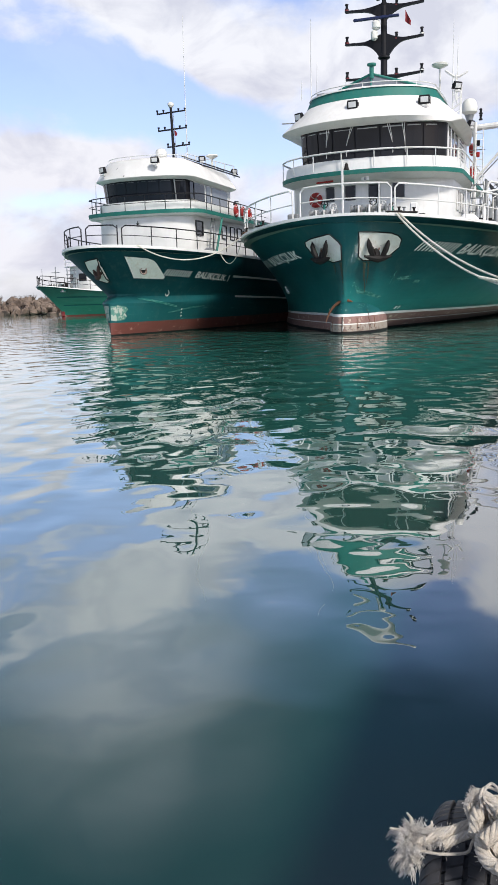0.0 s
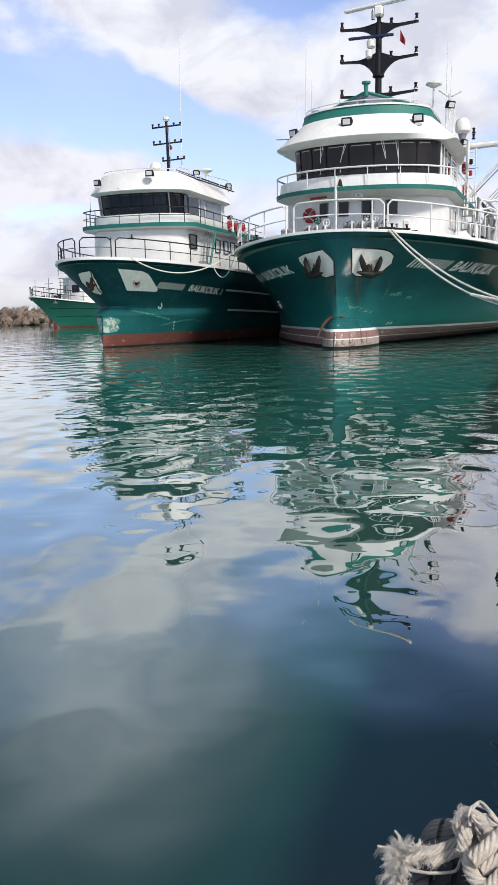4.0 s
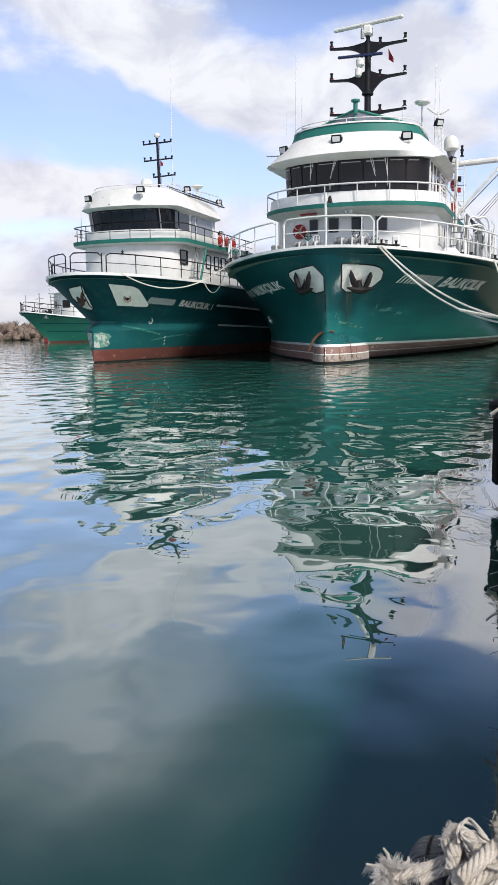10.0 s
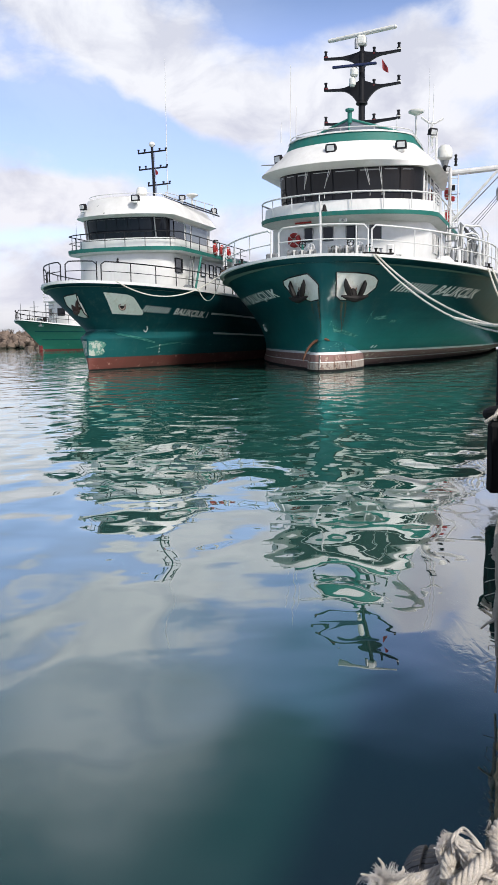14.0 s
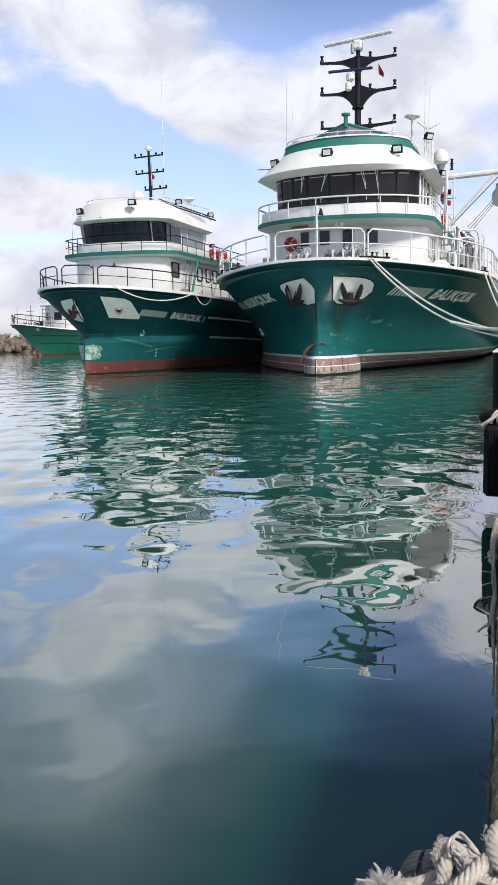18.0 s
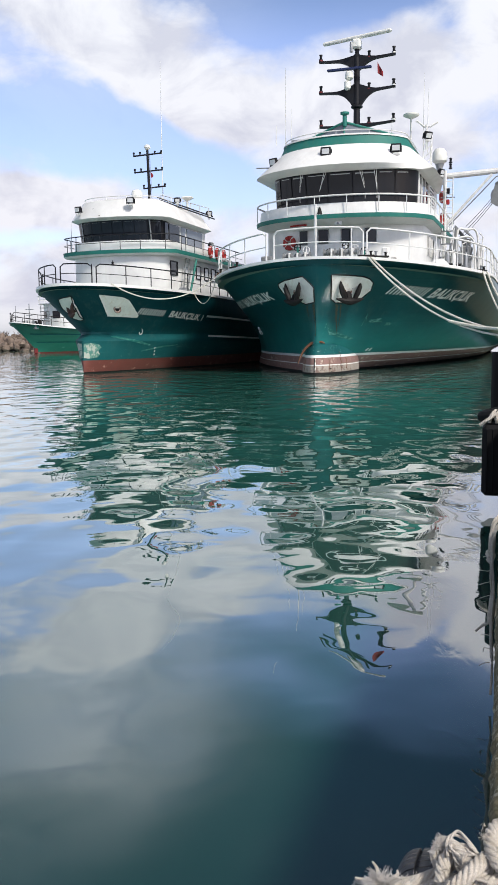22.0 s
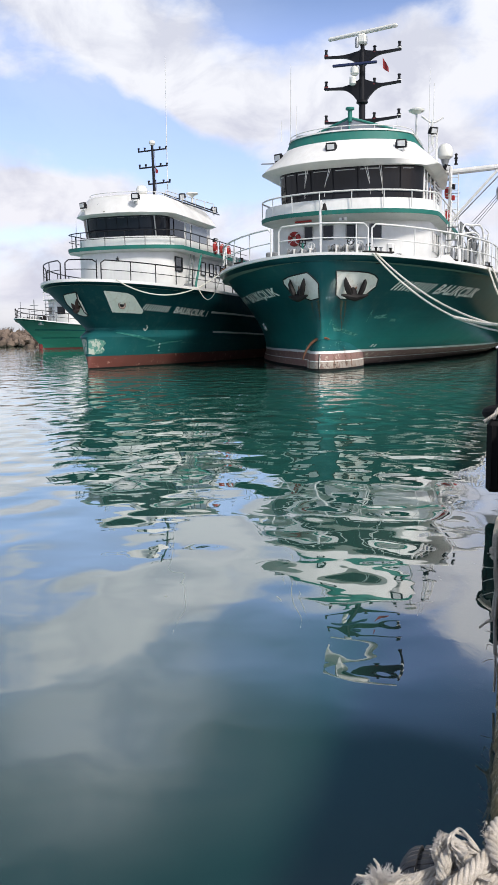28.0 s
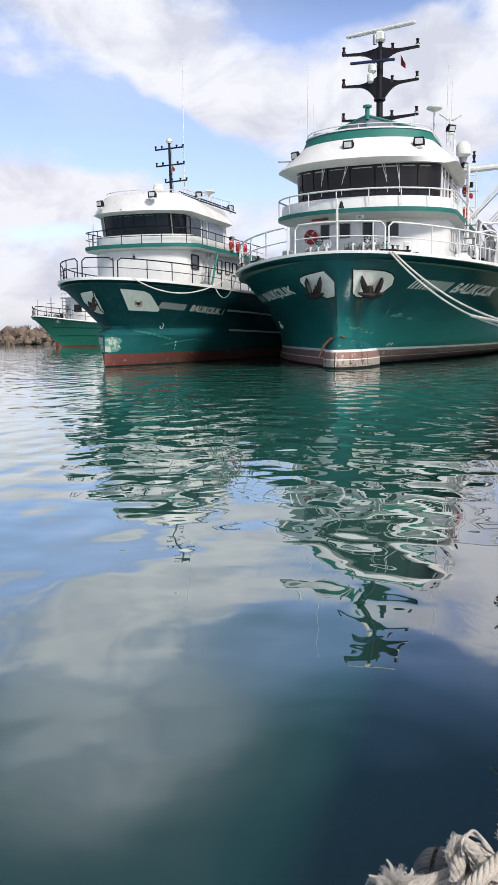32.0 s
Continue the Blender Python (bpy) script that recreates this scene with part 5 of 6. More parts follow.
    for k in range(4):
        part("gas_bottle", Geo().lathe([(0.11, 4.2), (0.11, 5.2), (0.07, 5.35), (0.03, 5.42)], (4.35 + 0.25 * k, 8.3 + 0.35 * k, 0), 12), (STEEL, WHITE_TUBE, NET_GREY, STEEL)[k], ship, "upright gas bottle")
    part("control_stand", Geo().box((4.75, 9.0, 4.9), (0.35, 0.3, 1.1), 0.05).tube([(4.75, 9.0, 5.4), (4.75, 9.0, 5.9)], 0.04), NET_GREY, ship, "grey control stand")
    part("net_bin", Geo().box((4.8, 10.6, 4.5), (0.9, 1.0, 0.8), 0.15), NET_GREY, ship, "grey gear bin")
    part("vent_pipe", Geo().lathe([(0.13, 4.0), (0.13, 5.9), (0.17, 5.92), (0.17, 6.0)], (5.55, 13.0, 0), 12), WHITE_TUBE, ship)
    stair = part("stair", Geo().tube([(3.95, 8.2, 4.3), (3.95, 9.6, 6.6)], 0.04).tube([(4.5, 8.2, 4.3), (4.5, 9.6, 6.6)], 0.04), STEEL, ship, "steel stair to the bridge deck")
    for k in range(7):
        part("tread", Geo().box((4.22, 8.35 + k * 0.2, 4.55 + k * 0.32), (0.55, 0.22, 0.04), 0.01), STEEL, stair)
    return ship, H


ship, HULL = big_vessel()


def flag_at(ship):
    g = Geo()
    rows_ = [[Vector((0.02 + 0.26 * u, 0.04 * math.sin(u * 5 + v), 0.50 * v * (1 - 0.55 * u) - 0.22 * u)) for u in [i / 8 for i in range(9)]] for v in (0.0, 0.5, 1.0)]
    f = solo("flag", g.rows(rows_), DARK_RED, "small red flag hanging on a halyard", "flag", ship.matrix_basis @ pose(0.98, 8.3, 13.75))
    return f


flag = flag_at(ship)


# ---- the smaller fishing vessel ----
def second_vessel():
    ship2 = thing("fishing_vessel", "smaller dark green and white fishing vessel with black rails", "fishing boat", pose(-7.75, 37.0, 0, 0, 0, -17), group="moored boats")
    H = Hull(31, 3.85, 7.5, 3.90, 3.55, 6.0, 4.2, 3.6, 20, 0.95, 0.8, 0.5, (0.38, 1.32), -0.08, 0.0, 0.38)
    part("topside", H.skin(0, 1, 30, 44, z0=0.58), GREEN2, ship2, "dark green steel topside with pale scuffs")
    part("boot_top", H.skin(0, 1, 4, 44, z0=0.06, z1=0.58), RED_OXIDE, ship2, "rust-red boot-top paint")
    part("weed_line", H.skin(0, 1, 2, 44, z0=-0.1, z1=0.06), IRON, ship2, "dark weed line at the water")
    part("hull_bottom", H.skin(0, 1, 3, 44, z0=-0.9, z1=-0.1), RED_OXIDE, ship2, "rust-red bottom paint")
    for side in (1, -1):
        part("worn_stem", shape_decal(H, [(1.322, 0.70), (1.45, 0.66), (1.83, 0.70), (1.94, 0.84), (1.83, 1.00), (1.96, 1.16), (1.85, 1.28), (1.55, 1.36), (1.325, 1.33)], side, 0.012), WORN, ship2, "stem foot with scraped-off paint")
    part("chin_scuff", shape_decal(H, [(2.6, 1.72), (3.3, 1.55), (4.6, 1.25), (4.6, 1.18), (3.2, 1.44), (2.6, 1.60)], 1, 0.008), SCUFF, ship2, "pale scrape along the bow")
    part("chin_scuff", shape_decal(H, [(4.2, 0.98), (5.6, 1.18), (6.6, 1.22), (6.6, 1.18), (5.5, 1.08), (4.2, 0.92)], 1, 0.008), SCUFF, ship2, "pale scrape along the bow")
    left, right = H.edge(-26, 0, 0.05, -0.2, 0.8), H.edge(0, 26, 0.05, -0.2, 0.8)
    part("foredeck", Geo().rows([left[::-1], right]), DECK, ship2, "dark painted deck")
    cap = []
    for a in [x * 0.5 for x in range(-56, 57)]:
        o, i_ = H.along(a, -0.05), H.along(a, 0.14)
        cap.append([o + Vector((0, 0, -0.07)), o + Vector((0, 0, 0.05)), i_ + Vector((0, 0, 0.05)), i_ + Vector((0, 0, -0.07))])
    part("bulwark_cap", Geo().rows(cap, loop=True), WHITE, ship2, "white capping rail on the bulwark")
    for a0, a1 in ((-26, -10), (-9.6, -4.8), (-4.6, -0.65), (-0.35, 1.15), (1.35, 13.0), (13.3, 26)):
        railing(ship2, H.edge(a0, a1, 0.12, 0.05), 0.82, 2, 0.022, 0.022, BLACK, 1.35, label="black tubular deck rail")
    # markings
    lettering(H, ship2, "", 1, 3.0, 4.58, 2.65, 2.55, 0.27, bars=6, slant=-0.20)
    lettering(H, ship2, "BALIKÇILIK. I", 1, 4.92, 7.75, 2.55, 2.38, 0.27, slant=-0.14)
    part("side_stripe", decal(H, [(8.0, 2.56), (18.0, 2.36), (18.0, 2.45), (8.0, 2.66)], 1, 0.03, 10), LETTER, ship2, "white rubbing stripe")
    part("side_stripe", decal(H, [(9.2, 1.57), (20.0, 1.32), (20.0, 1.41), (9.2, 1.67)], 1, 0.03, 10), LETTER, ship2, "white rubbing stripe")
    pk = part("hawse_plate", shape_decal(H, [(0.85, 3.45), (1.69, 3.36), (2.05, 3.25), (2.4, 3.05), (3.2, 2.58), (3.22, 2.48), (1.96, 2.54)], 1, 0.02), POCKET, ship2, "white hawse plate with an empty pipe")
    c = H.at(1.97, 2.86, 1, 0.07)
    q_ = (H.at(2.2, 2.86, 1, 0.07) - c).normalized()
    part("hawse_pipe", Geo().tube([c + q_ * 0.15 * math.cos(a) + Vector((0, 0, 0.15 * math.sin(a))) for a in [2 * math.pi * i / 16 for i in range(16)]], 0.045, 6, closed=True), BARE, pk, "rusty hawse pipe rim")
    part("pipe_mouth", Geo().put([c - Vector((0.02, -0.02, 0)) + q_ * 0.15 * math.cos(a) + Vector((0, 0, 0.15 * math.sin(a))) for a in [2 * math.pi * i / 16 for i in range(16)]], [tuple(range(16))]), IRON, pk)
    anchor_pocket(ship2, H, [(0.90, 3.30), (0.45, 3.40), (0.62, 3.05), (1.15, 2.55), (1.65, 2.36), (1.80, 2.48), (1.50, 2.93)], -1, (1.25, 2.70), 0.62, ANCHOR_RUST)
    for k in range(3):
        part("draught_mark", decal(H, [(5.12 - 0.08 * k, 0.72 + 0.16 * k), (5.19 - 0.08 * k, 0.72 + 0.16 * k), (5.19 - 0.08 * k, 0.79 + 0.16 * k), (5.12 - 0.08 * k, 0.79 + 0.16 * k)], 1, 0.02, 2), LETTER, ship2)
    hook = [H.at(4.12 + 0.08 * math.cos(a), 1.80 + 0.08 * math.sin(a), 1, 0.03) for a in [math.pi * (0.9 + 1.5 * i / 10) for i in range(11)]] + [H.at(4.02, 1.97, 1, 0.03)]
    part("load_mark", Geo().tube(hook, 0.02, 5), LETTER, ship2, "small white hook-shaped mark")
    # lower house
    p0 = outline(4.65, 1.0, 2.50, 15.0, 2.4)
    low = part("deckhouse", house(p0, 3.2, p0, 5.56), WHITE, ship2, "white lower deckhouse")
    for y0_, y1_ in ((5.75, 6.65), (9.3, 10.0), (10.6, 11.25), (11.7, 12.4)):
        t0, t1 = side_t(p0, y1_), side_t(p0, y0_)
        w = part("window", pane_on(p0, p0, t0, t1, 4.60, 5.25, 0.02, 2), GLASS if y0_ < 7 else LAMP_GLASS, low)
        part("window_frame", frame_on(p0, p0, t0, t1, 4.60, 5.25, 0.035, 0.03, 2), BLACK, w)
    p1 = outline(4.35, 1.1, 3.03, 16.0, 2.3)
    part("bridge_deck", house(grown(p1, -0.10), 5.48, p1, 5.56), WHITE, ship2, "white overhanging bridge deck")
    part("deck_band", house(p1, 5.562, grown(p1, 0.02), 5.74), TRIM, ship2, "green band along the bridge deck edge")
    p2 = outline(4.75, 1.0, 2.55, 12.0, 2.3)
    part("bridge_front", house(p2, 5.74, p2, 6.20), WHITE, ship2, "white bridge front below the windows")
    line = [Vector((x, y, 5.74)) for x, y in grown(p1, -0.05)]
    fine = []
    for a, b in zip(line, line[1:]):
        k = max(1, int((b - a).length / 0.6))
        fine += [a.lerp(b, i / k) for i in range(k)]
    railing(ship2, fine + [line[-1]], 0.70, 2, 0.018, 0.020, BLACK, 1.1, ends=False, label="black bridge deck rail")
    p3 = outline(4.95, 0.9, 2.18, 11.5, 2.6)
    p3t = outline(4.75, 0.9, 2.22, 11.5, 2.6)
    br = part("bridge", house(p3, 6.1, p3t, 7.2), BLACK, ship2, "dark bridge window band")
    edges = [2.12, 1.6, 1.05, 0.5, -0.05, -0.6, -1.15, -1.7, -2.14]
    for xa, xb in zip(edges, edges[1:]):
        t0, t1 = t_at(p3, xa - 0.012), t_at(p3, xb + 0.012)
        w = part("bridge_window", pane_on(p3, p3t, t0, t1, 6.16, 7.12, 0.03), GLASS, br, "dark tinted bridge window")
        part("blind", pane_on(p3, p3t, t0 + 0.004, t1 - 0.004, 7.00, 7.08, 0.036), CURTAIN, w)
    for x_ in (1.74, -1.78):
        pa, pb = lerp_plan(p3, t_at(p3, x_))[0], lerp_plan(p3t, t_at(p3t, x_))[0]
        part("window_post", Geo().tube([(pa.x * 1.02, pa.y - 0.04, 6.12), (pb.x * 1.02, pb.y - 0.04, 7.16)], 0.035, 6), STEEL, br, "grey corner post of the windows")
    part("side_wall", Geo().box((2.2, 9.0, 6.5), (0.08, 5.2, 1.6), 0.02), WHITE, br, "white side wall of the bridge")
    for y0_, y1_, z0_ in ((5.80, 6.2, 6.3), (6.35, 7.70, 6.3), (7.95, 8.5, 5.8), (8.75, 11.0, 6.2)):
        part("bridge_window", Geo().box((2.25, (y0_ + y1_) / 2, (z0_ + 7.10) / 2), (0.05, y1_ - y0_, 7.10 - z0_), 0.01), GLASS if y0_ < 6.4 else PALE_GLASS, br, "pale reflecting side window of the bridge")
    v0 = outline(4.42, 1.25, 2.62, 11.6, 2.3)
    v1 = outline(4.75, 1.1, 2.08, 11.4, 2.3)
    part("visor", house(grown(p3t, 0.1), 7.16, v0, 7.28), WHITE, ship2, "white underside of the bridge visor")
    part("visor_face", house(v0, 7.282, v1, 8.10), WHITE, ship2, "white sloping bridge visor")
    part("roof", house(v1, 8.102, grown(v1, -0.1), 8.16), WHITE, ship2, "white bridge roof")
    line = [Vector((x, y, 8.15)) for x, y in grown(v1, -0.12)]
    fine = []
    for a, b in zip(line, line[1:]):
        k = max(1, int((b - a).length / 0.6))
        fine += [a.lerp(b, i / k) for i in range(k)]
    railing(ship2, fine + [line[-1]], 0.14, 1, 0.012, 0.014, WHITE_TUBE, 1.0, ends=False, label="low white roof rail")
    floodlight(ship2, (-1.72, 4.60, 7.72), (-0.35, -1, -0.1), 0.36)
    floodlight(ship2, (1.10, 4.46, 7.98), (0.2, -1, -0.1), 0.36)
    floodlight(ship2, (2.15, 7.8, 8.42), (0.3, -0.9, -0.4), 0.30)
    floodlight(ship2, (2.5, 11.6, 8.25), (0.5, -0.9, -0.3), 0.30)
    floodlight(ship2, (2.5, 11.8, 6.6), (0.8, -0.6, -0.3), 0.26)
    mast = part("mast", Geo().tube([(0.05, 9.2, 8.1), (0.04, 9.2, 9.2), (-0.02, 9.2, 11.3)], [0.09, 0.08, 0.065], 10), BLACK, ship2, "slim black signal mast")
    for z, x0 in ((11.02, -0.02), (10.18, 0.02), (9.34, 0.16)):
        a = -0.80 if z > 9.5 else -0.45
        arm = part("yard", Geo().tube([(x0 + a, 9.2, z), (x0 + 0.80, 9.2, z + 0.06)], 0.04, 6), BLACK, mast, "black yard with lamps")
        for x in ((a + 0.03), a + 0.38, 0.42, 0.77):
            part("signal_lamp", Geo().lathe([(0.04, 0), (0.04, 0.10), (0.06, 0.11), (0.06, 0.17)], (x0 + x, 9.2, z + 0.02), 8), BLACK, arm)
    part("gps_dome", Geo().lathe([(0.1, 0), (0.17, 0.1), (0.16, 0.2), (0.06, 0.26)], (-0.02, 9.2, 11.3), 12), CREAM, mast)
    part("halyard", Geo().tube([(0.12, 9.15, 11.0), (0.25, 9.1, 8.3)], 0.012, 4), NET_GREY, mast)
    part("pennant", Geo().rows([[(0.17, 9.12, 10.15), (0.17, 9.12, 9.85)], [(0.26, 9.10, 10.08), (0.26, 9.10, 9.86)], [(0.32, 9.12, 10.0), (0.32, 9.12, 9.88)]]), DARK_RED, mast, "small red pennant")
    for x0_, z0_, x1_, z1_ in ((-1.02, 7.72, -0.82, 7.92), (-0.86, 7.90, -0.68, 7.97), (0.06, 7.86, 0.12, 7.72)):
        a_, n_ = lerp_plan(v0, t_at(v0, x0_))
        b_, _ = lerp_plan(v0, t_at(v0, x1_))
        up_ = lambda z_: (z_ - 7.38) * 0.62
        part("visor_scuff", Geo().tube([(x0_, a_.y + up_(z0_) - 0.01, z0_), (x1_, b_.y + up_(z1_) - 0.01, z1_)], 0.016, 5), NET_GREY, ship2, "grey scuff on the visor")
    part("visor_lamp", Geo().box((-0.55, 4.52, 7.34), (0.10, 0.10, 0.10), 0.02), BLACK, ship2)
    dome = part("radome", Geo().lathe([(0.20, 8.72), (0.29, 8.78), (0.29, 8.98), (0.22, 9.12), (0.08, 9.17)], (-0.32, 8.4, 0), 16), CREAM, ship2, "white radar dome on the roof")
    part("pedestal", Geo().lathe([(0.20, 8.1), (0.16, 8.74)], (-0.32, 8.4, 0), 12), CREAM, dome)
    part("dish", Geo().lathe([(0.05, 8.62), (0.34, 8.78), (0.30, 8.84), (0.08, 8.84)], (2.0, 9.6, 0), 14).tube([(2.0, 9.6, 8.1), (2.0, 9.6, 8.7)], 0.06), CREAM, ship2, "white saucer aerial")
    whip(ship2, (0.72, 9.4, 8.1), 7.6, 0.03)
    whip(ship2, (-2.9, 6.0, 5.5), 1.9)
    rack = part("roof_rack", Geo().tube([(1.75, 6.2, 8.34), (2.55, 12.0, 8.12)], 0.034).tube([(1.85, 6.2, 8.20), (2.65, 12.0, 7.98)], 0.034), BLACK, ship2, "black pipe rack along the roof edge")
    for k in range(6):
        part("rack_post", bar((1.8 + k * 0.14, 6.5 + k * 1.0, 8.05), (1.8 + k * 0.14, 6.5 + k * 1.0, 8.5), 0.02), WHITE_TUBE, rack)
    part("rack_rail", Geo().tube([(1.8, 6.5, 8.5), (2.5, 11.5, 8.5)], 0.02), WHITE_TUBE, rack)
    for k in range(3):
        life_ring(ship2, (3.06, 10.1 + k * 1.1, 6.02), (1, 0.12, 0), 0.33, 0.085)
    winch(ship2, (0.2, 2.8, 3.42), 0.7)
    part("star_emblem", Geo().tube([(0, 4.62, 5.02), (0, 4.62, 5.26)], 0.02, 5).tube([(-0.10, 4.62, 5.05), (0, 4.62, 5.15), (0.10, 4.62, 5.05)], 0.018, 5).tube([(-0.07, 4.62, 5.17), (0.07, 4.62, 5.17)], 0.015, 5), BLACK, ship2, "small black emblem on the deckhouse")
    lad = part("deck_ladder", Geo().tube([(2.75, 6.75, 3.6), (2.75, 7.3, 5.5)], 0.03).tube([(2.75, 7.2, 3.6), (2.75, 7.75, 5.5)], 0.03), STEEL, ship2, "steel deck ladder")
    for k in range(6):
        part("rung", bar((2.75, 6.84 + k * 0.081, 3.9 + k * 0.28), (2.75, 7.29 + k * 0.081, 3.9 + k * 0.28), 0.02), STEEL, lad)
    part("stay_pillar", bar((2.95, 7.2, 3.6), (2.98, 8.15, 5.5), 0.06), TRIM, ship2, "green deck pillar")
    part("gear_heap", Geo().box((3.0, 6.3, 3.80), (0.5, 0.8, 0.35), 0.14), NET_GREY, ship2, "grey heap of gear")
    return ship2, H


ship2, HULL2 = second_vessel()


# ---- the far vessel ----
def far_vessel():
    b = thing("fishing_vessel", "distant light green fishing boat beside the breakwater", "fishing boat", pose(-24.1, 88.0, 0, 0, 0, -38), group="moored boats")
    H = Hull(24, 3.4, 8.0, 3.25, 2.2, 6.0, 3.4, 3.0, 14, 1.1, 0.9)
    part("topside", H.skin(0, 1, 12, 26, z0=0.16), GREEN3, b, "mid-green steel topside")
    part("boot_top", H.skin(0, 1, 4, 26, z0=-0.5, z1=0.16), RED_OXIDE, b, "rust-red boot-top paint")
    left, right = H.edge(-20, 0, 0.05, -0.2, 0.8), H.edge(0, 20, 0.05, -0.2, 0.8)
    part("foredeck", Geo().rows([left[::-1], right]), DECK, b, "painted deck")
    cap = []
    for a in [x * 0.7 for x in range(-28, 29)]:
        o, i_ = H.along(a, -0.05), H.along(a, 0.12)
        cap.append([o + Vector((0, 0, -0.05)), o + Vector((0, 0, 0.05)), i_ + Vector((0, 0, 0.05)), i_ + Vector((0, 0, -0.05))])
    part("bulwark_cap", Geo().rows(cap, loop=True), WHITE, b, "white capping rail")
    part("knuckle", decal(H, [(1.6, 2.0), (14, 1.75), (14, 1.85), (1.6, 2.1)], 1, 0.04, 12), GREEN2, b, "dark knuckle line on the side")
    for a0, a1 in ((-14, -0.4), (0.0, 7.0), (7.4, 16)):
        railing(b, H.edge(a0, a1, 0.12, 0.05), 0.95, 2, 0.03, 0.03, IRON, 1.3, label="dark deck rail")
    p0 = outline(5.0, 0.8, 1.9, 12, 2.5)
    low = part("deckhouse", house(p0, 2.3, p0, 5.2), WHITE, b, "white deckhouse")
    for t0, t1 in ((0.20, 0.25), (0.28, 0.33), (0.42, 0.48), (0.54, 0.60)):
        part("window", pane_on(p0, p0, t0, t1, 3.7, 4.5, 0.03, 2), GLASS, low)
    p1 = outline(4.5, 0.8, 2.2, 12.5, 2.5)
    part("house_roof", house(p1, 5.2, p1, 5.3), WHITE, b, "white deckhouse roof")
    line = [Vector((x, y, 5.3)) for x, y in p1]
    railing(b, line, 0.8, 2, 0.03, 0.03, WHITE_TUBE, 1.0, ends=False, label="white roof rail")
    life_ring(b, (0.9, 4.4, 5.75), (0.5, -1, 0))
    part("fore_mast", Geo().tube([(0, 2.2, 2.8), (0, 2.2, 5.2)], 0.05).tube([(-0.7, 2.2, 4.6), (0.7, 2.2, 4.6)], 0.03).tube([(-0.5, 2.2, 4.0), (0.5, 2.2, 4.0)], 0.03), STEEL, b, "grey foremast with yards")
    part("antenna", bar((-1.5, 1.6, 2.9), (-1.5, 1.6, 5.0), 0.03), STEEL, b)
    winch(b, (0.0, 2.2, 2.9), 0.8)
    rack = part("net_rack", Geo().tube([(0.9, 3.0, 2.6), (0.9, 3.0, 5.0)], 0.05).tube([(1.9, 3.2, 2.6), (1.9, 3.2, 4.9)], 0.05), STEEL, b, "grey pipe rack")
    for k in range(5):
        part("rack_bar", bar((0.75, 3.0, 3.3 + k * 0.36), (2.05, 3.2, 3.3 + k * 0.36), 0.035), STEEL, rack)
    heap = random.Random(9)
    for k in range(12):
        p_ = Vector((heap.uniform(-1.6, 2.2), heap.uniform(1.5, 3.2), 2.75 + heap.uniform(0, 0.5)))
        part("deck_gear", Geo().box(p_, (heap.uniform(0.2, 0.5), heap.uniform(0.2, 0.5), heap.uniform(0.25, 0.7)), 0.06, Matrix.Rotation(heap.uniform(0, 3), 4, "Z")), heap.choice((IRON, STEEL, NET_GREY, TRIM)), b)
    part("stem_fender", Geo().box((-0.1, 2.95, 0.35), (0.40, 0.4, 0.80), 0.12), LAMP_RED, b, "faded red float at the stem")
    for side in (1, -1):
        part("rub_strake", decal(H, [(2.6, 1.15), (14, 1.05), (14, 1.13), (2.6, 1.23)], side, 0.05, 12), GREEN2, b, "dark rubbing strake")
    return b


far_vessel()


# ---- breakwater ----
def rock_mesh(seed, name):
    rng = random.Random(seed)
    bm = bmesh.new()
    bmesh.ops.create_icosphere(bm, subdivisions=2, radius=0.5)
    cuts = [(Vector((rng.uniform(-1, 1), rng.uniform(-1, 1), rng.uniform(-1, 1))).normalized(), rng.uniform(0.20, 0.36)) for _ in range(8)]
    for v in bm.verts:
        for d, lim in cuts:
            over = v.co.dot(d) - lim
            if over > 0:
                v.co -= d * over
        v.co += v.co.normalized() * noise.noise(v.co * 4 + Vector((seed, 0, 0))) * 0.03
    me = bpy.data.meshes.new(name)
    bm.to_mesh(me)
    bm.free()
    me.materials.append(ROCK)
    return me


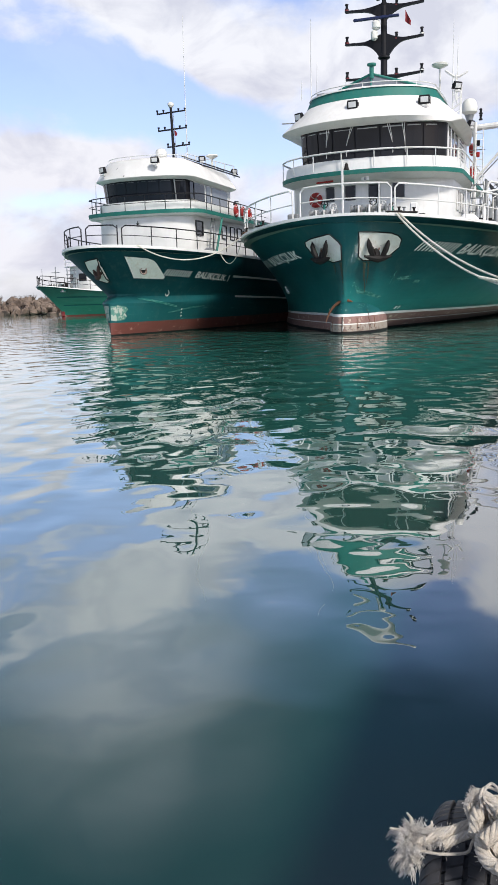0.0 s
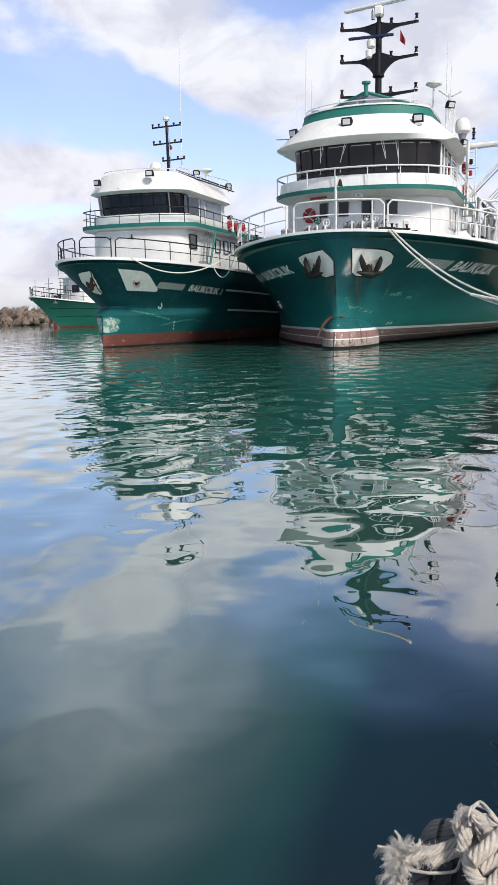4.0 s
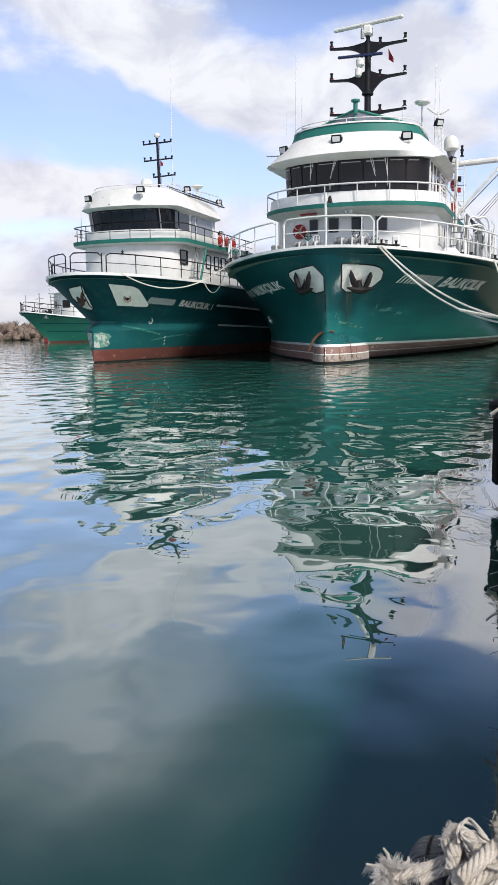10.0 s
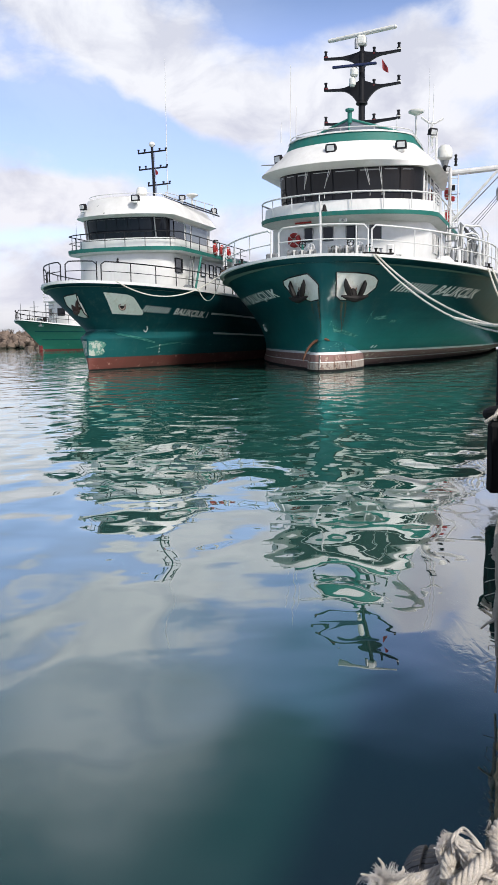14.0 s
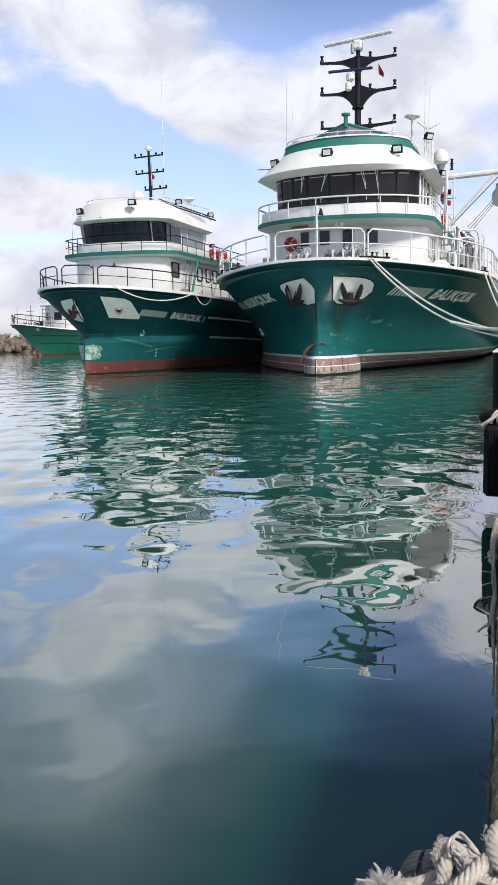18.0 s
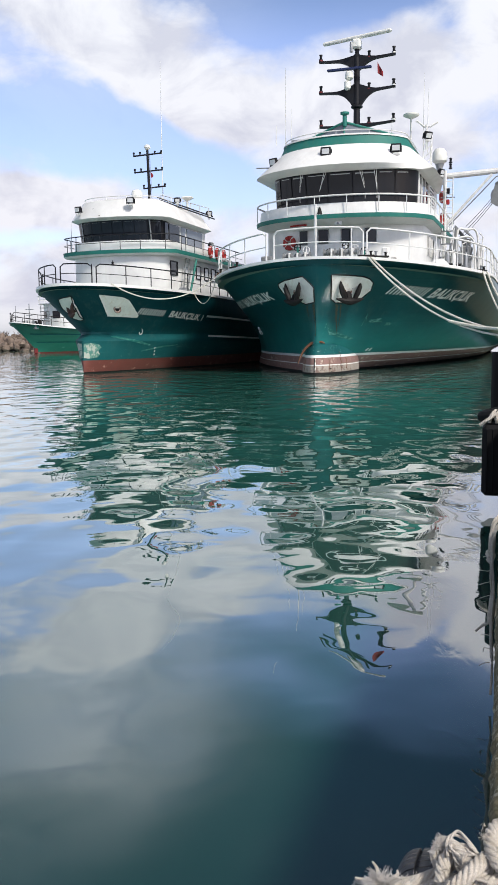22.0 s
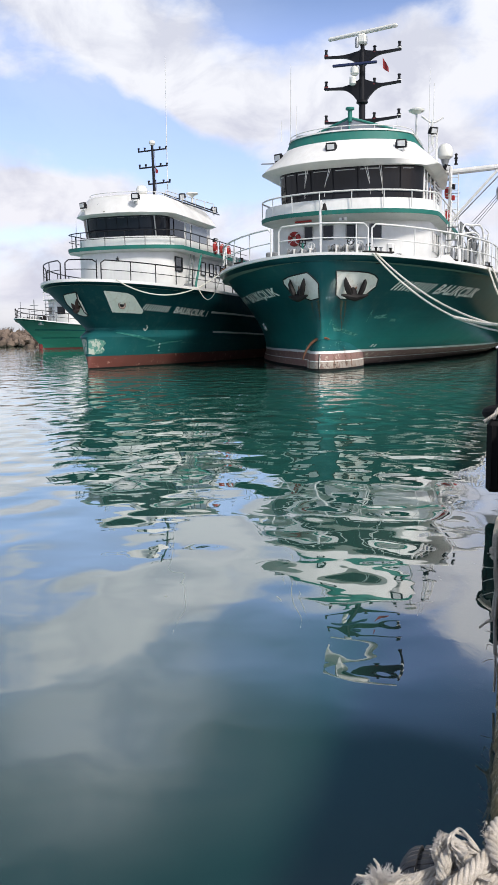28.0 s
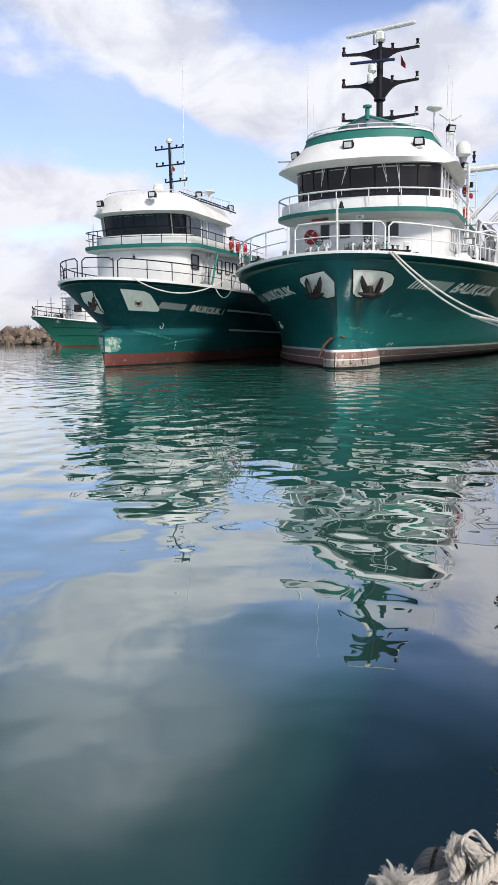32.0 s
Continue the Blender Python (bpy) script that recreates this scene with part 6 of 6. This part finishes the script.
def breakwater():
    wall = thing("breakwater", "breakwater of brown quarry rocks with dry grass", "breakwater", kind="structure")
    core = Geo()
    core.prism([Vector(q) for q in ((-140, 118, -1.5), (-24, 108, -1.5), (-24, 122, -1.5), (-140, 134, -1.5))], [Vector(q) for q in ((-140, 122, 1.8), (-28.5, 112.5, 1.5), (-28.5, 117, 1.5), (-140, 130, 1.8))])
    part("rubble_core", core, RUBBLE_SHADE, wall, "rubble core coloured dark for the shade between rocks")
    meshes = [rock_mesh(k, "rock") for k in range(7)]
    rng = random.Random(4)
    for i in range(290):
        u = rng.random() ** 1.6
        x = -25.5 - 30 * u
        row = rng.random()
        y = 108.5 + 10 * (-24 - x) / 116 + row * 4.6
        z = 0.0 + row * 1.75 - max(0, (x + 29) * 0.30)
        size = rng.uniform(0.8, 1.6)
        ob = new("rock", meshes[i % 7])
        ob.parent = wall
        ob.matrix_basis = pose(x, y, z, rng.uniform(0, 360), rng.uniform(0, 360), rng.uniform(0, 360)) @ Matrix.Diagonal((size * 1.35, size, size * 0.80, 1))
    g = Geo()
    for i in range(500):
        x = -27.5 - 40 * rng.random() ** 1.5
        y = 113.5 + 10 * (-24 - x) / 116 + rng.uniform(-0.8, 1.5)
        h = rng.uniform(0.2, 0.7) * (0.5 + noise.noise(Vector((x * 0.3, 0, 0))) * 0.9 + 0.35)
        lean = Vector((rng.uniform(-0.3, 0.3), rng.uniform(-0.3, 0.3), 1)) * max(h, 0.15)
        p = Vector((x, y, 1.7))
        w = Vector((0.03, 0.0, 0))
        g.put([p - w, p + w, p + lean * 0.6 + w * 0.7, p + lean], [(0, 1, 2), (0, 2, 3)])
    twigs = Geo()
    for i in range(26):
        x = -28.5 - 16 * rng.random()
        base = Vector((x, 113.8 + 10 * (-24 - x) / 116 + rng.uniform(-0.5, 1.0), 1.7))
        for k in range(9):
            d = Vector((rng.uniform(-0.7, 0.7), rng.uniform(-0.4, 0.4), 1)).normalized() * rng.uniform(0.4, 1.1)
            mid = base + d * 0.5 + Vector((rng.uniform(-0.1, 0.1), 0, 0))
            twigs.tube([base, mid, base + d], [0.03, 0.02, 0.008], 4)
            twigs.tube([mid, mid + Vector((rng.uniform(-0.4, 0.4), 0.1, rng.uniform(0.2, 0.5)))], [0.015, 0.006], 4)
    part("bare_bushes", twigs, TWIG, wall, "leafless grey-brown bushes", 0)["kind"] = "stuff"
    part("dry_grass", g, GRASS, wall, "tufts of dry pale grass", 0)["kind"] = "stuff"


breakwater()

# ---- quay ----
QUAY_POSE = pose(0.03, 0.0, 0, 0, 0, -16.8)


def build_quay():
    g = Geo()
    cols = [-8 + 0.12 * i for i in range(66)] + [0.0 + 0.024 * i for i in range(330)] + [8.0 + 0.12 * i for i in range(60)] + [15.2 + 2.0 * i for i in range(60)]
    grid = []
    for y in cols:
        k = min(max((y - 1.10) / 0.22, 0.0), 1.0)
        face = -0.029 * k * k * (3 - 2 * k)

        def wob(z):
            return face + 0.002 * noise.noise(Vector((y * 9.1, z * 9, 0.3))) + 0.003 * noise.noise(Vector((y * 2.3, z * 2, 2.0))) + 0.003 * noise.noise(Vector((y * 24, z * 21, 5.0))) + 0.005 * noise.noise(Vector((y * 60, z * 55, 8.0)))
        grid.append([Vector((wob(z) + 0.010, y, z)) for z in [-1.5, -0.2] + [0.033 * k for k in range(22)]] + [Vector((wob(0.74) + 0.008, y, 0.738)), Vector((wob(0.76) - 0.004, y, 0.765)), Vector((wob(0.79) + 0.006, y, 0.786))] + [Vector((q + face, y, 0.795 + 0.005 * noise.noise(Vector((y * 21, q * 24, 1))) + 0.006 * noise.noise(Vector((y * 57, q * 60, 4))))) for q in (0.02, 0.04, 0.06, 0.08, 0.11, 0.15)] + [Vector((0.5, y, 0.80)), Vector((14, y, 0.82)), Vector((14, y, -1.5))])
    g.rows(grid, loop=True)
    return solo("quay", g, QUAY, "mossy weathered concrete quay wall", "quay", QUAY_POSE, kind="structure", smooth=60)


build_quay()


def quay_thing(name, label, category, x, y, z):
    return thing(name, label, category, QUAY_POSE @ pose(x, y, z))


def tyre():
    """A car tyre hung flat on the quay face, its axle across the face."""
    t = quay_thing("fender_tyre", "worn black car tyre hung on the quay wall", "tyre", -0.103, 1.30, 0.42)
    R, W = 0.30, 0.176
    g = Geo()
    prof = [(-W * 0.42, 0.17), (-W * 0.50, 0.20), (-W * 0.50, 0.245), (-W * 0.485, 0.268), (-W * 0.455, 0.284), (-W * 0.41, R - 0.006)]
    grooves = (-0.046, -0.012, 0.022, 0.052)
    tread = [(-W * 0.36, R - 0.001)]
    for c in grooves:
        tread += [(c - 0.0042, R), (c - 0.0034, R - 0.009), (c + 0.0034, R - 0.009), (c + 0.0042, R)]
    tread += [(W * 0.36, R - 0.001)]
    full = prof + tread + [(-a, b) for a, b in prof[::-1]]
    k = 1200
    grid = []
    for i in range(k):
        a = 2 * math.pi * i / k
        ring = []
        for j, (px_, r) in enumerate(full):
            cut = 0.005 if (i % 15 in (0, 1) and r >= 0.283 and abs(px_) > 0.014) else 0.0
            cut += 1.9 * px_ * px_
            skew = abs(px_) * 1.3
            ring.append(Vector((px_, math.cos(a + skew) * (r - cut), math.sin(a + skew) * (r - cut))))
        grid.append(ring)
    grid.append(grid[0])
    g.rows(grid)
    part("tread", g, TYRE, t, "grey-black tread with grooves", 25)
    return t


tyre()


def rope_tangle():
    """The knotted hawser end that lashes the tyre to the quay."""
    k = quay_thing("rope_tangle", "frayed pale hawser knotted round a tyre", "rope", 0.010, -0.006, -0.014)
    runs = (
        ("lashing", 0.0080, [(-0.200, 1.224, 0.752), (-0.178, 1.232, 0.758), (-0.158, 1.243, 0.763), (-0.126, 1.260, 0.772), (-0.098, 1.272, 0.785), (-0.075, 1.280, 0.795)]),
        ("lashing", 0.0070, [(-0.196, 1.234, 0.752), (-0.172, 1.246, 0.758), (-0.150, 1.255, 0.762), (-0.120, 1.268, 0.772), (-0.090, 1.275, 0.790)]),
        ("lashing", 0.0070, [(-0.160, 1.226, 0.752), (-0.140, 1.238, 0.760), (-0.112, 1.246, 0.772), (-0.090, 1.240, 0.785)]),
        ("hawser", 0.0110, [(-0.112, 1.215, 0.785), (-0.108, 1.248, 0.805), (-0.085, 1.268, 0.812), (-0.062, 1.250, 0.808), (-0.078, 1.219, 0.800), (-0.100, 1.200, 0.790), (-0.092, 1.172, 0.780), (-0.070, 1.160, 0.775)]),
        ("hawser", 0.0115, [(-0.098, 1.180, 0.800), (-0.070, 1.205, 0.818), (-0.052, 1.229, 0.826), (-0.030, 1.250, 0.830), (0.002, 1.272, 0.830), (0.05, 1.29, 0.812)]),
        ("hawser", 0.0110, [(-0.085, 1.190, 0.782), (-0.059, 1.206, 0.796), (-0.035, 1.214, 0.805), (-0.004, 1.230, 0.806), (0.05, 1.245, 0.812)]),
        ("hawser", 0.0120, [(0.03, 1.30, 0.815), (-0.010, 1.297, 0.845), (-0.031, 1.288, 0.85), (-0.040, 1.255, 0.845), (-0.030, 1.222, 0.835), (0.0, 1.212, 0.820), (0.04, 1.21, 0.812)]),
        ("hawser", 0.0105, [(-0.075, 1.150, 0.775), (-0.05, 1.175, 0.795), (-0.02, 1.185, 0.806), (0.04, 1.185, 0.812)]),
        ("hawser", 0.0100, [(-0.104, 1.262, 0.775), (-0.122, 1.262, 0.800), (-0.112, 1.270, 0.820), (-0.095, 1.255, 0.826), (-0.075, 1.235, 0.822)]),
        ("hawser", 0.0100, [(-0.060, 1.270, 0.790), (-0.045, 1.245, 0.806), (-0.055, 1.225, 0.812), (-0.075, 1.24, 0.815), (-0.085, 1.26, 0.80)]),
    )
    hair = random.Random(8)
    fluff = Geo()

    def fuzz(pts, r):
        """Short loose hairs all along a rope."""
        for p in smooth_line(pts, 30):
            for _ in range(2):
                d = Vector((hair.gauss(0, 1), hair.gauss(0, 1), hair.gauss(0, 1))).normalized()
                e = p + d * r * 0.95
                t_ = Vector((hair.gauss(0, 1), hair.gauss(0, 1), hair.gauss(0, 1))) * 0.0024
                fluff.tube([e, e + d * 0.0010 + t_ * 0.6, e + d * 0.0016 + t_ * 1.3], [0.00034, 0.0003, 0.0002], 3, cap=False)

    for name, r, pts in runs:
        part(name, strands(pts, r, 14.0, count=6, sides=5, fine=24), ROPE, k, "thick laid pale rope" if name == "hawser" else "greyish lashing strand", 60)
        fuzz(pts, r)
    part("rope_fuzz", fluff, FRAY, k, "fine fuzz on the worn rope", 60)["kind"] = "stuff"
    thin = (
        [(-0.103, 1.238, 0.820), (-0.106, 1.256, 0.832), (-0.098, 1.268, 0.838), (-0.080, 1.262, 0.838), (-0.070, 1.244, 0.838), (-0.055, 1.240, 0.828)],
        [(-0.100, 1.245, 0.822), (-0.100, 1.262, 0.836), (-0.090, 1.270, 0.844), (-0.076, 1.256, 0.842), (-0.062, 1.246, 0.832)],
        [(-0.194, 1.218, 0.741), (-0.175, 1.213, 0.745), (-0.157, 1.211, 0.748), (-0.124, 1.222, 0.750), (-0.117, 1.240, 0.756), (-0.108, 1.250, 0.775)],
        [(-0.110, 1.200, 0.770), (-0.095, 1.215, 0.790), (-0.070, 1.205, 0.812), (-0.040, 1.195, 0.816)],
    )
    for pts in thin:
        part("cord", Geo().tube(smooth_line(pts, 8), 0.0024, 6), ROPE, k, "thin pale cord")
    for j in range(7):
        a = j * 0.004
        coil = [(-0.088 + a + 0.012 * math.cos(q), 1.245 + 0.010 * math.sin(q), 0.815 + 0.018 * math.sin(q * 0.5 + j)) for q in [i * 0.55 for i in range(10)]]
        part("cord", Geo().tube(smooth_line(coil, 4), 0.0024, 5), ROPE, k)
    rng = random.Random(21)

    def fray(c, spread, count, length, r, fall=-0.12):
        """Locks of fibres: hairs that follow one bent line each, spreading towards their tips."""
        g = Geo()
        for _ in range(count // 22):
            p = Vector(c) + Vector((rng.gauss(0, spread[0]), rng.gauss(0, spread[1]), rng.gauss(0, spread[2])))
            d = Vector((rng.gauss(-0.6, 0.7), rng.gauss(0, 0.7), rng.gauss(0.2, 0.6))).normalized()
            spine = [p]
            for _ in range(5):
                d = (d + Vector((rng.gauss(0, 0.35), rng.gauss(0, 0.35), rng.gauss(fall, 0.35)))).normalized()
                p = p + d * length * rng.uniform(0.16, 0.32)
                spine.append(p)
            for _ in range(22):
                off = Vector((rng.gauss(0, 1), rng.gauss(0, 1), rng.gauss(0, 1))) * 0.0011
                stop = rng.randint(4, 6)
                g.tube([q + off * (0.6 + 0.55 * i) + Vector((rng.gauss(0, 1), rng.gauss(0, 1), rng.gauss(0, 1))) * 0.0004 for i, q in enumerate(spine[:stop])], r * rng.uniform(0.6, 1.2), 3)
        return g
    part("frayed_end", fray((-0.204, 1.234, 0.753), (0.011, 0.008, 0.005), 2000, 0.017, 0.00034), FRAY, k, "bushy frayed rope fibres", 60)["kind"] = "stuff"
    part("frayed_end", fray((-0.180, 1.238, 0.757), (0.013, 0.005, 0.004), 1500, 0.013, 0.00034), FRAY, k, "bushy frayed rope fibres", 60)["kind"] = "stuff"
    part("hanging_fibre", fray((-0.210, 1.222, 0.740), (0.007, 0.014, 0.009), 1100, 0.022, 0.00030, -0.5), FRAY, k, "long fibres hanging off the rope end", 60)["kind"] = "stuff"
    part("frayed_end", fray((-0.112, 1.268, 0.818), (0.0055, 0.0055, 0.0055), 800, 0.006, 0.0005), FRAY, k, "frayed rope tip", 60)["kind"] = "stuff"
    part("frayed_end", fray((-0.028, 1.262, 0.85), (0.012, 0.018, 0.006), 260, 0.006, 0.0004), ROPE, k, "fuzz on the hawser", 60)["kind"] = "stuff"
    part("loose_yarn", fray((-0.07, 1.225, 0.812), (0.03, 0.03, 0.010), 90, 0.016, 0.0004), ROPE, k, "loose yarns", 60)["kind"] = "stuff"
    for a, b in (((-0.212, 1.246, 0.760), (-0.222, 1.262, 0.775)), ((-0.222, 1.236, 0.752), (-0.246, 1.236, 0.760)), ((-0.186, 1.248, 0.760), (-0.182, 1.258, 0.770))):
        part("yarn_end", Geo().tube([a, Vector(a).lerp(Vector(b), 0.5) + Vector((0.004, 0, 0.003)), b], [0.0032, 0.0028, 0.0016], 6), ROPE, k)


rope_tangle()


def rubber_fender():
    f = quay_thing("quay_fender", "black rubber block fender roped to the quay wall", "fender", 0, 7.8, 0)
    part("block", Geo().box((-0.045, 0.0, 0.485), (0.30, 0.34, 0.63), 0.035), RUBBER, f, "ribbed black rubber block")
    for j in range(4):
        part("rib", Geo().box((-0.15 + j * 0.05, -0.172, 0.485), (0.012, 0.012, 0.56), 0.004), RUBBER, f)
    ring = [Vector((-0.09 + 0.10 * math.cos(a), 0.0 + 0.09 * math.sin(a), 0.88 + 0.02 * math.cos(a))) for a in [2 * math.pi * i / 20 for i in range(20)]]
    part("tyre_ring", Geo().tube(ring, 0.055, 10, closed=True), RUBBER, f, "small black tyre on top of the block")
    part("lashing", strands([(-0.215, -0.17, 0.80), (-0.15, -0.19, 0.85), (-0.06, -0.16, 0.91), (0.05, -0.1, 0.93)], 0.016, 12.0), ROPE_OLD, f, "weathered lashing rope")
    part("lashing", strands([(-0.20, -0.10, 0.80), (-0.12, -0.14, 0.87), (-0.05, -0.12, 0.90)], 0.014, 12.0), ROPE_OLD, f, "weathered lashing rope")
    wad = random.Random(17)
    for j in range(5):
        part("rope_wad", strands([(-0.14 + 0.05 * j + wad.uniform(-0.02, 0.02), -0.12, 0.82), (-0.12 + 0.04 * j, -0.15 + wad.uniform(-0.02, 0.02), 0.88), (-0.08 + 0.04 * j, -0.10, 0.92), (-0.05 + 0.04 * j, -0.04, 0.86)], 0.017, 12.0), ROPE_OLD, f, "wad of weathered rope")
    part("pile", Geo().tube([(0.0, 0.55, 0.40), (0.0, 0.55, 1.42)], 0.14, 14), RUBBER, f, "black fender pile behind the block")


rubber_fender()


def hanging_rope(y):
    h = quay_thing("hanging_rope", "grey weathered rope ends hanging down the quay wall", "rope", 0, y, 0)
    runs = (
        [(0.08, 0.10, 0.812), (-0.035, 0.06, 0.805), (-0.062, 0.02, 0.745), (-0.066, -0.02, 0.66), (-0.052, -0.01, 0.55), (-0.060, 0.0, 0.42), (-0.066, -0.02, 0.37), (-0.052, 0.01, 0.345), (-0.046, 0.02, 0.42), (-0.050, 0.03, 0.52)],
        [(0.08, 0.03, 0.812), (-0.040, 0.0, 0.800), (-0.055, -0.03, 0.72), (-0.058, -0.05, 0.62), (-0.050, -0.03, 0.50), (-0.058, -0.02, 0.41), (-0.054, -0.04, 0.30), (-0.050, -0.03, 0.20)],
        [(0.08, -0.06, 0.812), (-0.034, -0.07, 0.798), (-0.050, -0.08, 0.70), (-0.060, -0.08, 0.58), (-0.048, -0.07, 0.46), (-0.050, -0.06, 0.33), (-0.046, -0.08, 0.16), (-0.050, -0.07, 0.05)],
        [(0.08, -0.12, 0.812), (-0.036, -0.12, 0.796), (-0.054, -0.10, 0.66), (-0.046, -0.12, 0.52), (-0.052, -0.10, 0.38), (-0.044, -0.11, 0.22)],
    )
    for k, pts in enumerate(runs):
        part("strand", strands(pts, (0.0080, 0.0072, 0.0064, 0.0060)[k], 22.0, sides=5), ROPE_OLD, h)
    part("knot", strands([(-0.070, -0.03, 0.645), (-0.078, -0.01, 0.66), (-0.062, 0.0, 0.672), (-0.050, -0.03, 0.655), (-0.062, -0.06, 0.635), (-0.076, -0.04, 0.640)], 0.0078, 22.0, sides=5), ROPE_OLD, h)
    part("tail", strands([(-0.046, -0.02, 0.375), (-0.070, -0.03, 0.352), (-0.094, -0.03, 0.338), (-0.118, -0.04, 0.318)], 0.0052, 26.0, sides=4), ROPE_OLD, h)
    rng = random.Random(3)
    for k in range(9):
        z = 0.66 - 0.06 * k
        part("loose_yarn", Geo().tube(smooth_line([(-0.055, -0.03, z), (-0.070 - rng.uniform(0, 0.012), -0.03 + rng.uniform(-0.03, 0.03), z - 0.006), (-0.082 - rng.uniform(0, 0.03), rng.uniform(-0.08, 0.04), z - rng.uniform(0.0, 0.03))]), 0.0016, 4), ROPE_OLD, h)


hanging_rope(3.7)


# ---- mooring lines ----
def mooring(label, pts_list, r=0.032, name="mooring_line"):
    k = thing(name, label, "mooring rope", group="mooring lines")
    for pts in pts_list:
        part("rope", Geo().tube(smooth_line(pts, 10), r * 0.95, 8), ROPE_LINE, k)
    return k


M1, M2 = ship.matrix_basis, ship2.matrix_basis
BOLLARD_END = Vector((8.9, 28.0, 1.45))
bow = M1 @ HULL.along(2.15, -0.08, 0.02)
shoulder = M1 @ HULL.along(8.7, -0.08, 0.02)
one = sag(bow, BOLLARD_END, 0.72, 10)
two = sag(bow + Vector((0.12, 0, 0)), BOLLARD_END + Vector((0.1, 0, 0.12)), 0.60, 10)
line_1 = mooring("pair of pale mooring lines from the bow to the quay", [one, two], 0.038)
splice = [one[6] + Vector((-0.1, -0.1, 0.02)), one[7] + Vector((0, 0, 0.10)), one[8] + Vector((0, 0, 0.16)), one[10] + Vector((0, 0, 0.25))]
part("splice", Geo().tube(smooth_line(splice, 10), 0.058, 8), ROPE_LINE, line_1, "thicker spliced tail")
mooring("pair of pale lines hanging from the bow shoulder", [sag(shoulder, BOLLARD_END + Vector((0.2, 0, 0)), 0.5, 8), sag(shoulder + Vector((0.2, 0.1, 0)), BOLLARD_END + Vector((0.3, 0, 0.2)), 0.35, 8)], 0.040)
mooring("slack pale line between the two larger vessels", [sag(M2 @ HULL2.along(1.95, -0.05, 0.05), M1 @ HULL.along(-7.2, -0.08, 0.0), 0.80, 12)], 0.028)
mooring("slack pale line along the deck edge", [sag(M2 @ HULL2.along(7.2, -0.04, 0.05), M1 @ HULL.along(-8.5, -0.08, -0.1), 0.75, 10)], 0.022)


def motions():
    """The water drifts, the flag sways."""
    walk(water, [(0.0, pose(0, 0, 0)), (16.0, pose(2.2, -4.0, 0)), (32.0, pose(4.4, -8.0, 0))])
    base = flag.matrix_basis.copy()
    walk(flag, [(t, base @ pose(0, 0, 0, 0, 4 * math.sin(t * 1.7), 18 * math.sin(t * 2.3))) for t in [i * 0.5 for i in range(65)]])


motions()
